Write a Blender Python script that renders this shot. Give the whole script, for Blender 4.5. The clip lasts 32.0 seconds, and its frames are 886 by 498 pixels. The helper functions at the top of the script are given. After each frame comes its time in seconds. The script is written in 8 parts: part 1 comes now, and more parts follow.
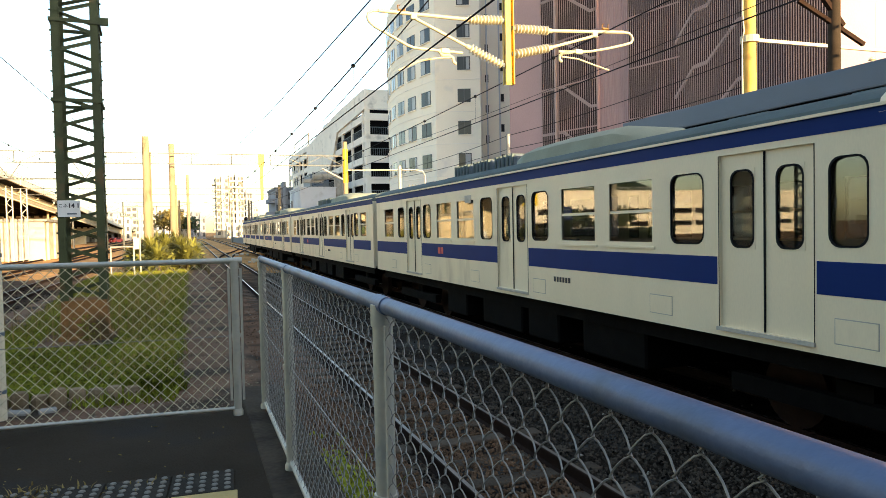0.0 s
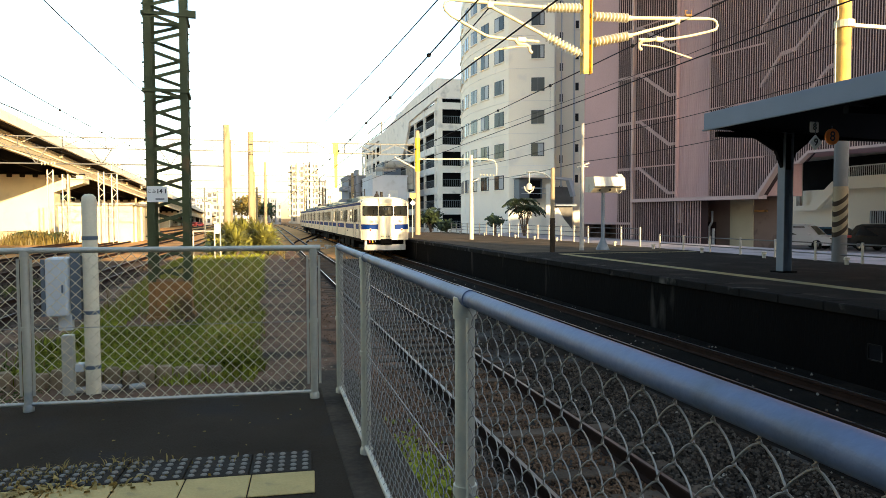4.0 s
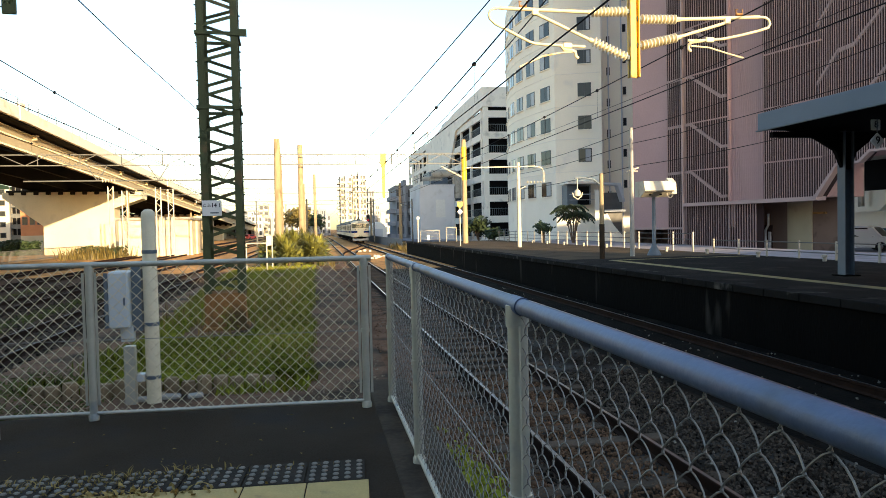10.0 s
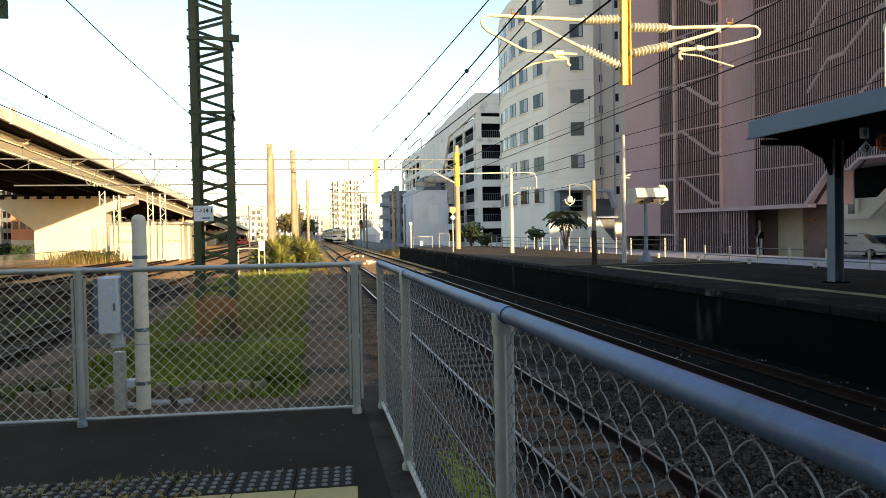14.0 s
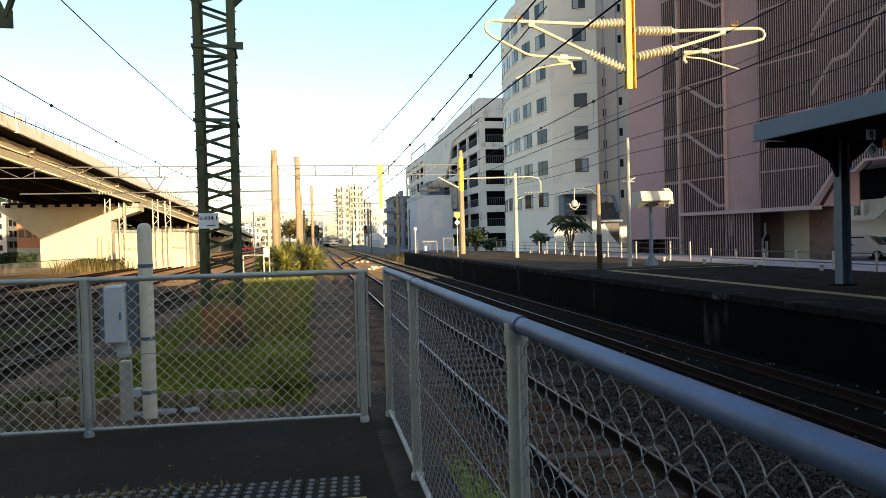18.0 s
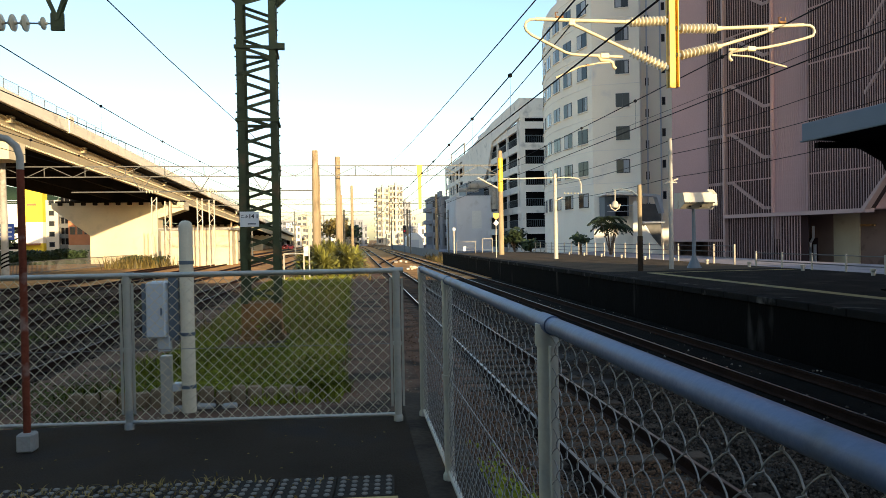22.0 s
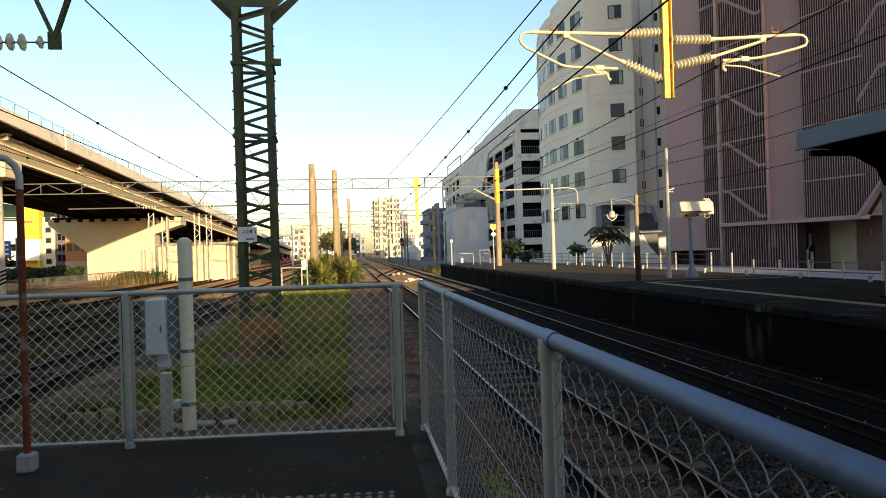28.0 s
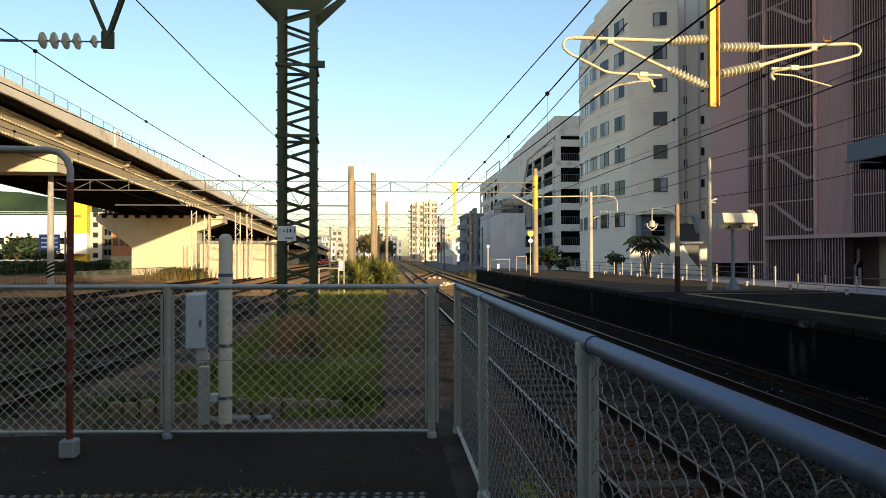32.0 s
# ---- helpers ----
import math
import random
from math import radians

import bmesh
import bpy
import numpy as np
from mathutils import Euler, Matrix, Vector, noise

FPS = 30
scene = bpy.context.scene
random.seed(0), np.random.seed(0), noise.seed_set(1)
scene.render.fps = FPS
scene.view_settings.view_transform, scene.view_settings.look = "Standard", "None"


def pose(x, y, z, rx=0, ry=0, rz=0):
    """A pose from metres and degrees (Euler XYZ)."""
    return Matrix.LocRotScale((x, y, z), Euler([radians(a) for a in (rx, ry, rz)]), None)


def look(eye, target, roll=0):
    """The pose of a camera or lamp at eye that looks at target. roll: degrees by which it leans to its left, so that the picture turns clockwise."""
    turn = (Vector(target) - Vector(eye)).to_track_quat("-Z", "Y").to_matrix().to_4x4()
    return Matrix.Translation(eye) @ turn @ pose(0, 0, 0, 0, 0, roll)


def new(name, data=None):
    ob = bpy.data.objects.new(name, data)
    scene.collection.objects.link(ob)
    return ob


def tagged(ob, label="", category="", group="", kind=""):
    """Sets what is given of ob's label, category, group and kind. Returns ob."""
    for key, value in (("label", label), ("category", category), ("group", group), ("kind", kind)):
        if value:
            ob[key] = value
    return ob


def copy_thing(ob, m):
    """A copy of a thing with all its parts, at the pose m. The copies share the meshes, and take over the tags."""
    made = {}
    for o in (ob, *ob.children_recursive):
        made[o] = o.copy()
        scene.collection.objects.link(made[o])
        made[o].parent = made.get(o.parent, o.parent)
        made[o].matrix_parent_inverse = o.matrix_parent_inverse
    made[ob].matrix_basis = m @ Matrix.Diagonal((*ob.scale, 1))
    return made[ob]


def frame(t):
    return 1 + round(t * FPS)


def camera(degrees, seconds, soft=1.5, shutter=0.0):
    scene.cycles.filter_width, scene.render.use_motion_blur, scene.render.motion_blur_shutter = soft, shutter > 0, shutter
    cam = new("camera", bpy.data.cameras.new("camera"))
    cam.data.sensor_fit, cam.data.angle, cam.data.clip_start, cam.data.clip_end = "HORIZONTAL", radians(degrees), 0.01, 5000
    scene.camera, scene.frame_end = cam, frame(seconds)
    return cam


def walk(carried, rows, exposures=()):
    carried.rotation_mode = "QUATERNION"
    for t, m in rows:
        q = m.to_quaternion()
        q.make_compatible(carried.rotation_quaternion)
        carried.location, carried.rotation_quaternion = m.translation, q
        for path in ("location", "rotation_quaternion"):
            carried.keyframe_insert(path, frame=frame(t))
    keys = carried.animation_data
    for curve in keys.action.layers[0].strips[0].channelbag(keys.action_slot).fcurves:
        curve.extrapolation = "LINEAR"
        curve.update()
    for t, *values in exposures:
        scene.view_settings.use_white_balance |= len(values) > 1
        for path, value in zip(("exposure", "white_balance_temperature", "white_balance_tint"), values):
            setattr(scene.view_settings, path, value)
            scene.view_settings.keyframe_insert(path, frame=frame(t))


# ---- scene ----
cam = camera(65.07, 32.0, 0.55)
PATH = [
    (0.0, look((0.023, -0.015, 1.222), (3.435, 9.379, 0.911), -1.14)),
    (0.5, look((0.024, -0.020, 1.225), (3.345, 9.406, 0.857), -1.43)),
    (1.0, look((0.029, -0.014, 1.231), (3.524, 9.347, 0.845), -1.33)),
    (1.5, look((0.012, -0.027, 1.232), (3.462, 9.350, 0.834), -0.29)),
    (2.0, look((-0.026, -0.097, 1.243), (3.209, 9.357, 0.843), -0.08)),
    (2.5, look((-0.046, -0.091, 1.242), (2.637, 9.535, 0.852), -0.54)),
    (3.0, look((-0.031, -0.039, 1.241), (2.438, 9.643, 0.839), -0.91)),
    (3.5, look((-0.015, -0.002, 1.235), (2.473, 9.674, 0.816), -0.36)),
    (5.5, look((-0.011, -0.037, 1.231), (2.264, 9.685, 0.677), -0.71)),
    (6.0, look((-0.011, -0.037, 1.233), (2.134, 9.713, 0.663), -1.10)),
    (6.5, look((-0.021, -0.060, 1.232), (2.030, 9.713, 0.690), -0.35)),
    (7.0, look((-0.013, -0.031, 1.231), (1.953, 9.761, 0.723), -0.82)),
    (7.5, look((-0.016, -0.022, 1.235), (1.941, 9.773, 0.761), -1.02)),
    (8.0, look((-0.009, -0.026, 1.236), (2.163, 9.726, 0.820), -1.00)),
    (8.5, look((-0.024, -0.058, 1.237), (2.089, 9.708, 0.846), -1.00)),
    (9.0, look((-0.024, -0.044, 1.241), (1.957, 9.751, 0.866), -1.00)),
    (9.5, look((-0.017, -0.022, 1.236), (1.847, 9.797, 0.904), -1.10)),
    (10.0, look((-0.022, -0.009, 1.233), (1.763, 9.825, 0.912), -1.23)),
    (10.5, look((-0.012, 0.016, 1.234), (1.705, 9.862, 0.903), -1.43)),
    (11.0, look((-0.016, -0.011, 1.237), (1.724, 9.831, 0.914), -1.24)),
    (11.5, look((-0.012, -0.005, 1.237), (1.668, 9.847, 0.918), -0.71)),
    (12.0, look((-0.009, -0.009, 1.243), (1.695, 9.840, 0.939), -0.55)),
    (12.5, look((-0.006, -0.014, 1.242), (1.823, 9.813, 0.977), -0.34)),
    (13.0, look((-0.007, -0.019, 1.240), (1.810, 9.812, 1.004), -0.64)),
    (13.5, look((-0.008, -0.023, 1.240), (1.837, 9.803, 0.999), -0.77)),
    (15.5, look((-0.023, -0.037, 1.241), (1.869, 9.780, 1.006), -2.23)),
    (16.0, look((-0.035, -0.052, 1.246), (1.768, 9.782, 1.018), -2.55)),
    (16.5, look((-0.043, -0.036, 1.243), (1.687, 9.811, 1.046), -1.77)),
    (17.0, look((-0.069, -0.013, 1.241), (1.613, 9.843, 1.061), -1.58)),
    (17.5, look((-0.078, 0.028, 1.247), (1.767, 9.855, 1.060), -2.96)),
    (18.0, look((-0.019, 0.009, 1.251), (1.807, 9.839, 1.080), -1.49)),
    (18.5, look((0.007, 0.008, 1.251), (1.790, 9.846, 1.097), -2.20)),
    (19.0, look((0.008, 0.002, 1.253), (1.746, 9.849, 1.114), -2.09)),
    (19.5, look((-0.001, -0.025, 1.255), (1.676, 9.833, 1.162), -2.26)),
    (20.0, look((-0.014, -0.046, 1.255), (1.572, 9.827, 1.194), -1.44)),
    (20.5, look((-0.012, -0.023, 1.250), (1.484, 9.864, 1.180), -0.86)),
    (21.0, look((-0.010, -0.012, 1.247), (1.388, 9.889, 1.141), -0.81)),
    (21.5, look((-0.007, 0.001, 1.247), (1.305, 9.914, 1.112), -1.00)),
    (22.0, look((0.007, 0.033, 1.243), (1.282, 9.950, 1.090), -1.00)),
    (22.5, look((0.008, 0.012, 1.239), (1.310, 9.925, 1.074), -1.21)),
    (23.0, look((0.010, 0.033, 1.238), (1.340, 9.943, 1.031), -1.10)),
    (23.5, look((0.012, 0.029, 1.239), (1.433, 9.925, 0.991), -1.10)),
    (24.0, look((0.003, 0.026, 1.235), (1.415, 9.921, 0.926), -1.15)),
    (24.5, look((0.003, 0.046, 1.237), (1.442, 9.935, 0.880), 0.08)),
    (26.5, look((0.007, 0.014, 1.248), (1.376, 9.914, 0.925), -1.55)),
    (27.0, look((0.002, 0.030, 1.249), (1.367, 9.933, 0.996), -1.60)),
    (27.5, look((-0.006, 0.019, 1.259), (1.346, 9.927, 1.179), -1.95)),
    (28.0, look((-0.005, 0.024, 1.258), (1.310, 9.937, 1.273), -1.74)),
    (28.5, look((-0.002, 0.022, 1.252), (1.294, 9.937, 1.307), -0.61)),
    (29.0, look((0.001, 0.001, 1.251), (1.299, 9.916, 1.308), 0.00)),
    (29.5, look((-0.002, -0.017, 1.251), (1.254, 9.904, 1.296), -0.44)),
    (30.0, look((-0.009, -0.014, 1.256), (1.068, 9.928, 1.297), -1.61)),
    (30.5, look((-0.006, 0.022, 1.252), (0.943, 9.977, 1.321), -1.80)),
    (31.0, look((-0.008, 0.018, 1.250), (0.914, 9.976, 1.320), -1.59)),
    (31.5, look((-0.012, 0.012, 1.251), (0.849, 9.974, 1.352), -0.30)),
    (32.0, look((-0.011, 0.031, 1.243), (0.785, 9.999, 1.336), -0.09)),
]
EXPOSURES = [(0.0, 1.97, 6500, 10), (1.0, 2.05, 6500, 10), (2.0, 2.22, 6500, 10), (3.0, 2.0, 6500, 10), (6.0, 1.92, 6500, 10), (9.0, 1.84, 6450, 10), (10.0, 1.74, 6200, 10), (12.0, 1.65, 6080, 10), (16.0, 1.46, 6030, 10), (20.0, 1.22, 5930, 10), (24.0, 1.28, 6050, 10), (27.0, 1.24, 6200, 10), (28.0, 1.04, 6100, 10), (30.0, 0.91, 6000, 10), (32.0, 0.8, 5950, 10)]
walk(cam, PATH, EXPOSURES)

# ---- world and sun: low, warm, from behind and to the right ----
SUN_AZ, SUN_EL = radians(18.0), radians(9.0)
SUN_DIR = Vector((math.sin(SUN_AZ) * math.cos(SUN_EL), -math.cos(SUN_AZ) * math.cos(SUN_EL), math.sin(SUN_EL)))
world = bpy.data.worlds.new("sky")
scene.world = world
world.use_nodes = True
wn = world.node_tree
sky = wn.nodes.new("ShaderNodeTexSky")
sky.sky_type, sky.sun_disc = "NISHITA", False
sky.sun_elevation, sky.sun_rotation = SUN_EL, math.pi - SUN_AZ
sky.air_density, sky.dust_density, sky.ozone_density = 1.0, 1.2, 1.0
wn.links.new(sky.outputs[0], wn.nodes["Background"].inputs[0])
wn.nodes["Background"].inputs[1].default_value = 0.15
sun_data = bpy.data.lights.new("sun", "SUN")
sun_data.energy, sun_data.angle, sun_data.color = 4.1, radians(0.6), (1.0, 0.74, 0.4)
sun = new("sun", sun_data)
sun.matrix_world = look(SUN_DIR * 100, (0, 0, 0))


# ---- materials ----
def material(name, base, rough=0.7, metal=0.0, var=0.18, scale=3.0, bump=0.15, fine=60.0, stain=None, stain_at=0.6, glow=0.0,
             clear=0.0, piece=0.0, spec=0.5, stretch=(1, 1, 1)):
    """A procedural surface: base colour varied at two scales, stains with a shape of their own, and fine relief."""
    m = bpy.data.materials.new(name)
    m.use_nodes = True
    n, l = m.node_tree.nodes, m.node_tree.links
    b = n["Principled BSDF"]
    b.inputs["Roughness"].default_value, b.inputs["Metallic"].default_value = rough, metal
    b.inputs["Specular IOR Level"].default_value = spec if rough < 0.7 else spec * 0.08
    b.inputs["Transmission Weight"].default_value = clear
    co = n.new("ShaderNodeTexCoord")
    mp = n.new("ShaderNodeMapping")
    mp.inputs["Scale"].default_value = stretch
    l.new(co.outputs["Object"], mp.inputs[0])
    big, small = n.new("ShaderNodeTexNoise"), n.new("ShaderNodeTexNoise")
    big.inputs["Scale"].default_value, big.inputs["Detail"].default_value = scale, 5
    small.inputs["Scale"].default_value, small.inputs["Detail"].default_value = fine, 3
    for t in (big, small):
        l.new(mp.outputs[0], t.inputs["Vector"])
    lo = tuple(max(0.0, c * (1 - 1.6 * var)) for c in base) + (1,)
    hi = tuple(min(1.0, c * (1 + 1.6 * var)) for c in base) + (1,)
    ramp = n.new("ShaderNodeMix")
    ramp.data_type = "RGBA"
    ramp.inputs["A"].default_value, ramp.inputs["B"].default_value = lo, hi
    add = n.new("ShaderNodeMath")
    add.operation = "MULTIPLY_ADD"
    l.new(small.outputs["Fac"], add.inputs[0])
    add.inputs[1].default_value = 0.5
    half = n.new("ShaderNodeMath")
    half.operation = "MULTIPLY_ADD"
    l.new(big.outputs["Fac"], half.inputs[0])
    half.inputs[1].default_value, half.inputs[2].default_value = 0.9, -0.2
    l.new(half.outputs[0], add.inputs[2])
    fac = add
    if piece:
        info = n.new("ShaderNodeObjectInfo")
        geo = n.new("ShaderNodeNewGeometry")
        both = n.new("ShaderNodeMath")
        both.operation = "ADD"
        l.new(info.outputs["Random"], both.inputs[0])
        l.new(geo.outputs["Random Per Island"], both.inputs[1])
        pm = n.new("ShaderNodeMath")
        pm.operation = "MULTIPLY_ADD"
        l.new(both.outputs[0], pm.inputs[0])
        pm.inputs[1].default_value = piece
        sh = n.new("ShaderNodeMath")
        sh.operation = "SUBTRACT"
        l.new(add.outputs[0], sh.inputs[0])
        sh.inputs[1].default_value = piece
        l.new(sh.outputs[0], pm.inputs[2])
        fac = pm
    fac.use_clamp = True
    l.new(fac.outputs[0], ramp.inputs["Factor"])
    out = ramp.outputs["Result"]
    if stain:
        sn = n.new("ShaderNodeTexNoise")
        sn.inputs["Scale"].default_value, sn.inputs["Detail"].default_value = scale * 0.7 + 0.4, 8
        l.new(mp.outputs[0], sn.inputs["Vector"])
        mr = n.new("ShaderNodeMapRange")
        mr.inputs["From Min"].default_value, mr.inputs["From Max"].default_value = stain_at - 0.06, stain_at + 0.1
        l.new(sn.outputs["Fac"], mr.inputs["Value"])
        mx = n.new("ShaderNodeMix")
        mx.data_type = "RGBA"
        l.new(mr.outputs[0], mx.inputs["Factor"])
        l.new(out, mx.inputs["A"])
        mx.inputs["B"].default_value = (*stain, 1)
        out = mx.outputs["Result"]
    l.new(out, b.inputs["Base Color"])
    if bump:
        bp = n.new("ShaderNodeBump")
        bp.inputs["Strength"].default_value, bp.inputs["Distance"].default_value = bump, 0.02
        l.new(small.outputs["Fac"], bp.inputs["Height"])
        l.new(bp.outputs[0], b.inputs["Normal"])
    if glow:
        b.inputs["Emission Color"].default_value = (*base, 1)
        b.inputs["Emission Strength"].default_value = glow
    return m


M_ASPHALT = material("asphalt", (0.042, 0.032, 0.022), 0.9, var=0.35, scale=1.5, bump=0.5, fine=90, stain=(0.036, 0.033, 0.03), stain_at=0.6)
M_TILE = material("tactile_tile", (0.045, 0.039, 0.031), 0.85, var=0.25, scale=6, bump=0.4, fine=80, piece=0.15)
M_LINE = material("yellow_line_tile", (0.54, 0.4, 0.165), 0.7, var=0.14, scale=7, bump=0.25, fine=90, stain=(0.24, 0.2, 0.12), stain_at=0.62, piece=0.12)
M_YLINE = material("platform_yellow_line", (0.3, 0.245, 0.12), 0.8, var=0.2, scale=2, stain=(0.2, 0.18, 0.12), stain_at=0.55)
M_CONC = material("concrete", (0.38, 0.36, 0.32), 0.85, var=0.2, scale=1.2, bump=0.3, fine=40, stain=(0.2, 0.18, 0.15), stain_at=0.62)
# Deep shade on the platform face is put into this base; streaks are stains.
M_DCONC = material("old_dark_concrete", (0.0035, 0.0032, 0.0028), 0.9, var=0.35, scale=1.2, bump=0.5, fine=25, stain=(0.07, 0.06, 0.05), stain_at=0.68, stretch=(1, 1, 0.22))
M_BALLAST = material("ballast", (0.019, 0.014, 0.01), 0.95, var=0.5, scale=1.0, bump=1.0, fine=28, stain=(0.06, 0.056, 0.05), stain_at=0.54)
M_YBALLAST = material("brown_yard_ballast", (0.082, 0.053, 0.034), 0.95, var=0.5, scale=1.0, bump=1.0, fine=28, stain=(0.1, 0.072, 0.05), stain_at=0.56)
M_STONE = material("ballast_stone", (0.058, 0.046, 0.035), 0.9, var=0.62, scale=6, bump=0.3, fine=60, piece=0.9)
M_DIRT = material("dirt", (0.34, 0.19, 0.08), 0.95, var=0.4, scale=0.8, bump=0.8, fine=22, stain=(0.085, 0.065, 0.045), stain_at=0.56)
M_RAIL = material("rusty_rail", (0.03, 0.017, 0.012), 0.8, 0.1, var=0.3, scale=3, bump=0.2)
M_RAILTOP = material("polished_rail_head", (0.5, 0.49, 0.48), 0.3, 1.0, var=0.1, scale=5, bump=0.05)
M_SLEEPER = material("weathered_sleeper", (0.105, 0.078, 0.056), 0.9, var=0.35, scale=3, bump=0.5, fine=30, piece=0.3)
M_GALV = material("galvanised_steel", (0.55, 0.52, 0.43), 0.45, 0.35, var=0.13, scale=7, bump=0.08, fine=60, stain=(0.32, 0.34, 0.34), stain_at=0.62)
M_WIRE = material("galvanised_wire", (0.31, 0.29, 0.26), 0.5, 0.4, var=0.2, scale=30, bump=0)
M_GREEN = material("green_tower_paint", (0.055, 0.068, 0.022), 0.65, var=0.3, scale=3, bump=0.2, stain=(0.17, 0.09, 0.035), stain_at=0.63)
M_RUST = material("rusty_foundation", (0.34, 0.17, 0.065), 0.9, var=0.5, scale=2, bump=0.5, fine=30, stain=(0.1, 0.07, 0.035), stain_at=0.52)
M_REDRUST = material("rust_red_post_paint", (0.2, 0.055, 0.03), 0.7, var=0.35, scale=6, bump=0.3, stain=(0.55, 0.46, 0.38), stain_at=0.6)
M_CREAMPOST = material("white_post_paint", (0.5, 0.45, 0.36), 0.6, var=0.15, scale=5, bump=0.15, stain=(0.3, 0.22, 0.15), stain_at=0.66)
M_BOX = material("grey_box_paint", (0.6, 0.62, 0.62), 0.5, var=0.08, scale=4, bump=0.08)
M_YELLOW = material("yellow_steel_paint", (0.75, 0.45, 0.015), 0.5, var=0.16, scale=5, bump=0.12, stain=(0.4, 0.16, 0.03), stain_at=0.64)
M_CERAMIC = material("white_porcelain", (0.66, 0.58, 0.4), 0.35, var=0.08, scale=10, bump=0.02)
M_ARM = material("cream_bracket_tube", (0.6, 0.5, 0.31), 0.5, var=0.15, scale=7, bump=0.1, stain=(0.45, 0.2, 0.06), stain_at=0.66)
M_CABLE = material("black_cable", (0.02, 0.02, 0.022), 0.7, var=0.1, bump=0)
M_POLE = material("concrete_pole", (0.31, 0.24, 0.15), 0.85, var=0.25, scale=1.6, bump=0.3, stain=(0.13, 0.095, 0.06), stain_at=0.62, stretch=(1, 1, 0.35))
M_HOTEL = material("hotel_white_tile_wall", (0.9, 0.83, 0.7), 0.7, var=0.06, scale=0.25, bump=0.08, fine=12, stain=(0.74, 0.7, 0.63), stain_at=0.68)
M_PARK = material("car_park_painted_concrete", (0.8, 0.75, 0.67), 0.75, var=0.1, scale=0.3, bump=0.1, fine=8, stain=(0.45, 0.43, 0.4), stain_at=0.64)
M_PINK = material("mauve_wall_panel", (0.44, 0.29, 0.28), 0.7, var=0.12, scale=0.2, bump=0.08, fine=10)
M_SLAT = material("mauve_louvre", (0.36, 0.258, 0.243), 0.6, var=0.12, scale=1, bump=0.05, piece=0.15)
# Flat near-black for the shade inside openings, drawn on solid fills.
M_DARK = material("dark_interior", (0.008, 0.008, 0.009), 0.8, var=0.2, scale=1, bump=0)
M_GREY = material("grey_sheet_metal", (0.52, 0.55, 0.6), 0.6, var=0.1, scale=0.5, bump=0.1, fine=12, stain=(0.42, 0.44, 0.47), stain_at=0.64)
M_GLASS = material("window_glass", (0.016, 0.019, 0.022), 0.08, var=0.3, scale=0.6, bump=0, spec=0.28)
M_FRAME = material("dark_window_frame", (0.05, 0.05, 0.055), 0.5, var=0.1, bump=0)
M_CANOPY = material("canopy_grey_paint", (0.125, 0.158, 0.2), 0.6, var=0.12, scale=1, bump=0.1)
M_STEELGREY = material("grey_steel_paint", (0.12, 0.145, 0.17), 0.6, var=0.15, scale=4, bump=0.1)
M_VIA = material("viaduct_cream_steel", (0.42, 0.34, 0.21), 0.65, var=0.1, scale=0.3, bump=0.08, fine=8, stain=(0.5, 0.4, 0.26), stain_at=0.64)
M_VIAC = material("viaduct_concrete", (0.64, 0.55, 0.38), 0.8, var=0.12, scale=0.3, bump=0.12, fine=8, stain=(0.5, 0.43, 0.31), stain_at=0.64)
M_CAR_CREAM = material("cream_train_paint", (0.82, 0.71, 0.5), 0.42, var=0.08, scale=1.5, bump=0.03, stain=(0.6, 0.49, 0.33), stain_at=0.66, stretch=(1, 1, 0.3))
M_BLUE = material("blue_train_paint", (0.0015, 0.023, 0.14), 0.6, spec=0.12, var=0.08, scale=2, bump=0.02)
M_ROOF = material("train_roof_grey", (0.11, 0.14, 0.14), 0.8, var=0.2, scale=2, bump=0.15)
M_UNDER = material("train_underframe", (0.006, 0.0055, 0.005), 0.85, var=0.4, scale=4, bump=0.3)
M_TGLASS = material("train_glass", (0.42, 0.46, 0.45), 0.015, var=0.0, bump=0, clear=1.0, spec=1.0)
M_TGLASS.node_tree.nodes["Principled BSDF"].inputs["IOR"].default_value = 1.6
M_RUBBER = material("black_rubber", (0.015, 0.015, 0.016), 0.7, var=0.1, bump=0)
M_INNER = material("train_interior_panel", (0.5, 0.46, 0.36), 0.7, var=0.1, scale=2, bump=0.05)
M_SEAT = material("blue_moquette", (0.05, 0.07, 0.15), 0.95, var=0.2, scale=8, bump=0.2)
M_CHROME = material("chrome", (0.7, 0.7, 0.7), 0.2, 1.0, var=0.05, bump=0)
M_LENS = material("headlight_lens", (0.5, 0.48, 0.44), 0.12, 0.6, var=0.05, bump=0)
M_TAIL = material("red_tail_lamp", (0.5, 0.008, 0.012), 0.25, var=0.05, bump=0, glow=0.22)
M_SKIRT = material("grey_skirt_paint", (0.45, 0.42, 0.36), 0.6, var=0.15, scale=3, bump=0.1, stain=(0.25, 0.24, 0.22))
M_WHITE = material("white_paint", (0.78, 0.78, 0.76), 0.5, var=0.06, scale=4, bump=0.05)
M_BLACK = material("black_lettering", (0.02, 0.02, 0.025), 0.6, var=0.05, bump=0)
M_ORANGE = material("orange_sign", (0.75, 0.22, 0.03), 0.55, var=0.08, bump=0.02)
M_GRASS = material("grass", (0.2, 0.215, 0.024), 0.8, var=0.62, scale=0.8, bump=0.1, piece=0.5)
M_WEED = material("dry_weed", (0.3, 0.215, 0.075), 0.85, var=0.4, scale=4, bump=0.1, piece=0.5)
M_LEAF = material("leaf_green", (0.028, 0.046, 0.014), 0.6, var=0.4, scale=4, bump=0.05, piece=0.5)
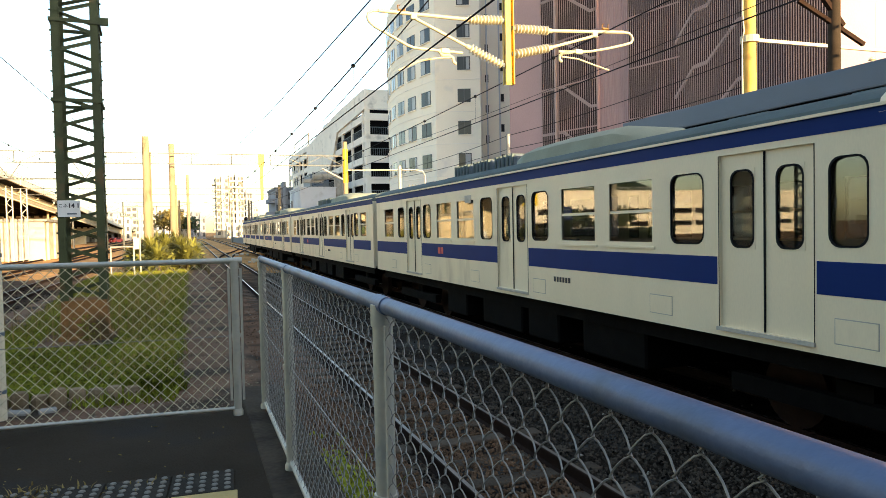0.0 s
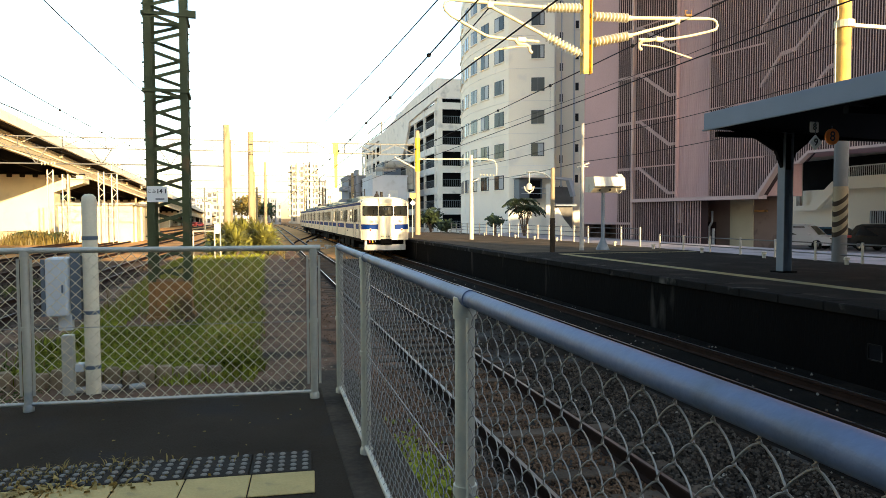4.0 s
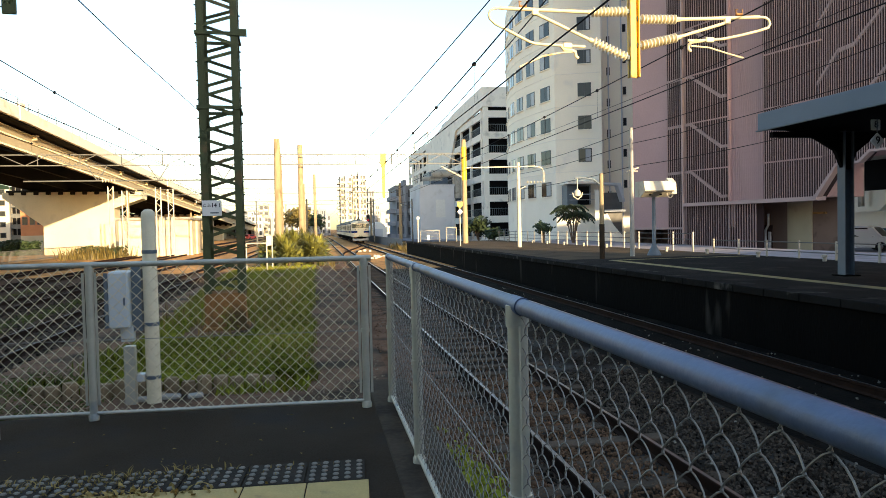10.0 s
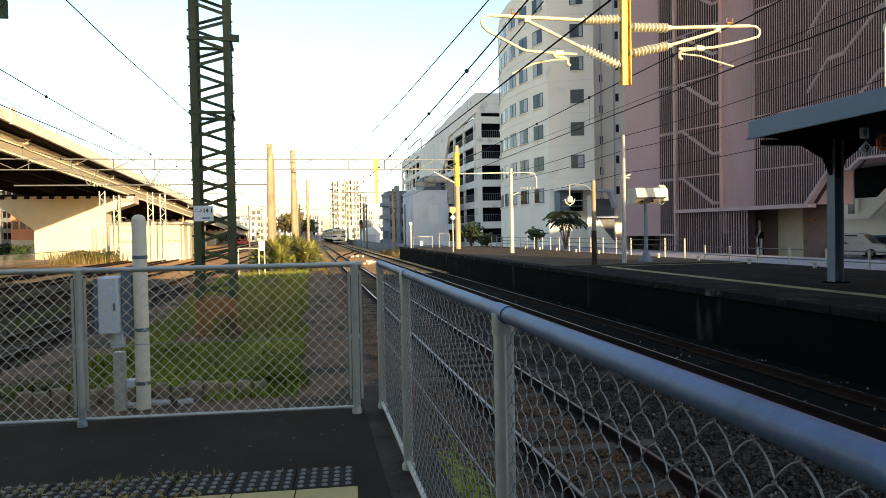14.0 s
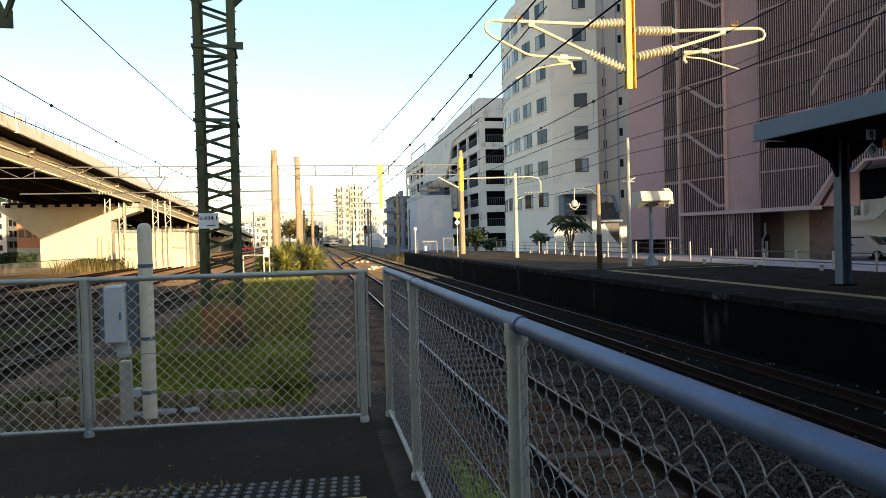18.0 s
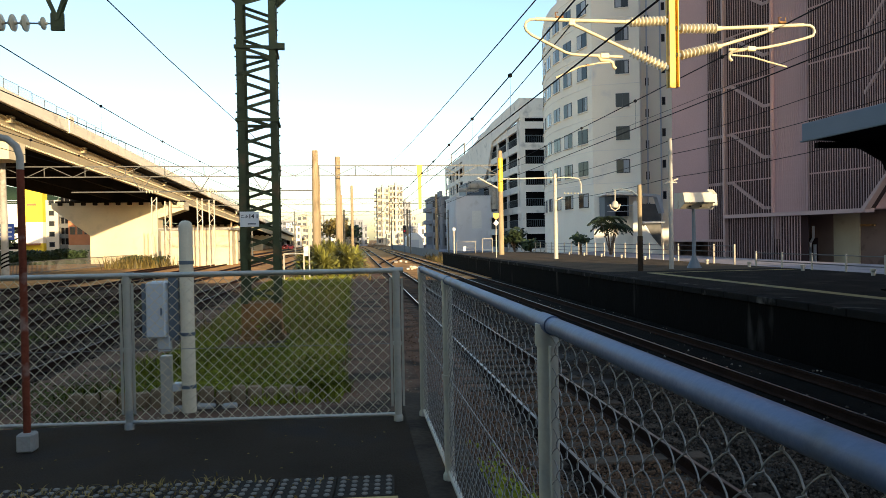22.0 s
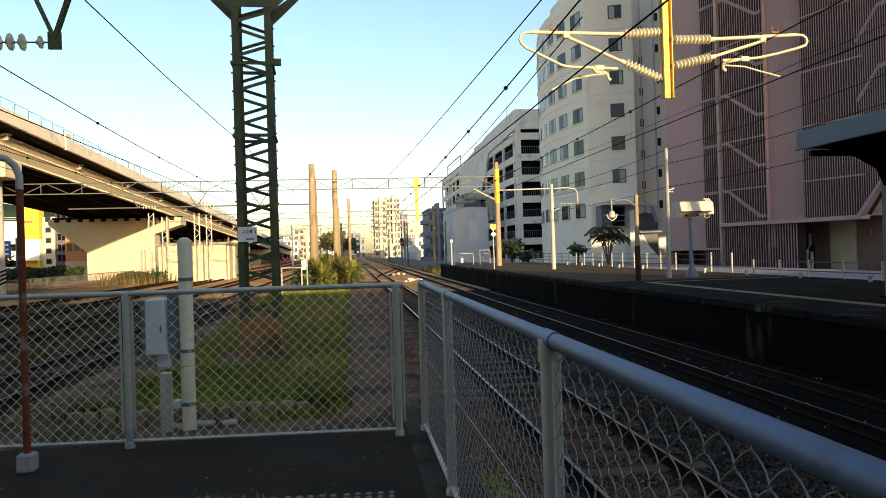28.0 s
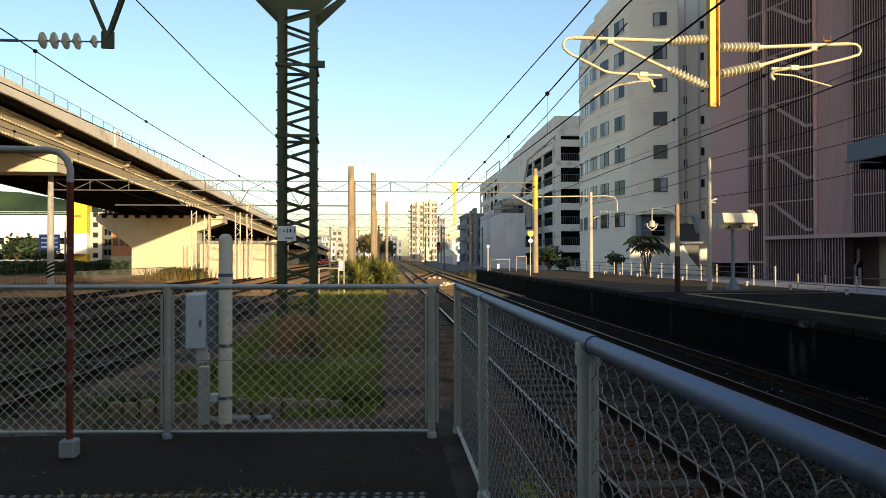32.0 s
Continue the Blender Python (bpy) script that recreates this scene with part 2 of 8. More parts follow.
M_YUCCA = material("yucca_leaf", (0.17, 0.165, 0.032), 0.55, var=0.45, scale=4, bump=0.05, piece=0.5)
M_SPIKY = material("yellowish_leaf", (0.15, 0.11, 0.024), 0.6, var=0.4, scale=4, bump=0.05, piece=0.5)
M_BARK = material("bark", (0.14, 0.1, 0.07), 0.9, var=0.3, scale=6, bump=0.5)
M_FARW = material("distant_wall", (0.52, 0.47, 0.38), 0.8, var=0.12, scale=0.05, bump=0, piece=0.25)
M_FARG = material("distant_grey_wall", (0.26, 0.27, 0.3), 0.8, var=0.12, scale=0.05, bump=0, piece=0.25)
M_FARWIN = material("distant_window", (0.035, 0.04, 0.05), 0.5, var=0.2, scale=0.3, bump=0)
M_ROAD = material("street_asphalt", (0.26, 0.25, 0.27), 0.9, var=0.15, scale=0.5, bump=0.2)
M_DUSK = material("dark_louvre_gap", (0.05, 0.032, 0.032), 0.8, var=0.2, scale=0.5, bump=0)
M_SCREEN = material("translucent_screen", (0.93, 0.95, 0.97), 0.1, var=0.02, bump=0, clear=0.96)
M_DOT = material("worn_tile_dot", (0.25, 0.23, 0.195), 0.8, var=0.2, scale=9, bump=0.2, piece=0.2)
M_BRICK = material("orange_brick_wall", (0.4, 0.17, 0.08), 0.85, var=0.15, scale=1, bump=0.2, fine=10)
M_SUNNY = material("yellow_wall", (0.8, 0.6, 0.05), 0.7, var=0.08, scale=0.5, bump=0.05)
M_SIGNBLUE = material("blue_sign", (0.02, 0.07, 0.35), 0.5, var=0.05, bump=0)
M_CARWHITE = material("white_car_paint", (0.75, 0.76, 0.78), 0.2, var=0.02, bump=0, spec=0.7)
M_CARBLACK = material("black_car_paint", (0.01, 0.009, 0.009), 0.25, var=0.05, bump=0, spec=0.35)
M_CARBLUE = material("blue_car_paint", (0.02, 0.08, 0.13), 0.25, var=0.05, bump=0, spec=0.7)
M_TYRE = material("tyre_rubber", (0.02, 0.02, 0.02), 0.9, var=0.1, bump=0.1)
M_RED = material("red_marking", (0.6, 0.06, 0.04), 0.5, var=0.05, bump=0)
M_TRUSS = material("weathered_truss_paint", (0.1, 0.098, 0.09), 0.6, var=0.2, scale=2, bump=0.1)
# Blue of the reflected sky is put into the rail's base colour.
M_GALVSKY = material("blue_grey_galvanised_pipe", (0.105, 0.14, 0.23), 0.5, 0.3, var=0.13, scale=7, bump=0.08, fine=60, stain=(0.08, 0.1, 0.13), stain_at=0.62)
# Lighter copy of the ballast, with the low sunlight put into its colour.
M_SUNBALLAST = material("sandy_ballast", (0.56, 0.29, 0.105), 0.95, var=0.5, scale=0.6, bump=1.0, fine=20, stain=(0.34, 0.19, 0.08), stain_at=0.58)
M_ASPHALT2 = material("brown_worn_asphalt", (0.018, 0.016, 0.014), 0.9, var=0.3, scale=0.8, bump=0.4, fine=60, stain=(0.042, 0.035, 0.028), stain_at=0.6)
M_RAILING = material("yellowed_post_paint", (0.42, 0.37, 0.29), 0.6, var=0.2, scale=5, bump=0.1)
M_YSLEEPER = material("brown_yard_sleeper", (0.055, 0.042, 0.031), 0.9, var=0.35, scale=3, bump=0.5, fine=30, piece=0.3)
M_DSLEEPER = material("oily_dark_sleeper", (0.012, 0.01, 0.008), 0.9, var=0.35, scale=3, bump=0.5, fine=30, piece=0.3)
M_PALE = material("pale_stone", (0.3, 0.27, 0.22), 0.9, var=0.4, scale=6, bump=0.2, piece=0.5)
M_LOG = material("weathered_stake_wood", (0.25, 0.18, 0.11), 0.9, var=0.35, scale=6, bump=0.4, piece=0.4)
# Near-black stands in for the shade under the viaduct deck.
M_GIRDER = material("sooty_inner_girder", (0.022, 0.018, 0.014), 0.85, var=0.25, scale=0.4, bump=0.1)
M_BRONZE = material("dull_bronze", (0.028, 0.021, 0.014), 0.6, 0.2, var=0.2, scale=6, bump=0.1)
M_CONC2 = material("dark_weathered_concrete", (0.15, 0.145, 0.14), 0.85, var=0.2, scale=2, bump=0.2)
M_GRAVEL = material("grey_gravel", (0.21, 0.165, 0.115), 0.9, var=0.5, scale=8, bump=0.2, piece=0.7)
# Brighter copy of the wire, warm bounced light put into its colour.
M_WIREB = material("bright_galvanised_wire", (0.78, 0.66, 0.45), 0.5, 0.3, var=0.2, scale=30, bump=0)
M_ACGREY = material("grey_green_roof_unit", (0.3, 0.32, 0.25), 0.7, var=0.15, scale=2, bump=0.1)
M_EDGE = material("dark_edge_slab", (0.013, 0.012, 0.011), 0.85, var=0.4, scale=2.2, bump=0.4, fine=40, stain=(0.12, 0.11, 0.095), stain_at=0.64)
M_BEIGE = material("beige_plaster", (0.42, 0.36, 0.25), 0.8, var=0.15, scale=0.6, bump=0.1, stain=(0.25, 0.2, 0.14), stain_at=0.66)
M_BLIND = material("cream_blind_cloth", (0.55, 0.52, 0.4), 0.7, var=0.08, scale=5, bump=0)
M_POSTCREAM = material("cream_pipe_paint", (0.8, 0.7, 0.5), 0.6, var=0.12, scale=4, bump=0.15, stain=(0.45, 0.33, 0.2), stain_at=0.68)
# Mauve darkened to carry the shade under the overhang, with random stains.
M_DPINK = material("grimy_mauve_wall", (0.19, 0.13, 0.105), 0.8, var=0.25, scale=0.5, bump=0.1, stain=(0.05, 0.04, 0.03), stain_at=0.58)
M_SOIL = material("dark_trodden_soil", (0.19, 0.112, 0.07), 0.95, var=0.5, scale=1.2, bump=0.9, fine=26, stain=(0.055, 0.042, 0.03), stain_at=0.53)
M_PAVE = material("pale_mauve_paving", (0.3, 0.27, 0.28), 0.9, var=0.15, scale=0.8, bump=0.2, stain=(0.2, 0.18, 0.18), stain_at=0.6)
M_DKGRASS = material("dark_weed_leaf", (0.06, 0.075, 0.018), 0.8, var=0.6, scale=1.5, bump=0.1, piece=0.5)
M_WORNHEAD = material("worn_dark_rail_head", (0.11, 0.075, 0.058), 0.28, 0.0, var=0.3, scale=5, bump=0.05, spec=0.9)
M_CURTAIN = material("grey_white_curtain", (0.32, 0.33, 0.35), 0.4, var=0.15, scale=4, bump=0.1, stretch=(6, 6, 1))
M_BLACKBED = material("oil_black_ballast", (0.007, 0.006, 0.005), 0.95, var=0.5, scale=1.4, bump=1.0, fine=28, stain=(0.018, 0.014, 0.01), stain_at=0.62)
M_BROWNSTONE = material("rusty_brown_stone", (0.095, 0.057, 0.034), 0.9, var=0.6, scale=6, bump=0.3, fine=60, piece=0.9)
M_SUNASPHALT = material("dusty_tan_asphalt", (0.1, 0.075, 0.05), 0.9, var=0.3, scale=0.8, bump=0.4, fine=60, stain=(0.06, 0.048, 0.036), stain_at=0.58)
M_KERB = material("worn_brown_kerb_stone", (0.07, 0.055, 0.04), 0.9, var=0.4, scale=3, bump=0.5, fine=30, stain=(0.03, 0.025, 0.02), stain_at=0.56)
M_YARDHEAD = material("dull_polished_rail_head", (0.16, 0.125, 0.1), 0.45, 0.5, var=0.15, scale=5, bump=0.05)
M_RUSTHEAD = material("rust_brown_rail_head", (0.1, 0.06, 0.038), 0.65, 0.0, var=0.25, scale=4, bump=0.1)
M_OCHRE = material("ochre_pole_paint", (0.55, 0.36, 0.1), 0.7, var=0.16, scale=3, bump=0.1, stain=(0.36, 0.22, 0.08), stain_at=0.64)
M_TARPOLE = material("tarred_pole", (0.045, 0.032, 0.022), 0.8, var=0.3, scale=3, bump=0.2)
M_PARAPET = material("pale_parapet_concrete", (0.74, 0.67, 0.54), 0.8, var=0.1, scale=0.3, bump=0.1, fine=8, stain=(0.45, 0.4, 0.32), stain_at=0.66)
M_HILL = material("wooded_hill", (0.05, 0.075, 0.035), 0.95, var=0.4, scale=0.05, bump=0.5, fine=1.0)


# ---- mesh tools ----
class Shape:
    """Collects faces for one mesh."""

    def __init__(self):
        self.v, self.f = [], []

    def add(self, verts, faces):
        k = len(self.v)
        self.v += [tuple(p) for p in verts]
        self.f += [tuple(i + k for i in f) for f in faces]
        return self

    def box(self, x0, x1, y0, y1, z0, z1, m=None):
        p = [Vector((x, y, z)) for x in (x0, x1) for y in (y0, y1) for z in (z0, z1)]
        if m is not None:
            p = [m @ q for q in p]
        return self.add(p, [(0, 1, 3, 2), (4, 6, 7, 5), (0, 4, 5, 1), (2, 3, 7, 6), (0, 2, 6, 4), (1, 5, 7, 3)])

    def cbox(self, x0, x1, y0, y1, z0, z1, c=0.01, m=None):
        """A box with chamfered edges."""
        lo, hi = (x0, y0, z0), (x1, y1, z1)
        p, ix = [], {}
        for s in [(a, b, d) for a in (0, 1) for b in (0, 1) for d in (0, 1)]:
            for ax in range(3):
                q = [(hi if s[k] else lo)[k] + (0 if k == ax else (-c if s[k] else c)) for k in range(3)]
                ix[s, ax] = len(p)
                p.append(m @ Vector(q) if m is not None else Vector(q))
        fs = []
        for ax in range(3):
            b, d = [k for k in range(3) if k != ax]
            for side in (0, 1):
                loop = []
                for sb, sd in ((0, 0), (1, 0), (1, 1), (0, 1)):
                    s = [0, 0, 0]
                    s[ax], s[b], s[d] = side, sb, sd
                    loop.append(ix[tuple(s), ax])
                fs.append(loop)
            for sb in (0, 1):
                for sd in (0, 1):
                    s0, s1 = [0, 0, 0], [0, 0, 0]
                    s0[b] = s1[b] = sb
                    s0[d] = s1[d] = sd
                    s0[ax], s1[ax] = 0, 1
                    fs.append([ix[tuple(s0), b], ix[tuple(s1), b], ix[tuple(s1), d], ix[tuple(s0), d]])
        for s in [(a, b, d) for a in (0, 1) for b in (0, 1) for d in (0, 1)]:
            fs.append([ix[s, 0], ix[s, 1], ix[s, 2]])
        return self.add(p, fs)

    def path(self, pts, r, n=8, caps=True):
        """A round tube along points; r is one radius or one for each point."""
        pts = [Vector(p) for p in pts]
        rs = r if isinstance(r, (list, tuple)) else [r] * len(pts)
        ring, side = [], None
        for i, p in enumerate(pts):
            d = (pts[min(i + 1, len(pts) - 1)] - pts[max(i - 1, 0)]).normalized()
            if side is None:
                side = d.orthogonal().normalized()
            side = (side - d * side.dot(d)).normalized()
            up = d.cross(side)
            ring += [p + (side * math.cos(2 * math.pi * k / n) + up * math.sin(2 * math.pi * k / n)) * rs[i] for k in range(n)]
        fs = [(i * n + k, i * n + (k + 1) % n, (i + 1) * n + (k + 1) % n, (i + 1) * n + k) for i in range(len(pts) - 1) for k in range(n)]
        if caps:
            fs += [tuple(range(n))[::-1], tuple(range((len(pts) - 1) * n, len(pts) * n))]
        return self.add(ring, fs)

    def lathe(self, profile, n=16, m=None):
        """Turns (radius, height) points round the z axis."""
        p = [Vector((r * math.cos(2 * math.pi * k / n), r * math.sin(2 * math.pi * k / n), z)) for r, z in profile for k in range(n)]
        if m is not None:
            p = [m @ q for q in p]
        fs = [(i * n + k, i * n + (k + 1) % n, (i + 1) * n + (k + 1) % n, (i + 1) * n + k) for i in range(len(profile) - 1) for k in range(n)]
        fs += [tuple(range(n))[::-1], tuple(range((len(profile) - 1) * n, len(profile) * n))]
        return self.add(p, fs)

    def prism(self, outline, axis, a, b):
        """An outline of two coordinates pushed along an axis from a to b."""
        def at(u, w, s):
            return {"x": (s, u, w), "y": (u, s, w), "z": (u, w, s)}[axis]
        n = len(outline)
        p = [at(u, w, a) for u, w in outline] + [at(u, w, b) for u, w in outline]
        fs = [tuple(range(n))[::-1], tuple(range(n, 2 * n))] + [(k, (k + 1) % n, n + (k + 1) % n, n + k) for k in range(n)]
        return self.add(p, fs)

    def beam(self, p, q, w, h, up=(0, 0, 1)):
        """A rectangular bar from p to q, w wide and h high."""
        p, q = Vector(p), Vector(q)
        d = (q - p).normalized()
        s = d.cross(Vector(up))
        s = d.orthogonal().normalized() if s.length < 1e-4 else s.normalized()
        u = s.cross(d)
        c = [e + s * (a * w / 2) + u * (b * h / 2) for e in (p, q) for a, b in ((-1, -1), (1, -1), (1, 1), (-1, 1))]
        return self.add(c, [(3, 2, 1, 0), (4, 5, 6, 7), (0, 1, 5, 4), (1, 2, 6, 5), (2, 3, 7, 6), (3, 0, 4, 7)])


def outward(me):
    bm = bmesh.new()
    bm.from_mesh(me)
    bmesh.ops.recalc_face_normals(bm, faces=bm.faces)
    bm.to_mesh(me)
    bm.free()


def part(name, shape, mat, parent=None, label="", smooth=False, loc=None):
    """Links a shape as one mesh object, under a thing or a part."""
    me = bpy.data.meshes.new(name)
    me.from_pydata(shape.v, [], shape.f)
    me.materials.append(mat)
    outward(me)
    if smooth:
        me.polygons.foreach_set("use_smooth", [True] * len(me.polygons))
        me.set_sharp_from_angle(angle=radians(40))
    ob = new(name, me)
    if parent is not None:
        ob.parent = parent
    if loc is not None:
        ob.location = loc
    if label:
        tagged(ob, label)
    return ob


def again(ob, loc, parent=None, rz=0.0):
    """Another object on the same mesh."""
    o = new(ob.name.split(".")[0], ob.data)
    o.parent = parent if parent is not None else ob.parent
    o.location = loc
    o.rotation_euler = (0, 0, rz)
    return o


def thing(name, label, category, loc=(0, 0, 0), rz=0.0, group="", kind=""):
    ob = new(name)
    ob.empty_display_size = 0.2
    ob.matrix_basis = pose(*loc, 0, 0, rz)
    return tagged(ob, label, category, group, kind)


def setting(name, shape, mat, label="", smooth=False):
    return tagged(part(name, shape, mat, None, "", smooth), label, "", "", "structure")


rnd = random.Random(7)
RAIL_Z = -1.1


# ---- ground, platforms and tracks ----
def bed_x(y):
    """How far the lines bend to the left at this distance."""
    return -1.1e-4 * max(0.0, y - 150.0) ** 2


GROUND_Z = RAIL_Z - 0.19
setting("ground", Shape().box(-1500, 1500, -400, 2500, GROUND_Z - 1.0, GROUND_Z - 0.06), M_DIRT, "bare earth and dirt of the rail yard")


def strip(x0, x1, z, y0, y1, step=10.0, depth=0.3):
    s = Shape()
    ys = list(np.arange(y0, y1, step)) + [y1]
    v = []
    for y in ys:
        b = bed_x(y)
        v += [(x0 + b, y, z), (x1 + b, y, z), (x0 - 0.25 + b, y, z - depth), (x1 + 0.25 + b, y, z - depth)]
    f = []
    for i in range(len(ys) - 1):
        a, c = 4 * i, 4 * i + 4
        f += [(a, a + 1, c + 1, c), (a + 2, a, c, c + 2), (a + 1, a + 3, c + 3, c + 1)]
    n = 4 * (len(ys) - 1)
    f += [(0, 2, 3, 1), (n, n + 1, n + 3, n + 2)]
    return s.add(v, f)


setting("ballast_bed_right", strip(0.7, 5.3, GROUND_Z + 0.03, -40, 42), M_BALLAST, "dark crushed-stone ballast along the fence")
setting("ballast_bed_far_line", strip(5.301, 8.55, GROUND_Z + 0.026, -40, 42, 10.0, 0.02), M_BLACKBED, "near-black ballast beside the island platform")
setting("ballast_bed_beyond", strip(0.7, 8.55, GROUND_Z + 0.03, 42.01, 400), M_SUNBALLAST, "ballast beyond the platforms, sunlight put into its sandy brown")
setting("ballast_bed_left", strip(-26.0, -4.3, GROUND_Z + 0.03, -40, 44), M_YBALLAST, "dark crushed-stone ballast of the yard")
setting("ballast_bed_yard_beyond", strip(-26.0, -4.3, GROUND_Z + 0.03, 44.01, 400), M_SUNBALLAST, "ballast of the yard far off, sunlight put into its sandy brown")

setting("trackside_earth", strip(0.66, 2.12, GROUND_Z + 0.036, 5.2, 60, 10.0, 0.01), M_SOIL, "brown trodden earth beside the fenced line")

# near platform, its kerb and its end
PLAT = Shape().box(-60, 0.60, -60, 5.05, -1.5, 0.0)
setting("platform_near", PLAT, M_ASPHALT, "dark worn asphalt platform surface")
setting("platform_kerb", Shape().cbox(0.34, 0.66, -60, 5.6, -0.25, 0.006, 0.01), M_KERB, "old worn brown platform kerb")
# the overgrown end of the old platform, falling gently to the yard
v, f = [], []
GX = [-5.2, -4.4, -3.4, -2.4, -1.4, -0.4, 0.45, 0.66, 0.70]
GY = [5.0, 5.6, 6.5, 8, 10, 12, 15, 18, 22, 27, 33, 40, 48, 58]


def end_z(x, y):
    top = -0.2 - 0.010 * (y - 5.0) - 0.55 * max(0.0, min(1.0, (y - 30.0) / 22.0))
    if x < -3.4:
        top -= (-3.4 - x) * 0.5
    return max(top, GROUND_Z - 0.1) if x <= 0.66 else GROUND_Z - 0.1


for y in GY:
    for x in GX:
        v.append((x, y, end_z(x, y) + (noise.noise((x * 1.3, y * 0.9, 0)) * 0.03 if -4 < x < 0.5 else 0)))
for i in range(len(GY) - 1):
    for j in range(len(GX) - 1):
        a = i * len(GX) + j
        f.append((a, a + 1, a + 1 + len(GX), a + len(GX)))
setting("platform_end_ground", Shape().add(v, f), M_SOIL, "trodden brown earth at the end of the old platform", True)

# far platform
FAR_Z = -0.1
setting("platform_far", Shape().box(8.75, 16.3, -60, 24.6, -1.5, FAR_Z), M_ASPHALT2, "dark asphalt island platform")
# Past the yellow cross line the sunlight is put into a lighter tan.
setting("platform_far_end", Shape().box(8.75, 16.3, 24.601, 62, -1.5, FAR_Z - 0.002), M_SUNASPHALT, "surface of the far platform end, sunlight put into its tan")
setting("platform_far_face", Shape().box(8.45, 8.749, -60, 66, -1.5, FAR_Z - 0.14), M_DCONC, "stone face of the platform, deep shade put into its colour")
edge = Shape()
for k in range(90):
    y = -24 + k
    edge.cbox(8.40, 8.95, y + 0.006, y + 0.994, FAR_Z - 0.138, FAR_Z + 0.012, 0.012)
setting("platform_far_edge", edge, M_EDGE, "grey concrete edge slabs of the platform")
setting("platform_far_line", Shape().box(10.2, 10.55, -40, 23.3, FAR_Z + 0.001, FAR_Z + 0.005).box(10.3, 15.9, 23.3, 23.5, FAR_Z + 0.001, FAR_Z + 0.005), M_YLINE, "worn yellow line on the platform")
setting("street", Shape().box(16.301, 90, -80, 400, -1.32, -1.1), M_ROAD, "pale grey street behind the station")


setting("street_pavement", Shape().box(16.302, 22.3, -40, 60, -1.1, -0.2), M_PAVE, "pale mauve-grey paved strip behind the platform railing")


# rails: each track is a thing with rails and sleepers
def rail_shape(x, y0, y1):
    s = Shape()
    prof = [(-0.055, -0.15), (0.055, -0.15), (0.055, -0.138), (0.012, -0.12), (0.012, -0.045), (0.032, -0.035), (0.032, -0.002), (0.024, 0.0),
            (-0.024, 0.0), (-0.032, -0.002), (-0.032, -0.035), (-0.012, -0.045), (-0.012, -0.12), (-0.055, -0.138)]
    ys = [y0] + [y for y in np.arange(-40, 420, 20.0) if y0 < y < y1] + [y1]
    n = len(prof)
    v = [(x + px + bed_x(y), y, RAIL_Z + pz) for y in ys for px, pz in prof]
    f = [(i * n + k, i * n + (k + 1) % n, (i + 1) * n + (k + 1) % n, (i + 1) * n + k) for i in range(len(ys) - 1) for k in range(n)]
    return s.add(v, f)


def head_shape(x, y0, y1):
    s = Shape()
    ys = [y0] + [y for y in np.arange(-40, 420, 20.0) if y0 < y < y1] + [y1]
    v = [(x + e + bed_x(y), y, RAIL_Z + 0.003) for y in ys for e in (-0.02, 0.02)]
    return s.add(v, [(2 * i, 2 * i + 1, 2 * i + 3, 2 * i + 2) for i in range(len(ys) - 1)])


def track(xc, y0, y1, label, near=False, shine=M_RAILTOP, wood=M_SLEEPER):
    t = thing("track", label, "railway track", (0, 0, 0), 0, "tracks of the yard", "structure")
    for e in (-0.566, 0.566):
        r = part("rail", rail_shape(xc + e, y0, y1), M_RAIL, t)
        part("rail_head", head_shape(xc + e, y0, y1), shine, r)
    if near:
        first = None
        zs = RAIL_Z - (0.125 if wood is M_SLEEPER else 0.168)
        for k in range(90):
            y = y0 + 0.4 + 0.64 * k
            if first is None:
                s = Shape().cbox(-1.02, 1.02, -0.11, 0.11, -0.2, -0.0, 0.012)
                first = part("sleeper", s, wood, t)
                first.location = (xc, y, zs)
            else:
                again(first, (xc + rnd.uniform(-0.02, 0.02), y + rnd.uniform(-0.03, 0.03), zs - rnd.uniform(0, 0.02)), t, rnd.uniform(-0.015, 0.015))
        y0 = y0 + 0.4 + 0.64 * 90
    s = Shape()
    for k in range(int((min(y1, 190) - y0) / 0.64)):
        y = y0 + 0.64 * k
        s.box(xc - 1.02 + bed_x(y), xc + 1.02 + bed_x(y), y - 0.11, y + 0.11, RAIL_Z - 0.3, RAIL_Z - 0.16 + rnd.uniform(-0.015, 0.01))
    tagged(part("sleepers", s, wood, t), kind="stuff")
    return t


NEAR_X, FAR_X = 2.87, 6.95
track(NEAR_X, -2, 380, "polished rails on weathered sleepers along the fence", True, M_WORNHEAD)
track(FAR_X, -12, 380, "polished rails on dark sleepers beside the island platform", True, M_RAILTOP, M_DSLEEPER)
for xc in (-6.65, -10.5, -14.3, -18.2):
    track(xc, -20, 380, "rusty rails on sleepers in the open yard", False, M_YARDHEAD if xc > -7 else M_RUSTHEAD, M_YSLEEPER)


def turnout(xa, xb, ya, yb, label):
    t = thing("crossover_track", label, "railway track", (0, 0, 0), 0, "tracks of the yard", "structure")
    for e in (-0.566, 0.566):
        s, v = Shape(), []
        n = 14
        for i in range(n + 1):
            u = i / n
            w = u * u * (3 - 2 * u)
            v.append((xa + (xb - xa) * w + e, ya + (yb - ya) * u, RAIL_Z - 0.075))
        for p, q in zip(v, v[1:]):
            s.beam(p, q, 0.06, 0.145)
        part("rail", s, M_RAIL, t)


turnout(NEAR_X, FAR_X, 62, 105, "rails of a crossover between two lines")
turnout(-6.65, NEAR_X, 95, 150, "rails of a crossover between two lines")

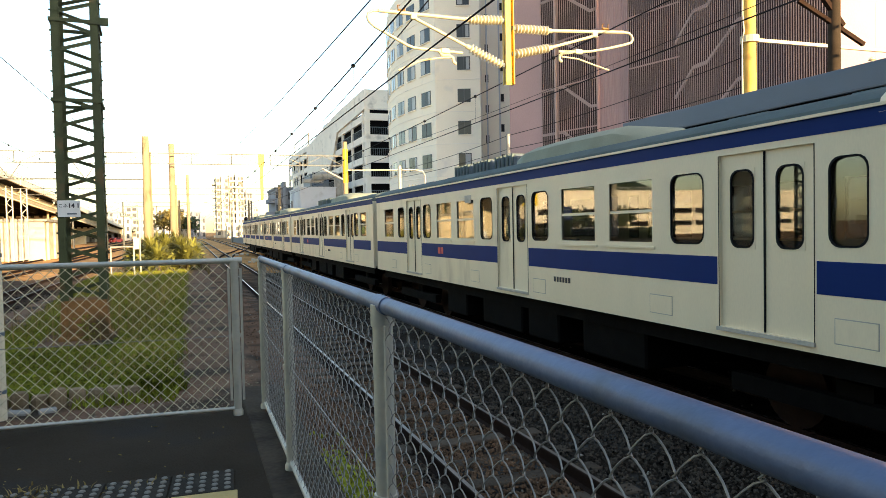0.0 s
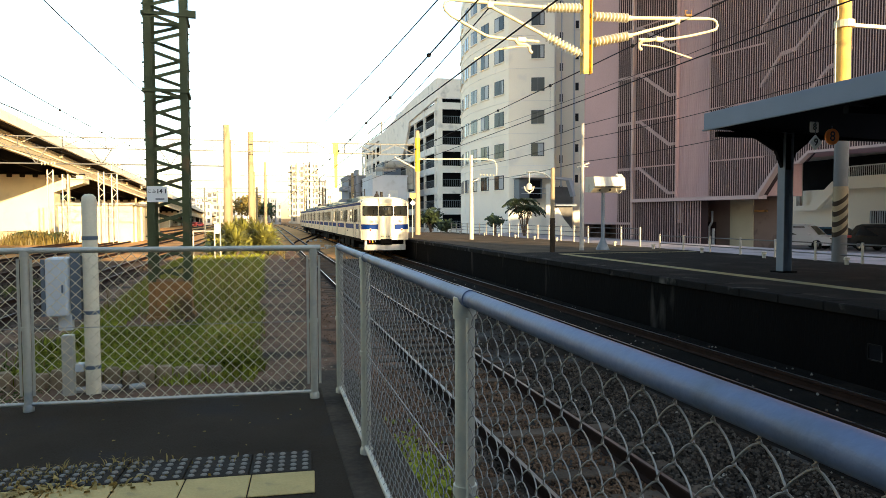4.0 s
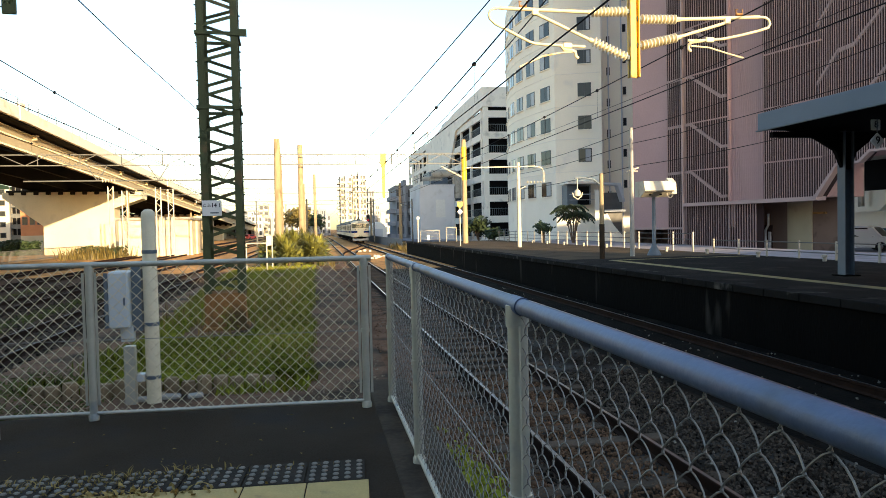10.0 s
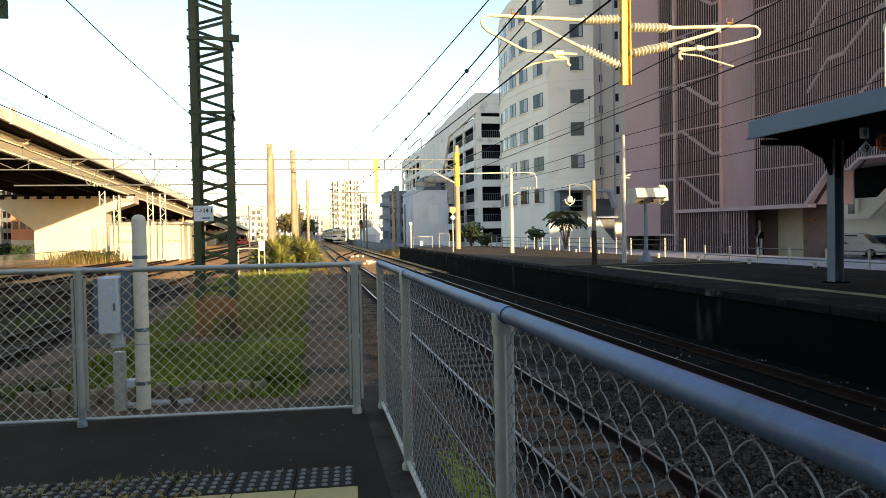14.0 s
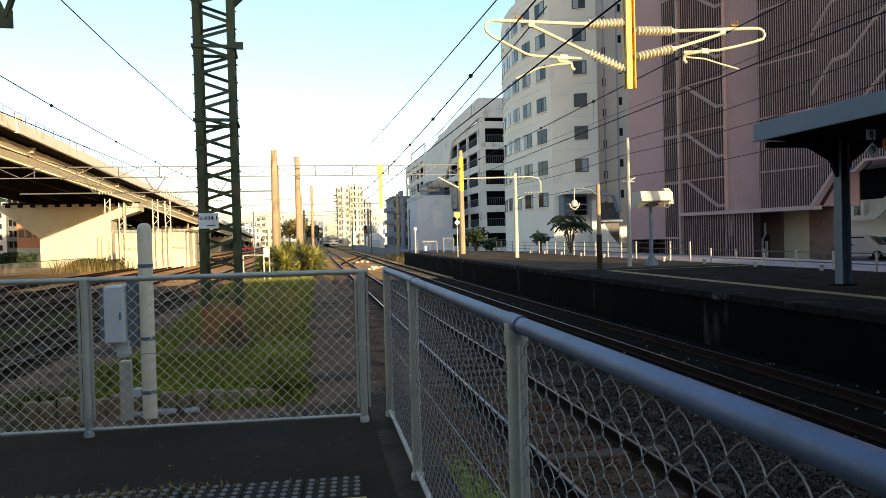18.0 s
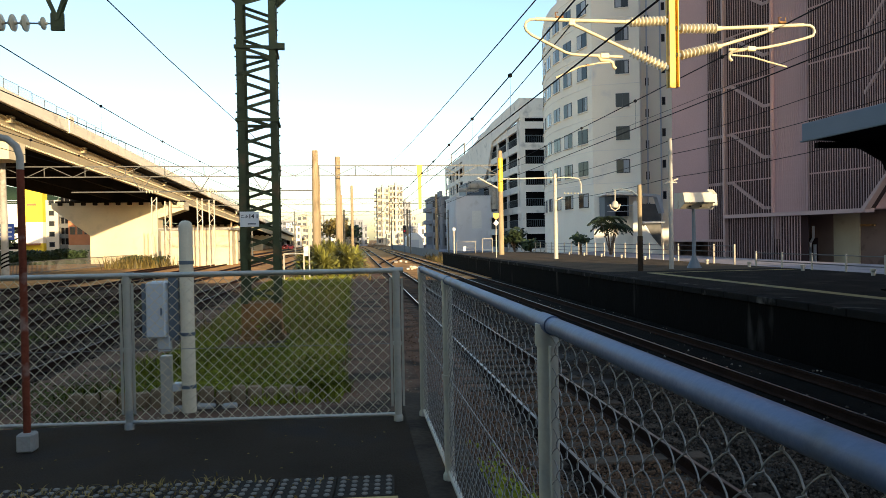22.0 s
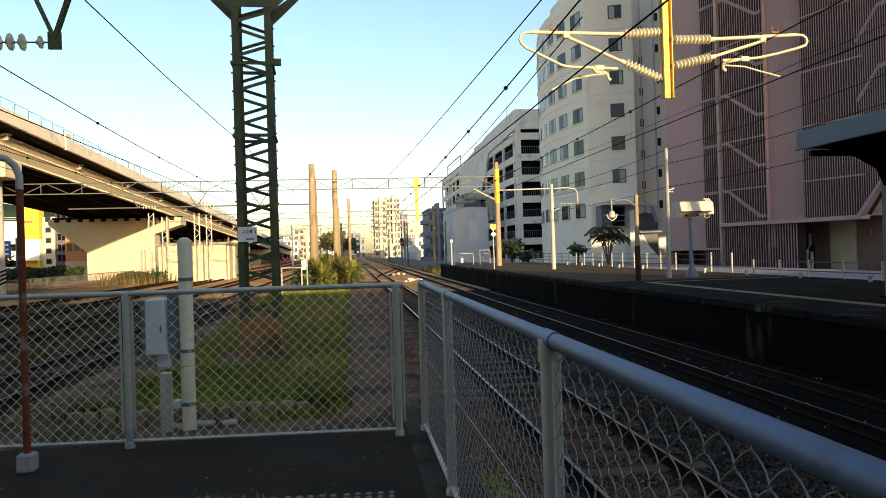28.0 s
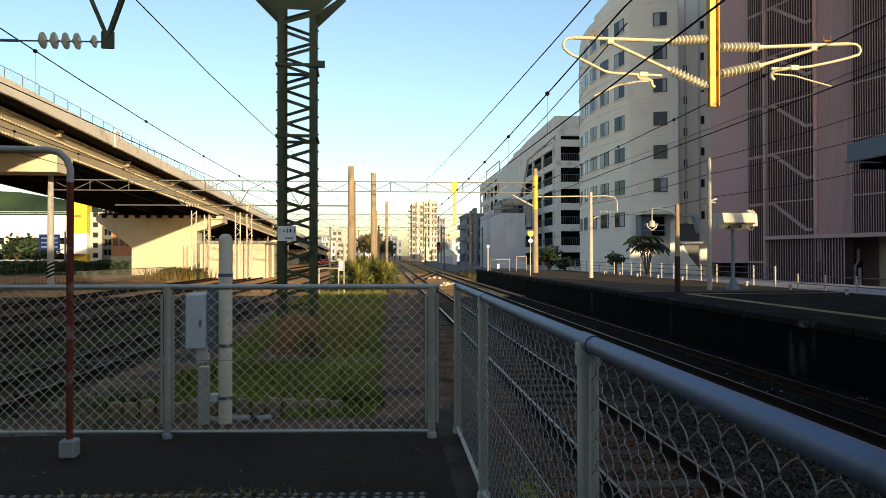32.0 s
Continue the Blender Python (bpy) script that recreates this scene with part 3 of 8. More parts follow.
# loose stones, near the camera
s, pale, brown = Shape(), Shape(), Shape()
for k in range(42000):
    y = rnd.uniform(1.0, 30.0) if k % 5 == 0 else rnd.uniform(1.0, 11.0)
    x = rnd.uniform(0.75, 8.4) if k % 20 == 0 else rnd.uniform(0.75, 5.2)
    if abs(abs(x - NEAR_X) - 0.566) < 0.06 or abs(abs(x - FAR_X) - 0.566) < 0.06:
        continue
    if x > 5.3 and k % 3:
        continue
    r = rnd.uniform(0.012, 0.03)
    z = GROUND_Z + 0.03
    m = pose(x, y, z + r * 0.35, rnd.uniform(0, 360), rnd.uniform(0, 360), rnd.uniform(0, 360))
    o = [(1, 0, 0), (-0.9, 0.2, 0.1), (0.1, 1, 0), (0, -0.9, 0.2), (0.2, 0.1, 0.8), (0, 0, -0.8)]
    (pale if k % 40 == 0 else brown if abs(x - NEAR_X) < 0.62 or (x < 2.1 and y > 5.2) else s).add([m @ (Vector(p) * r * rnd.uniform(0.75, 1.25)) for p in o], [(0, 2, 4), (2, 1, 4), (1, 3, 4), (3, 0, 4), (2, 0, 5), (1, 2, 5), (3, 1, 5), (0, 3, 5)])
tagged(part("ballast_stones", s, M_STONE), "loose grey and brown crushed stones between the rails", "ballast", "", "stuff")
tagged(part("brown_stones", brown, M_BROWNSTONE), "rust-stained brown stones between the rails", "ballast", "", "stuff")
tagged(part("pale_stones", pale, M_PALE), "pale chips of stone among the dark ballast", "ballast", "", "stuff")


# ---- things on and beyond the near platform ----
TOP = 1.05


def chain_net(length, z0, z1, cell=0.074, wide=0.076, r=0.0016, sides=5, deep=0.0055):
    """Flattened wire spirals, each hooked into the next: one leg in front, the next behind."""
    s = Shape()
    h, hx = cell / 2, wide / 2
    rows = int(round((z1 - z0) / h))
    n = int(length / hx)
    for k in range(n):
        pts = []
        for i in range(rows):
            a = i % 2 if k % 2 == 0 else 1 - i % 2
            xa, xb = (k + a) * hx, (k + 1 - a) * hx
            za, zb = z0 + i * h, z0 + (i + 1) * h
            side = deep * (1 if a else -1)
            over = 0.0035 * (1 if xb > xa else -1)
            pts.append((xa - over, 0.0, za))
            for u, w in ((0.14, 0.6), (0.38, 1.0), (0.62, 1.0), (0.86, 0.6)):
                pts.append((xa + (xb - xa) * u, side * w, za + (zb - za) * u))
        s.path(pts, r, sides, False)
    return s


def fence_line(name, label, loc, rz, posts, r_top, r_post, start, end, m_rail=M_GALV, m_net=M_WIREB, r_net=0.0021, gap=0.06, deep=0.0055):
    """A run of pipe fence along its own x: posts, rails and net, one part each."""
    t = thing(name, label, "fence", loc, rz)
    for p in posts:
        po = part("post", Shape().path([(p, 0, 0.0), (p, 0, TOP - 0.03)], r_post, 14), M_GALV, t, "", True)
        part("collar", Shape().path([(p, 0, TOP - 0.075), (p, 0, TOP - 0.02)], r_post * 1.16, 14), M_GALV, po, "", True)
        part("band_clip", Shape().path([(p, 0, 0.52), (p, 0, 0.545)], r_post * 1.2, 12), M_GALV, po, "", True)
        part("base_plate", Shape().lathe([(r_post * 1.3, 0.0), (r_post * 1.3, 0.03), (r_post, 0.045)], 14, Matrix.Translation((p, 0, 0))), M_GALV, po, "", True)
        part("net_strip", Shape().box(p + r_post + 0.006, p + r_post + 0.022, -0.007, -0.003, 0.1, TOP - 0.07), M_GALV, po)
        part("net_strip", Shape().box(p - r_post - 0.022, p - r_post - 0.006, -0.007, -0.003, 0.1, TOP - 0.07), M_GALV, po)
    part("top_rail", Shape().path([(start, 0, TOP - 0.02), (end, 0, TOP - 0.02)], r_top, 18), m_rail, t, "smooth galvanised top rail", True)
    for a in posts:
        part("rail_joint", Shape().path([(a - 0.05, 0, TOP - 0.02), (a + 0.05, 0, TOP - 0.02)], r_top * 1.13, 18), m_rail, t, "", True)
    part("bottom_rail", Shape().path([(start, 0, 0.045), (end, 0, 0.045)], r_top * 0.7, 12), M_GALV, t, "", True)
    part("tension_wire", Shape().path([(start, 0.004, 0.53), (end, 0.004, 0.53)], 0.0028, 6), M_WIRE, t)
    for a, b in zip(posts, posts[1:]):
        nt = chain_net(abs(b - a) - gap, 0.04, TOP - 0.015, r=r_net, deep=deep)
        nt.v = [(x + min(a, b) + gap / 2, y, z) for x, y, z in nt.v]
        part("chain_link_net", nt, m_net, t, "diamond chain-link wire net")
    return t


fence_line("cross_fence", "galvanised pipe and chain-link fence across the platform end", (0.29, 4.78, 0), -4.0, [0.0, -1.80, -3.62, -5.44, -7.26], 0.018, 0.025, 0.0, -7.26, r_net=0.0021)
fence_line("platform_fence", "galvanised pipe and chain-link fence along the platform edge", (0.475, 4.86, 0), -90.0, [0.0, 1.31, 3.17, 5.03], 0.0205, 0.026, 0.0, 5.03, M_GALVSKY, M_WIRE, 0.0014, deep=0.006)

# tactile tiles and line tiles
paving = thing("tactile_paving", "worn grey raised-dot tiles on the asphalt", "tactile paving", (0.185, 3.37, 0.001), 176.5)
first = dot = None
for k in range(14):
    if first is None:
        first = tile = part("dotted_tile", Shape().cbox(0.004, 0.296, 0.004, 0.296, 0.0, 0.008, 0.003), M_TILE, paving)
        first.location = (0.0, -0.30, 0)
    else:
        tile = again(first, (0.3 * k, -0.30, 0), paving)
    for i in range(25):
        at = (0.034 + 0.058 * (i % 5), 0.034 + 0.058 * (i // 5), 0)
        if dot is None:
            dot = part("raised_dot", Shape().lathe([(0.0165, 0.008), (0.015, 0.0125), (0.010, 0.015), (0, 0.0152)], 8), M_DOT, tile)
            dot.location = at
        else:
            again(dot, at, tile)
line = thing("yellow_line_tiles", "pale yellow line tiles beside the raised-dot tiles", "paving", (0.185, 3.37, 0.001), 176.5)
first = None
for k in range(14):
    if first is None:
        first = part("line_tile", Shape().cbox(0.003, 0.297, 0.003, 0.27, 0.0, 0.007, 0.003), M_LINE, line)
        first.location = (-0.015, 0.0, 0)
    else:
        again(first, (-0.015 + 0.3 * k, 0.0, 0), line)

# rust-red post with a bent top on a concrete block
red = thing("rusty_post", "rust-red pipe post with a bent white top in a concrete block", "post", (-1.97, 4.5, 0))
part("post", Shape().path([(0, 0, 0.1), (0, 0, 1.7)], 0.021, 12), M_REDRUST, red, "", True)
part("post_top", Shape().path([(0, 0, 1.70), (0, 0, 1.78), (-0.02, 0, 1.84), (-0.07, 0, 1.885), (-0.14, 0, 1.90), (-1.9, 0, 1.92)], 0.021, 12), M_CREAMPOST, red, "flaking white bent pipe end", True)
part("block", Shape().cbox(-0.048, 0.048, -0.048, 0.048, 0.0, 0.115, 0.012), M_CONC, red, "small concrete foot")

# signal equipment: white pipe post and grey cabinet on a stand
pp = thing("pipe_post", "thick weathered white pipe post strapped with metal bands", "post", (-1.415, 6.2, -0.27))
part("pipe", Shape().lathe([(0.058, 0.0), (0.058, 1.64), (0.052, 1.68), (0.03, 1.7), (0.0, 1.705)], 20), M_POSTCREAM, pp, "", True)
for z in (0.27, 0.72, 1.33):
    part("strap", Shape().lathe([(0.062, z), (0.062, z + 0.03)], 20), M_STEELGREY, pp)
part("connector", Shape().cbox(-0.13, -0.062, -0.04, 0.04, 0.25, 0.32, 0.008), M_BOX, pp)
part("foot", Shape().cbox(-0.45, 0.55, -0.35, 0.35, -0.1, 0.03, 0.03), M_CONC, pp, "rough concrete slab")
cab = thing("signal_cabinet", "light grey steel cabinet on a short post beside the pipe", "cabinet", (-1.64, 6.2, -0.29))
cab.scale = (0.93, 0.93, 0.93)
part("stand", Shape().cbox(0.0, 0.095, -0.04, 0.04, 0.0, 0.62, 0.006), M_GALV, cab)
part("neck", Shape().cbox(-0.02, 0.09, -0.03, 0.05, 0.66, 0.8, 0.006), M_BOX, cab)
part("body", Shape().cbox(-0.09, 0.075, -0.10, 0.14, 0.79, 1.3, 0.012), M_BOX, cab)
d = part("door", Shape().cbox(-0.09, 0.07, -0.118, -0.102, 0.80, 1.29, 0.006), M_BOX, cab)
part("handle", Shape().cbox(0.04, 0.052, -0.14, -0.118, 1.0, 1.07, 0.004), M_STEELGREY, d)
for z in (0.86, 1.2):
    part("hinge", Shape().path([(-0.10, -0.112, z), (-0.10, -0.112, z + 0.06)], 0.008, 8), M_STEELGREY, d)
part("hinge_strip", Shape().box(-0.125, -0.095, -0.112, -0.10, 0.8, 1.29), M_STEELGREY, d)
part("side_channel", Shape().cbox(0.08, 0.165, -0.02, 0.08, 0.75, 1.36, 0.006), M_STEELGREY, cab)

# edging of short upright logs, and a kerb behind it
log_edge = thing("log_edging", "row of short weathered round stakes edging the grass", "edging", (-2.45, 6.5, 0))
first = None
for k in range(15):
    x = 0.14 * k
    z = end_z(-2.45 + x, 6.5) - 0.05
    if first is None:
        first = part("stake", Shape().lathe([(0.064, 0), (0.066, 0.16), (0.055, 0.19), (0.0, 0.195)], 10), M_LOG, log_edge)
        first.location = (x, 0, z)
    else:
        again(first, (x, rnd.uniform(-0.02, 0.02), z + rnd.uniform(-0.03, 0.02)), log_edge, rnd.uniform(0, 6))

# ---- lattice tower of the near overhead portal ----
TWX, TWY = -1.42, 11.15
tz = end_z(TWX, TWY)
tower = thing("lattice_tower", "dark green riveted steel lattice tower with rust patches", "catenary tower", (TWX, TWY, tz), 3.0)
part("foundation", Shape().prism([(-0.3, -0.05), (0.3, -0.05), (0.29, 0.56), (-0.29, 0.56)], "y", -0.295, 0.295), M_RUST, tower, "rust-stained concrete foundation block")
part("footing", Shape().cbox(-0.34, 0.34, -0.34, 0.34, -0.12, 0.06, 0.02), M_RUST, tower, "wider crumbling footing")


def half(z):
    return 0.288


LEG_TOP = 8.2
for sx in (-1, 1):
    for sy in (-1, 1):
        s = Shape()
        p0, p1 = half(0.5), half(LEG_TOP)
        s.beam((sx * p0, sy * (p0 - 0.05), 0.5), (sx * p1, sy * (p1 - 0.05), LEG_TOP), 0.012, 0.095, (0, sy, 0.001))
        s.beam((sx * (p0 - 0.05), sy * p0, 0.5), (sx * (p1 - 0.05), sy * p1, LEG_TOP), 0.095, 0.012, (0, sy, 0.001))
        leg = part("leg", s, M_GREEN, tower)
        s = Shape()
        z = 0.6
        while z < LEG_TOP:
            h = half(z)
            s.lathe([(0.013, -0.012), (0.013, 0.012)], 6, pose(sx * h, sy * (h + 0.009) - sy * 0.04, z, 90, 0, 0))
            s.lathe([(0.013, -0.02), (0.013, 0.014)], 6, pose(sx * (h + 0.012), sy * (h - 0.05), z + 0.07, 0, 90, 0))
            z += 0.28
        tagged(part("rivet", s, M_GREEN, leg), kind="stuff")
z, flip = 0.62, 1
while z < LEG_TOP - 0.3:
    dz = 0.165
    h0, h1 = half(z), half(z + dz)
    for ax, sg in (("y", -1), ("y", 1), ("x", -1), ("x", 1)):
        g = flip * sg if ax == "y" else -flip * sg
        if ax == "y":
            p, q = (-g * (h0 - 0.03), sg * (h0 + 0.0), z), (g * (h1 - 0.03), sg * (h1 + 0.0), z + dz)
        else:
            p, q = (sg * h0, -g * (h0 - 0.03), z), (sg * h1, g * (h1 - 0.03), z + dz)
        part("brace", Shape().beam(p, q, 0.012, 0.048, (0, 0, 1)), M_GREEN, tower)
    z += 0.262
    flip = -flip
for z in (3.35, 4.45):
    h = half(z) + 0.018
    s = Shape()
    for sg in (-1, 1):
        s.box(-h - 0.015, h + 0.015, sg * h - 0.01, sg * h + 0.01, z - 0.025, z + 0.025)
        s.box(sg * h - 0.01, sg * h + 0.01, -h - 0.015, h + 0.015, z - 0.025, z + 0.025)
    part("collar_angle", s, M_GREEN, tower)
part("step_bracket", Shape().box(half(4.45), half(4.45) + 0.14, -half(4.45) - 0.03, -half(4.45) + 0.03, 4.42, 4.52), M_GREEN, tower)
# head brackets: flaring arms that carry the portal beam
for sg in (-1, 1):
    for y in (-0.3, 0.285):
        part("head_bracket", Shape().prism([(sg * 0.27, 5.2), (sg * 0.75, 5.68), (sg * 0.75, 5.8), (sg * 0.27, 5.45)], "y", y, y + 0.015), M_GREEN, tower)
s = Shape()
s.box(-0.29, 0.29, -0.31, -0.296, 5.3, 5.5)
part("head_plate", s, M_GREEN, tower)
# number plate, with the kilometre characters
pl = part("number_plate", Shape().cbox(-0.285, -0.005, -0.32, -0.305, 1.73, 1.96, 0.004), M_WHITE, tower, "small white number plate with black characters")


def writing(text, size, mat, m, parent, name="lettering", bold=0.0):
    cu = bpy.data.curves.new(name, "FONT")
    cu.body, cu.size, cu.extrude, cu.offset = text, size, 0.001, bold
    cu.align_x, cu.align_y = "CENTER", "CENTER"
    tmp = new(name, cu)
    dg = bpy.context.evaluated_depsgraph_get()
    me = bpy.data.meshes.new_from_object(tmp.evaluated_get(dg))
    bpy.data.objects.remove(tmp)
    me.materials.clear()
    me.materials.append(mat)
    ob = new(name, me)
    ob.parent = parent
    ob.matrix_basis = m
    return ob


writing("こふ", 0.058, M_BLACK, pose(-0.218, -0.3225, 1.885, 90, 0, 0), pl, "lettering", 0.0012)
writing("14 1", 0.082, M_BLACK, pose(-0.084, -0.3225, 1.885, 90, 0, 0), pl, "lettering", 0.003)
part("small_print", Shape().box(-0.17, -0.05, -0.3225, -0.3205, 1.765, 1.785), M_STEELGREY, pl)

# ---- overhead line: near portal drop arm with insulated brackets ----
WX = 4.97
PORT_Y, PORT2_Y = 10.3, 53.0


def insulator(a, b, n=8, r=0.055):
    """A ribbed porcelain insulator from a to b."""
    a, b = Vector(a), Vector(b)
    d = b - a
    prof = [(0.022, 0.0)]
    for k in range(n):
        z = d.length * (k + 0.5) / n
        w = d.length / n
        prof += [(0.03, z - w * 0.45), (r, z - w * 0.12), (r * 0.95, z + w * 0.08), (0.03, z + w * 0.42)]
    prof.append((0.022, d.length))
    return Shape().lathe(prof, 14, Matrix.Translation(a) @ d.to_track_quat("Z", "Y").to_matrix().to_4x4())


def drop_arm(loc, z0, z1, label):
    t = thing("drop_arm", label, "catenary support", loc)
    s = Shape()
    s.box(-0.075, 0.075, -0.012, 0.012, z0, z1)
    s.box(-0.075, -0.063, -0.07, 0.07, z0, z1)
    s.box(0.063, 0.075, -0.07, 0.07, z0, z1)
    part("beam", s, M_YELLOW, t, "yellow painted steel channel")
    return t


def bracket(t, sg, ins_top, ins_low, join, top_end, nose, drop, steady):
    """A hinged cantilever in the plane of the portal: insulators, top tube, strut, curved nose and steady arm."""
    P = lambda q: (q[0] * sg, 0.0, q[1])
    for a, b, nm in ((ins_top[0], ins_top[1], "top"), (ins_low[0], ins_low[1], "strut")):
        part(nm + "_insulator", insulator(P(a), P(b), 10, 0.078), M_CERAMIC, t, "ribbed white insulator", True)
        part(nm + "_clamp", Shape().path([(0.05 * sg, 0, a[1]), P(a)], 0.045, 8), M_STEELGREY, t)
        d = Vector(P(b)) - Vector(P(a))
        part(nm + "_cap", Shape().path([tuple(Vector(P(b)) - d * 0.03), tuple(Vector(P(b)) + d * 0.1)], 0.038, 10), M_ARM, t)
    part("top_tube", Shape().path([P(ins_top[1]), P(top_end)], 0.028, 12), M_ARM, t, "rust-streaked cream tube", True)
    part("strut", Shape().path([P(ins_low[1]), P(join)], 0.025, 12), M_ARM, t, "", True)
    part("strut_joint", Shape().cbox(join[0] * sg - 0.05, join[0] * sg + 0.05, -0.035, 0.035, join[1] - 0.03, join[1] + 0.07, 0.01), M_ARM, t)
    part("curved_tube", Shape().path([P(top_end)] + [P(q) for q in nose], 0.022, 10), M_ARM, t, "curved cream tube end", True)
    part("drop_fitting", Shape().path([P(q) for q in drop], 0.026, 8), M_ARM, t, "", True)
    part("tube_clip", Shape().cbox(nose[-2][0] * sg - 0.07, nose[-2][0] * sg + 0.07, -0.035, 0.035, nose[-2][1] - 0.04, nose[-2][1] + 0.04, 0.01), M_ARM, t)
    part("steady_arm", Shape().path([P(q) for q in steady], 0.014, 8), M_ARM, t, "", True)
    x = (ins_top[1][0] + 3 * top_end[0]) / 4 * sg
    part("wire_clamp", Shape().cbox(x - 0.06, x + 0.06, -0.03, 0.03, top_end[1] + 0.015, top_end[1] + 0.045, 0.008).path([(x - 0.05, 0, top_end[1] + 0.04), (x - 0.06, 0, top_end[1] + 0.11), (x - 0.02, 0, top_end[1] + 0.11)], 0.009, 6).path([(x + 0.05, 0, top_end[1] + 0.04), (x + 0.06, 0, top_end[1] + 0.12)], 0.009, 6), M_RUST, t, "rusty wire clamp")


near_arm = drop_arm((WX, PORT_Y, 0), 3.52, 6.6, "yellow steel drop arm with two insulated cream brackets")
bracket(near_arm, -1, ((0.11, 4.547), (0.70, 4.515)), ((0.12, 3.826), (0.685, 4.07)), (1.61, 4.47), (2.17, 4.53),
        [(2.26, 4.52), (2.32, 4.48), (2.34, 4.42), (2.32, 4.36), (2.24, 4.29), (1.71, 4.035), (1.62, 4.01), (1.5, 4.0), (1.1, 3.99), (0.81, 3.98)],
        [(1.2, 3.985), (1.16, 3.93), (1.02, 3.92), (0.97, 3.89), (0.96, 3.83), (0.92, 3.8)], [(0.98, 3.9), (1.2, 3.88), (1.5, 3.82), (1.87, 3.65)])
bracket(near_arm, 1, ((0.12, 4.434), (0.74, 4.449)), ((0.12, 4.02), (0.74, 4.163)), (1.62, 4.43), (2.2, 4.535),
        [(2.31, 4.53), (2.37, 4.49), (2.39, 4.43), (2.36, 4.37), (2.2, 4.317), (1.9, 4.24), (1.55, 4.165), (1.3, 4.14), (0.93, 4.12)],
        [(1.2, 4.13), (1.0, 4.1), (0.94, 4.05), (0.94, 3.99), (0.98, 3.95)], [(0.98, 4.04), (1.3, 4.02), (1.6, 3.94), (1.9, 3.867)])
far_arm = drop_arm((5.1, PORT2_Y, 0), 3.5, 6.85, "yellow steel drop arm hanging from the far portal beam")
part("gusset", Shape().prism([(-0.22, 6.9), (0.22, 6.9), (0.22, 6.2), (0.14, 5.9), (0.11, 3.6), (-0.11, 3.6), (-0.14, 5.9), (-0.22, 6.2)], "y", -0.1, -0.075), M_YELLOW, far_arm)


def portal(y, x0, x1, z, posts):
    t = thing("catenary_portal", "pale steel lattice portal beam across the tracks", "catenary portal", (0, y, 0))
    for e in (0.0, 0.75):
        part("chord", Shape().beam((x0, 0, z - e), (x1, 0, z - e), 0.07, 0.07), M_TRUSS, t)
    n = int((x1 - x0) / 1.5)
    w = (x1 - x0) / n
    for k in range(n):
        a = x0 + k * w
        p, q = ((a, 0, z - 0.75), (a + w, 0, z)) if k % 2 else ((a, 0, z), (a + w, 0, z - 0.75))
        part("web_bar", Shape().beam(p, q, 0.035, 0.045), M_TRUSS, t)
    for x, r, h, m, zb in posts:
        part("column", Shape().lathe([(r * 1.15, zb), (r, h * 0.6), (r * 0.85, h)], 16, Matrix.Translation((x, 0, 0))), m, t, "", True)
    return t


portal2 = portal(PORT2_Y, -24.6, 11.3, 6.85, [(-24.6, 0.22, 7.2, M_CONC, GROUND_Z - 0.06), (-2.75, 0.26, 8.0, M_POLE, GROUND_Z - 0.06), (11.4, 0.19, 7.95, M_POLE, FAR_Z)])
part("span_pipe", Shape().path([(-20.0, -0.1, 5.0), (-2.9, -0.1, 5.0)], 0.05, 8), M_TRUSS, portal2, "thin lower span pipe", True)
for x in (-15.2, -11.1, -6.6):
    hg = part("hanger", Shape().beam((x - 0.7, -0.05, 6.1), (x, -0.05, 5.0), 0.06, 0.06).beam((x + 0.7, -0.05, 6.1), (x, -0.05, 5.0), 0.06, 0.06), M_TRUSS, portal2, "V-shaped hanger")
    for k in range(5):
        part("disc", Shape().lathe([(0.03, 0), (0.13, 0.05), (0.03, 0.12)], 10, pose(x + 0.3 + 0.2 * k, -0.1, 5.0, 0, 90, 0)), M_CERAMIC, hg)
for k in range(14):
    part("post_bar", Shape().beam((-24.6 + 2.76 * k, 0, 6.1), (-24.6 + 2.76 * k, 0, 6.85), 0.05, 0.05), M_TRUSS, portal2)
portal(PORT_Y, -8.0, 17.0, 6.75, [(16.6, 0.2, 7.0, M_POLE, FAR_Z)])
portal(96.0, -24.0, 12.0, 6.9, [(-24, 0.2, 7.2, M_POLE, GROUND_Z - 0.06), (-1.6, 0.2, 7.4, M_POLE, GROUND_Z - 0.06), (11.5, 0.2, 7.4, M_POLE, GROUND_Z - 0.06)])
portal(142.0, -24.0, 12.0, 7.0, [(-24, 0.2, 7.2, M_POLE, GROUND_Z - 0.06), (-1.8, 0.2, 7.4, M_POLE, GROUND_Z - 0.06), (11.0, 0.2, 7.4, M_POLE, GROUND_Z - 0.06)])


def pole(name, label, loc, r, h, mat, top=0.7, group=""):
    t = thing(name, label, "pole", loc, 0, group)
    part("shaft", Shape().lathe([(r, 0), (r * top, h)], 16), mat, t, "", True)
    return t


pole("concrete_pole", "tall sunlit concrete pole beside the palms", (-2.68, 56.0, GROUND_Z - 0.06), 0.15, 8.6, M_POLE, 0.8, "poles beside the palms")
pole("concrete_pole", "tall brownish concrete pole beside the palms", (-1.1, 54.0, GROUND_Z - 0.06), 0.24, 9.0, M_POLE, 0.8, "poles beside the palms")
pole("concrete_pole", "slim distant concrete pole", (-0.1, 80.0, GROUND_Z - 0.06), 0.18, 8.8, M_POLE, 0.8, "poles beside the palms")


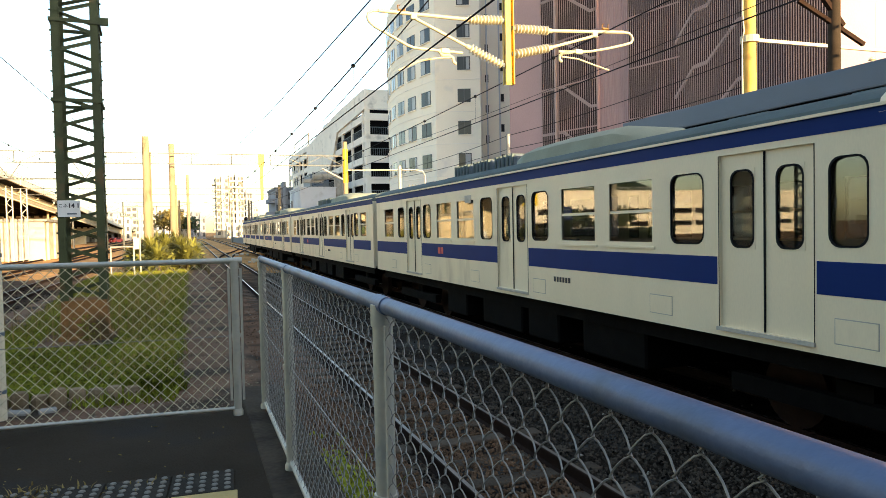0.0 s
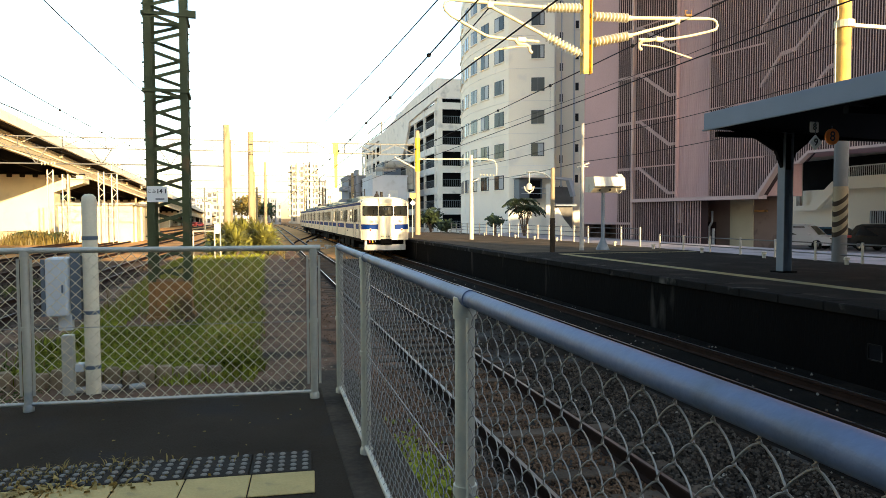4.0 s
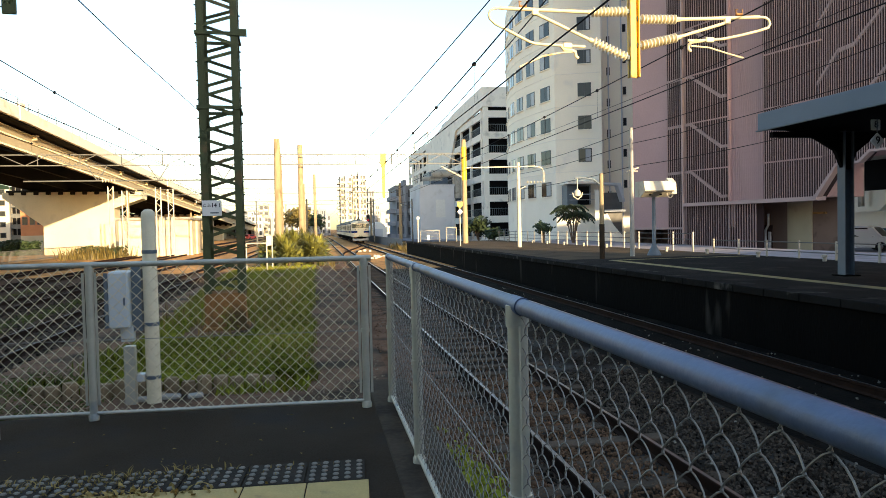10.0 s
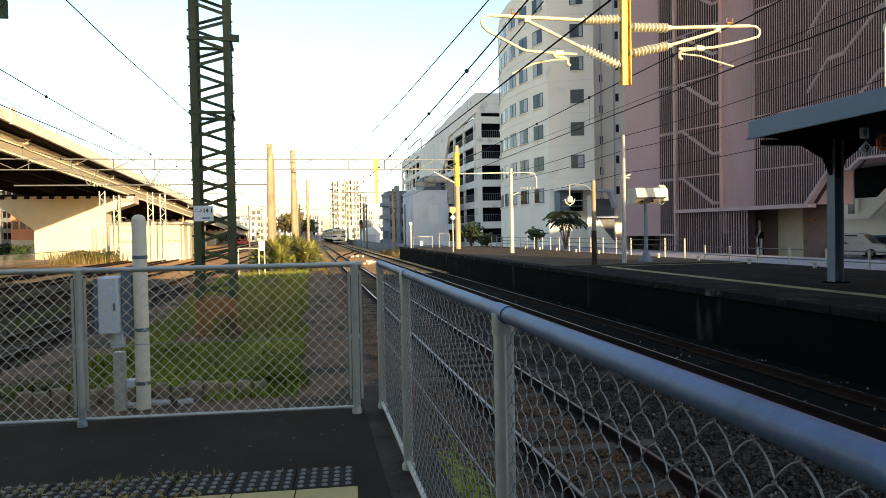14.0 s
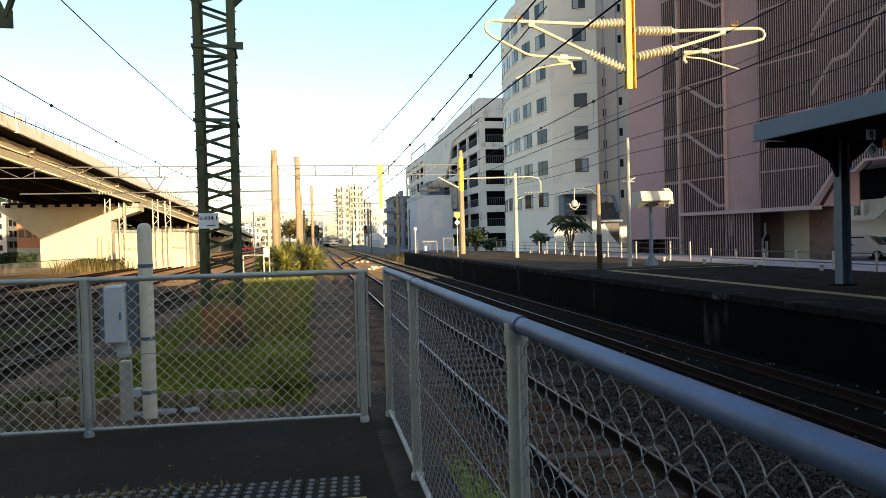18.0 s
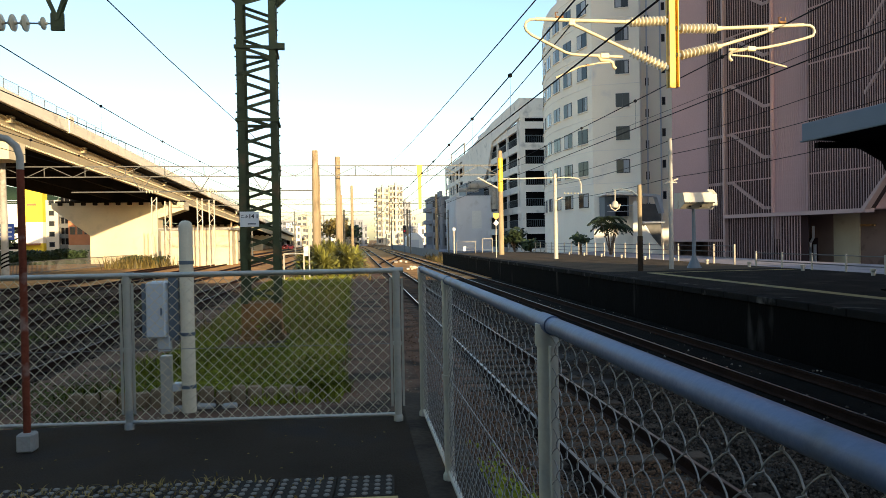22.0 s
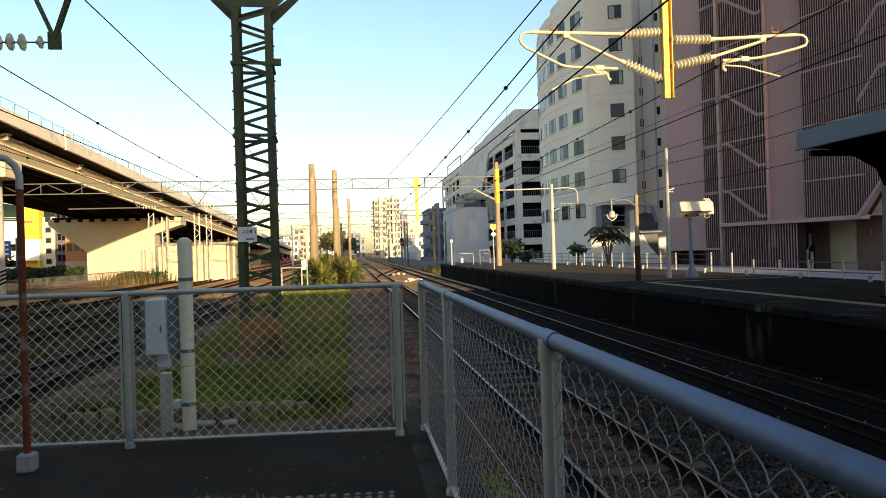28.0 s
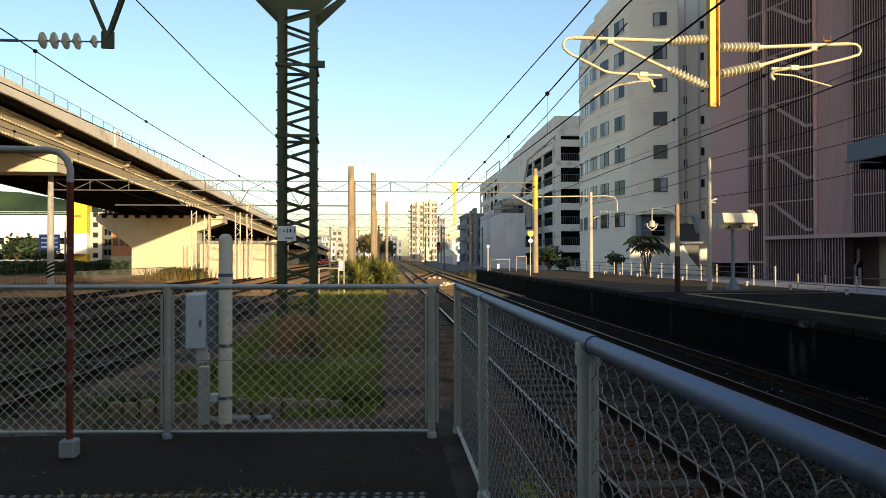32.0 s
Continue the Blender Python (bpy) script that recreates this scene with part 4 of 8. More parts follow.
# wires
def wire(label, pts, r=0.008, n=5):
    t = thing("overhead_wire", label, "overhead wire", (0, 0, 0), 0, "overhead wires")
    part("strand", Shape().path(pts, r, n, False), M_CABLE, t)
    return t


def sag(p, q, drop, n=16):
    p, q = Vector(p), Vector(q)
    return [p + (q - p) * (i / n) - Vector((0, 0, drop * 4 * (i / n) * (1 - i / n))) for i in range(n + 1)]


def line_over(x, zc, zm, low, label, every=0.0):
    """Contact wire, messenger wire and clipped droppers along one track."""
    t = thing("overhead_line", label, "overhead wire", (0, 0, 0), 0, "overhead wires")
    ys = [-30, PORT_Y - 2, PORT2_Y, 96, 142, 190, 240]
    cs, ms = [], []
    for a, b in zip(ys, ys[1:]):
        cs += [(x + bed_x(a), a, zc)]
        ms += sag((x + bed_x(a), a, zm), (x + bed_x(b), b, zm), low, 12)[:-1]
    part("contact_wire", Shape().path(cs + [(x + bed_x(240), 240, zc)], 0.011, 5, False), M_CABLE, t)
    part("messenger_wire", Shape().path(ms, 0.012, 5, False), M_CABLE, t)
    for a, b in zip(ys, ys[1:]):
        if a > 60:
            continue
        n = int((b - 1.6) / every) - int((a - 1.6) / every) if every else 10
        for i in range(1, n + 1):
            y = (int((a - 1.6) / every) + i) * every + 1.6 if every else a + (b - a) * i / 11
            u = (y - a) / (b - a)
            if y < 4 or not 0 < u < 1:
                continue
            z = zm - low * 4 * u * (1 - u)
            dr = part("dropper", Shape().path([(x, y, zc), (x, y, z)], 0.003, 4, False), M_CABLE, t)
            part("clip", Shape().lathe([(0.0, -0.045), (0.04, -0.02), (0.04, 0.02), (0.0, 0.045)], 8, Matrix.Translation((x, y, z))), M_CABLE, dr)
    return t


line_over(NEAR_X, 3.43, 4.27, 0.32, "black contact and messenger wires over the fenced line")
line_over(FAR_X, 3.87, 4.6, 0.1, "black contact and messenger wires over the platform line")
line_over(-6.6, 4.21, 5.3, 0.5, "black contact and messenger wires over the yard", 6.0)
line_over(-10.5, 4.2, 5.0, 0.3, "black contact and messenger wires over the yard")
wire("black feeder wire rising to the far portal", sag((2.86, -20, 4.3), (2.86, 10.0, 4.87), 0.1) + sag((2.86, 10.0, 4.87), (2.86, 53.0, 6.95), 0.12)[1:], 0.011)
wire("black wire slanting to the platform side of the far portal", sag((3.62, 10.3, 4.77), (7.0, 53.0, 7.05), 0.3), 0.011)
wire("high black feeder wire over the yard", [(-5.0, -20, 6.3), (-5.0, 20, 6.35), (-5.0, 53, 6.95), (-5.0, 96, 7.0)], 0.014)
wire("black wire over the platform", sag((10.2, -20, 6.2), (11.4, 53.0, 6.4), 0.8))

# hanging bracket with a disc-insulator pull-off, over the yard
vb = thing("hanging_bracket", "dark V-shaped bracket with a string of white disc insulators", "catenary bracket", (-4.08, 10.5, 0))
part("arm", Shape().beam((0, 0, 4.42), (-0.62, -0.15, 6.0), 0.06, 0.06), M_GREEN, vb)
part("arm", Shape().beam((0, 0, 4.42), (0.62, -0.15, 6.0), 0.06, 0.06), M_GREEN, vb)
part("plate", Shape().cbox(-0.09, 0.09, -0.02, 0.02, 4.27, 4.52, 0.005), M_GREEN, vb)
for x in (-0.2, -0.44, -0.6, -0.76, -0.92):
    prof = [(0.02, -0.05), (0.04, -0.045), (0.045, -0.02), (0.115, 0.0), (0.12, 0.02), (0.03, 0.035), (0.02, 0.07)]
    if x == -0.2:
        prof = [(r * 0.75, z) for r, z in prof]
    part("disc", Shape().lathe(prof, 20, pose(x, 0, 4.37, 0, 90, 0)), M_CERAMIC, vb, "white porcelain disc", True)
part("rod", Shape().path([(-0.05, 0, 4.37), (-1.25, 0, 4.36)], 0.012, 6), M_STEELGREY, vb)
part("turnbuckle", Shape().path([(-1.25, 0, 4.36), (-1.35, 0, 4.36), (-1.5, 0, 4.36)], 0.022, 8), M_STEELGREY, vb)
part("pull_wire", Shape().path([(-1.5, 0, 4.36), (-9.0, 0, 4.3)], 0.009, 5), M_CABLE, vb)


# ---- buildings along the street ----
hotel = thing("hotel_tower", "tall white tiled hotel with a curved side and dark windows", "hotel building", (0, 0, 0))
HZ, HTOP = -1.1, 25.5
OUT = [(26.6, 61.8), (22.6, 63.4), (21.93, 66.53), (21.5, 69.3), (21.3, 72.1), (21.5, 75.0), (22.05, 78.0), (22.75, 80.9), (30.0, 84.0), (40.0, 80.0), (40.0, 66.0), (28.6, 66.0)]
part("wall", Shape().prism(OUT, "z", HZ, HTOP), M_HOTEL, hotel)
part("side_block", Shape().prism([(28.3, 65.9), (31.8, 64.6), (40.0, 70.0), (40, 80), (30, 80)], "z", HZ, 34.0), M_HOTEL, hotel, "taller stair block")
part("roof_block", Shape().prism([(24.0, 66.0), (39, 66), (39, 79), (24, 79)], "z", HTOP, 29.0), M_HOTEL, hotel)


def wall_window(parent, p, q, zc, u, w, h, name="window", bars=True, edge_mat=M_FRAME):
    """A window on the wall line p to q, at the share u along it: recess edge_mat, pane, sill and mullion."""
    p, q = Vector((*p, 0)), Vector((*q, 0))
    d = (q - p).normalized()
    nrm = Vector((d.y, -d.x, 0))
    c = p + (q - p) * u
    if nrm.dot(-c) < 0:
        nrm = -nrm
    m = Matrix(((d.x, nrm.x, 0, c.x), (d.y, nrm.y, 0, c.y), (0, 0, 1, zc), (0, 0, 0, 1)))
    wo = part(name, Shape().box(-w / 2, w / 2, -0.1, 0.02, -h / 2, h / 2, m), edge_mat, parent)
    part("pane", Shape().box(-w / 2 + 0.06, w / 2 - 0.06, 0.0, 0.03, -h / 2 + 0.06, h / 2 - 0.06, m), M_GLASS, wo)
    if bars and w > 1.0:
        k = int(abs(c.x * 7.0 + c.y * 13.0 + zc * 5.0)) % 4
        if k:
            a, b = ((-w / 2 + 0.1, -0.03), (0.03, w / 2 - 0.1), (-w / 2 + 0.1, -w / 2 + 0.4))[k - 1]
            part("curtain", Shape().box(a, b, 0.03, 0.034, -h / 2 + 0.1, h / 2 - 0.1, m), M_CURTAIN, wo)
    if bars:
        part("mullion", Shape().box(-0.025, 0.025, 0.02, 0.05, -h / 2, h / 2, m), edge_mat, wo)
    part("sill", Shape().box(-w / 2 - 0.08, w / 2 + 0.08, 0.0, 0.12, -h / 2 - 0.08, -h / 2, m), M_HOTEL, wo)


STOREY = 3.08
for k in range(7):
    zc = 4.62 + STOREY * k
    if k >= 1:
        wall_window(hotel, OUT[0], OUT[1], zc, 0.36, 1.25, 1.3)
    for a in range(1, 7):
        wall_window(hotel, OUT[a], OUT[a + 1], zc, 0.55, 1.8, 1.4)
    for u, dz in ((0.2, -0.6), (0.62, 0.5)):
        wall_window(hotel, (28.3, 65.9), (31.8, 64.6), zc + dz, u, 0.34, 0.8, bars=False)
    if zc + 1.6 < HTOP:
        part("string_course", Shape().path([(px, py, zc + 1.55) for px, py in OUT[:8]], 0.035, 5), M_PARK, hotel)
for x, y in ((28.9, 65.5), (30.1, 65.1), (31.3, 64.6)):
    part("downpipe", Shape().path([(x, y - 0.12, HZ), (x, y - 0.12, 33.0)], 0.08, 8), M_GREY, hotel)
# outside stair and entrance roof at the foot of the hotel
st = part("stair_wall", Shape().prism([(0, 0), (3.4, 0), (0.5, 3.6), (0.5, 5.4), (0, 5.4)], "y", 0, 0.2), M_HOTEL, hotel, "white wall of the outside stair")
st.matrix_basis = pose(25.3, 60.6, HZ, 0, 0, -20)
part("stair_roof", Shape().box(22.6, 26.0, 60.2, 62.6, 4.9, 5.15), M_HOTEL, hotel)
# Solid fill, its grey chosen for the dimness inside the lobby.
part("stair_opening", Shape().box(22.9, 25.2, 61.3, 62.7, 3.0, 4.85), M_STEELGREY, hotel, "stair lobby opening, its dimness put into a solid fill")
part("lobby_door", Shape().box(23.9, 25.0, 61.2, 61.3, 3.0, 4.7), M_DARK, hotel)
part("lobby_rail", Shape().box(22.8, 25.2, 60.4, 60.45, 3.9, 3.97).box(22.8, 25.2, 60.4, 60.45, 3.4, 3.44), M_GREY, hotel)

part("stair_void", Shape().box(25.9, 28.4, 61.5, 61.9, HZ, 4.1), M_CONC2, hotel, "dim wall behind the outside stair")
part("stair_landing", Shape().box(26.4, 28.5, 60.9, 61.5, 2.3, 2.5), M_GREY, hotel)
for k in range(2):
    part("stair_stringer", Shape().beam((26.2 + 0.5 * k, 61.3, 2.3 - 0.2 * k), (28.0 + 0.4 * k, 61.3, -0.9), 0.1, 0.22), M_GREY, hotel)
part("awning", Shape().prism([(24.9, 5.15), (27.9, 4.9), (28.3, 3.2), (28.1, 3.2), (27.6, 4.7), (24.9, 4.95)], "y", 60.6, 61.4), M_GREY, hotel, "grey sheet awning over the stair")

# mauve louvred car park
pink = thing("louvred_building", "mauve building behind vertical metal louvres", "building", (0, 0, 0))
PA, PB = Vector((22.6, 47.0, 0)), Vector((28.5, 24.1, 0))
PD = (PB - PA).normalized()
PN = Vector((PD.y, -PD.x, 0))
if PN.x > 0:
    PN = -PN
PM = Matrix(((PD.x, PN.x, 0, PA.x), (PD.y, PN.y, 0, PA.y), (0, 0, 1, 0), (0, 0, 0, 1)))
PL = (PB - PA).length
PTOP = 36.0
for a, b, low in ((0, 8.9, 0.85), (8.9, 14.8, 2.4), (14.8, PL, 4.56)):
    part("wall", Shape().box(a, b, -3.5, 0.0, low, PTOP, PM), M_PINK, pink)
# Unseen block added behind the facade to keep sun off the hotel.
part("core", Shape().box(0, PL, -24.0, -3.51, 8.0, PTOP, PM), M_PINK, pink)
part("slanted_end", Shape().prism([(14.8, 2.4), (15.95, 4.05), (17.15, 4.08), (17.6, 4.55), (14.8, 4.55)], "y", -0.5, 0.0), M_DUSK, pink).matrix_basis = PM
part("slanted_edge", Shape().prism([(14.6, 2.3), (14.78, 2.2), (16.02, 3.94), (17.2, 3.97), (17.76, 4.45), (23.6, 4.45), (23.6, 4.57), (17.7, 4.57), (17.12, 4.07), (15.95, 4.05)], "y", 0.0, 0.42), M_SLAT, pink, "pale slanting soffit edge").matrix_basis = PM
part("ground_storey", Shape().box(0.2, 14.1, -2.9, -2.3, -1.1, 2.39, PM), M_DPINK, pink, "recessed mauve ground storey, overhang shade put into its colour")
part("pale_wall_panel", Shape().box(11.0, 12.6, -2.3, -2.2, -1.1, 2.39, PM), M_BEIGE, pink, "stained beige plaster panel")
part("wall_pipe", Shape().path([(9.5, -2.15, -1.0), (9.5, -2.15, 0.6), (9.7, -2.15, 0.9), (9.7, -2.15, 1.6)], 0.07, 8), M_GREY, pink).matrix_basis = PM
part("wall_pipe", Shape().path([(9.8, -2.15, -1.0), (9.8, -2.15, 0.5)], 0.09, 8), M_GREY, pink).matrix_basis = PM
part("wall_lintel", Shape().box(12.7, 13.5, -2.3, -2.15, 1.5, 1.62, PM), M_RUST, pink, "rust-streaked lintel")
part("low_door", Shape().box(9.3, 9.9, -2.3, -2.25, -1.1, 0.9, PM), M_DUSK, pink)
part("soffit_beam", Shape().box(5.2, 14.9, -0.3, 0.4, 2.2, 2.42, PM), M_SLAT, pink)
BAYS = [(3.6, 8.85, -0.95), (11.35, 14.88, 2.4), (14.88, 23.5, 4.56)]


def bay_low(x, low):
    """Lower end of the louvres: the last bay follows the slanting soffit."""
    if low < 4.5 or x > 17.6:
        return low
    if x < 15.95:
        return 2.4 + 1.65 * (x - 14.8) / 1.15
    return 4.06 if x < 17.15 else 4.06 + 0.5 * (x - 17.15) / 0.45



first = None
for a, b, low in BAYS:
    # Backing holds the shade of the gaps between slats in its colour.
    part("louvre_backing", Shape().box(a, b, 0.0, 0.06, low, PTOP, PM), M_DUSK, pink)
    x = a + 0.1
    while x < b:
        s = Shape().box(-0.017, 0.017, 0.2, 0.226, 0.0, PTOP - 0.5)
        if first is None:
            first = part("louvre", s, M_SLAT, pink)
            o = first
        else:
            o = new("louvre", first.data)
            o.parent = pink
        o.matrix_basis = PM @ Matrix.Translation((x, 0, bay_low(x, low) - 0.05))
        x += 0.19 if b < 9 else 0.148 if b < 20 else 0.125
    for k in range(10):
        z = 4.45 + 3.05 * k
        part("louvre_rail", Shape().box(a - 0.1, b + 0.1, 0.1, 0.16, z, z + 0.08, PM), M_PINK, pink) if z > low + 0.2 and b < 20 else None
        if b < 9:
            p, q = a + 2.1, b - 0.15
            part("stair_flight", Shape().prism([(a + 0.1, z - 0.1), (p, z - 0.1), (q - 0.5, z - 1.8), (q, z - 1.8), (q, z - 1.63), (q - 0.42, z - 1.63), (p + 0.06, z + 0.07), (a + 0.1, z + 0.07)], "y", 0.08, 0.19), M_SLAT, pink).matrix_basis = PM
        elif b > 20 and k > 0:
            line_ = [(14.75, z - 2.3), (15.93, z - 0.85), (16.75, z - 0.75), (18.6, z + 1.05), (19.6, z + 1.1)]
            part("stair_flight", Shape().prism(line_ + [(x_, z_ + 0.2) for x_, z_ in reversed(line_)], "y", 0.07, 0.19), M_SLAT, pink).matrix_basis = PM
first = None
for k in range(17):
    x = 9.05 + 0.14 * k
    rb = part("wall_rib", Shape().box(-0.03, 0.03, 0.0, 0.03, 0.0, PTOP - 2.4), M_PINK, pink) if first is None else new("wall_rib", first.data)
    first = first or rb
    rb.parent = pink
    rb.matrix_basis = PM @ Matrix.Translation((x, 0, 2.4))
first = None
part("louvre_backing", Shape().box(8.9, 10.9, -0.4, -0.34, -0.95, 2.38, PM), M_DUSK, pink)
for k in range(11):
    lv = part("low_louvre", Shape().box(-0.019, 0.019, 0.2, 0.25, 0.0, 3.3), M_SLAT, pink) if first is None else new("low_louvre", first.data)
    first = first or lv
    lv.parent = pink
    lv.matrix_basis = PM @ Matrix.Translation((8.95 + 0.19 * k, 0, -0.95))
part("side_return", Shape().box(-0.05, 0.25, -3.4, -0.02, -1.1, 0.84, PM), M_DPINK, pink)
part("wall_ledge", Shape().box(-0.1, 5.1, 0.0, 0.3, 0.72, 0.86, PM), M_SLAT, pink)
part("mullion", Shape().box(5.1, 5.24, 0.0, 0.34, -0.95, PTOP, PM), M_SLAT, pink)
for u in (8.88, 11.3):
    part("bay_edge", Shape().box(u - 0.03, u + 0.03, 0.0, 0.2, 2.4, PTOP, PM), M_PINK, pink)

# open multi-storey car park beyond
park = thing("multi_storey_car_park", "pale concrete multi-storey car park with open dark decks", "car park", (0, 0, 0))
A, B, C = (23.1, 93.5), (23.0, 172.0), (46.0, 93.0)
ptop = lambda y: 20.2 - 4.0 * (y - 93.5) / 78.5
LEV = 2.9
# One solid block takes the colour of the shade inside the decks.
part("inner_dark", Shape().box(A[0] + 0.9, 45, 94.6, 171, -0.5, 17.9), M_DARK, park, "solid fill coloured as shade in the parking decks")
for k in range(7):
    z = -0.5 + LEV * k
    part("floor_band", Shape().box(A[0] - 0.05, A[0] + 0.3, 93.701, 172, z - 0.75, z + 0.2), M_PARK, park)
    part("floor_band", Shape().box(23.051, 46, 93.35, 93.7, z - 0.75, z + 0.2), M_PARK, park)
    if k < 6:
        s = Shape()
        for m_ in range(60):
            s.box(A[0] - 0.015, A[0] + 0.015, 95.2 + m_ * 0.6, 95.26 + m_ * 0.6, z + 0.3, z + 1.2)
        s.box(A[0] - 0.03, A[0] + 0.03, 95, 131, z + 1.18, z + 1.25)
        tagged(part("side_railing", s, M_STEELGREY, park), kind="stuff")
        s = Shape()
        for m_ in range(23):
            s.box(23.7 + m_ * 0.3, 23.73 + m_ * 0.3, 93.4, 93.44, z + 0.3, z + 1.2)
        s.box(23.6, 30.4, 93.38, 93.46, z + 1.18, z + 1.25)
        tagged(part("front_railing", s, M_STEELGREY, park), kind="stuff")
for j in range(12):
    y = 95.0 + j * 6.9
    part("pier", Shape().box(A[0] - 0.12, A[0] + 0.2, y, y + 0.5, -1.1, ptop(y) - 1.5), M_PARK, park)
part("corner_pier", Shape().box(22.96, 23.62, 93.3, 93.95, -1.1, 18.0), M_PARK, park)
part("roof_fascia", Shape().prism([(93.601, 17.6), (93.601, 20.3), (112, 20.0), (143, 18.0), (143, 6.0), (131, 6.5), (116, 13.0), (112, 16.9)], "x", A[0] - 0.3, A[0] + 0.1), M_PARK, park, "sloping white roof parapet")
part("roof_front", Shape().box(22.801, 46, 93.2, 93.6, 17.6, 20.3), M_PARK, park)
part("rear_roof", Shape().box(A[0] - 0.1, 40, 143.2, 172, 17.4, 18.6), M_PARK, park)
for k in range(6):
    part("rear_pier", Shape().box(A[0] - 0.15, A[0] + 0.1, 143.5 + 5.5 * k, 144.2 + 5.5 * k, -1.1, 17.4), M_PARK, park)
part("roof_frame", Shape().path([(A[0] + 0.5, 145, 18.6), (A[0] + 0.5, 145, 21.2), (A[0] + 0.5, 165, 21.2), (A[0] + 0.5, 165, 18.6)], 0.12, 6), M_TRUSS, park)
part("roof_lobby", Shape().box(24.5, 29, 128, 134, 17.8, 21.0), M_GREY, park)

shed = thing("grey_substation", "blue-grey sheet-metal building beside the line", "building", (0, 0, 0))
part("wall", Shape().box(14.9, 20.0, 100, 111, -0.6, 7.2), M_GREY, shed)
part("roof_trim", Shape().box(14.8, 20.1, 99.9, 111.1, 7.2, 7.4), M_GREY, shed)
part("panel", Shape().box(17.2, 18.6, 99.95, 99.99, 2.6, 5.2), M_BOX, shed)
for k in range(8):
    part("sheet_rib", Shape().box(14.85, 14.9, 100.5 + k * 1.25, 100.6 + k * 1.25, -0.6, 7.1), M_GREY, shed)
part("plant_room", Shape().box(17.0, 19.8, 104, 110.5, 7.4, 9.6), M_STEELGREY, shed)
part("duct", Shape().path([(16.8, 100.5, 9.0), (20.2, 100.5, 9.0), (20.6, 100.5, 8.6), (20.6, 100.5, 5.4)], 0.55, 14), M_CONC, shed, "fat grey ventilation duct", True)
part("duct", Shape().path([(15.4, 101, 8.3), (18.4, 101, 8.3)], 0.35, 12), M_CONC, shed, "", True)
part("roof_railing", Shape().path([(16.5, 100.2, 8.6), (19.9, 100.2, 8.6)], 0.06, 6).path([(16.5, 100.2, 7.4), (16.5, 100.2, 8.6)], 0.06, 6).path([(19.9, 100.2, 7.4), (19.9, 100.2, 8.6)], 0.06, 6), M_CONC, shed)

# ---- viaduct ----
via = thing("road_viaduct", "sunlit cream steel-girder road viaduct on concrete piers", "viaduct", (0, 0, 0))
VX = -22.0
Y0, Y1 = -40.0, 430.0


def via_z(y):
    """How far the roadway has come down at this distance: the viaduct is a long ramp."""
    return -0.034 * max(0.0, min(y, 250.0) - 43.0) - 0.02 * max(0.0, y - 250.0)


def ramped(outline, y0=Y0, y1=Y1):
    """An outline of x and z drawn along the ramp."""
    ys = [y0] + [y for y in (43.0, 250.0) if y0 < y < y1] + [y1]
    n = len(outline)
    v = [(x, y, z + via_z(y)) for y in ys for x, z in outline]
    m = (len(ys) - 1) * n
    f = [tuple(range(n))[::-1], tuple(range(m, m + n))]
    f += [(i * n + k, i * n + (k + 1) % n, (i + 1) * n + (k + 1) % n, (i + 1) * n + k) for i in range(len(ys) - 1) for k in range(n)]
    return Shape().add(v, f)


part("deck", ramped([(VX, 10.6), (VX, 10.9), (VX - 17, 11.0), (VX - 17, 10.6)]), M_PARAPET, via)
part("barrier", ramped([(VX + 0.02, 10.62), (VX - 0.25, 10.9), (VX - 0.2, 11.55), (VX - 0.02, 11.55)]), M_PARAPET, via, "pale concrete parapet")
part("girder", ramped([(VX - 1.6, 8.7), (VX - 1.2, 8.7), (VX - 1.2, 8.78), (VX - 1.38, 8.78), (VX - 1.38, 9.58), (VX - 1.3, 9.6), (VX - 1.3, 9.7), (VX - 1.38, 9.72), (VX - 1.38, 10.2), (VX - 1.2, 10.2), (VX - 1.2, 10.3), (VX - 1.6, 10.3)]), M_VIA, via)
for gx in (5.0, 9.5, 14.0):
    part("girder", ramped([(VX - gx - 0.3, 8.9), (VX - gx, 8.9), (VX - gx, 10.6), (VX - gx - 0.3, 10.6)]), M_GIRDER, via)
part("cross_beam", Shape().box(VX - 16.5, VX - 0.9, 50.2, 52.6, 7.1, 8.4), M_VIAC, via, "concrete crosshead under the girders")
part("crosshead_column", Shape().box(VX - 16.0, VX - 13.0, 50.3, 52.5, GROUND_Z - 0.1, 7.1), M_VIAC, via)
# Strip and sheet coloured as the shade below parapet and deck.
part("recess", ramped([(VX - 1.9, 10.3), (VX - 1.7, 10.3), (VX - 1.7, 10.6), (VX - 1.9, 10.6)]), M_GIRDER, via, "recess under the parapet, its shade put into the colour")
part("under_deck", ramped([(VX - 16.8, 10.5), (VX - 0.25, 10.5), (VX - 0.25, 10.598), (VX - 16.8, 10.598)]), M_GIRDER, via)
for k in range(28):
    y = Y0 + k * 13.0
    z = via_z(y)
    part("stiffener", Shape().box(VX - 1.38, VX - 1.05, y, y + 0.25, 9.95 + z, 10.4 + z).box(VX - 1.3, VX - 0.95, y - 0.15, y + 0.4, 10.28 + z, 10.4 + z), M_VIA, via)
for y in (58.0, 111.0, 164.0):
    part("pilaster", Shape().box(VX - 0.2, VX + 0.08, y, y + 0.9, 10.55 + via_z(y), 11.9 + via_z(y)), M_PARAPET, via, "pale joint block on the parapet")
s = Shape()
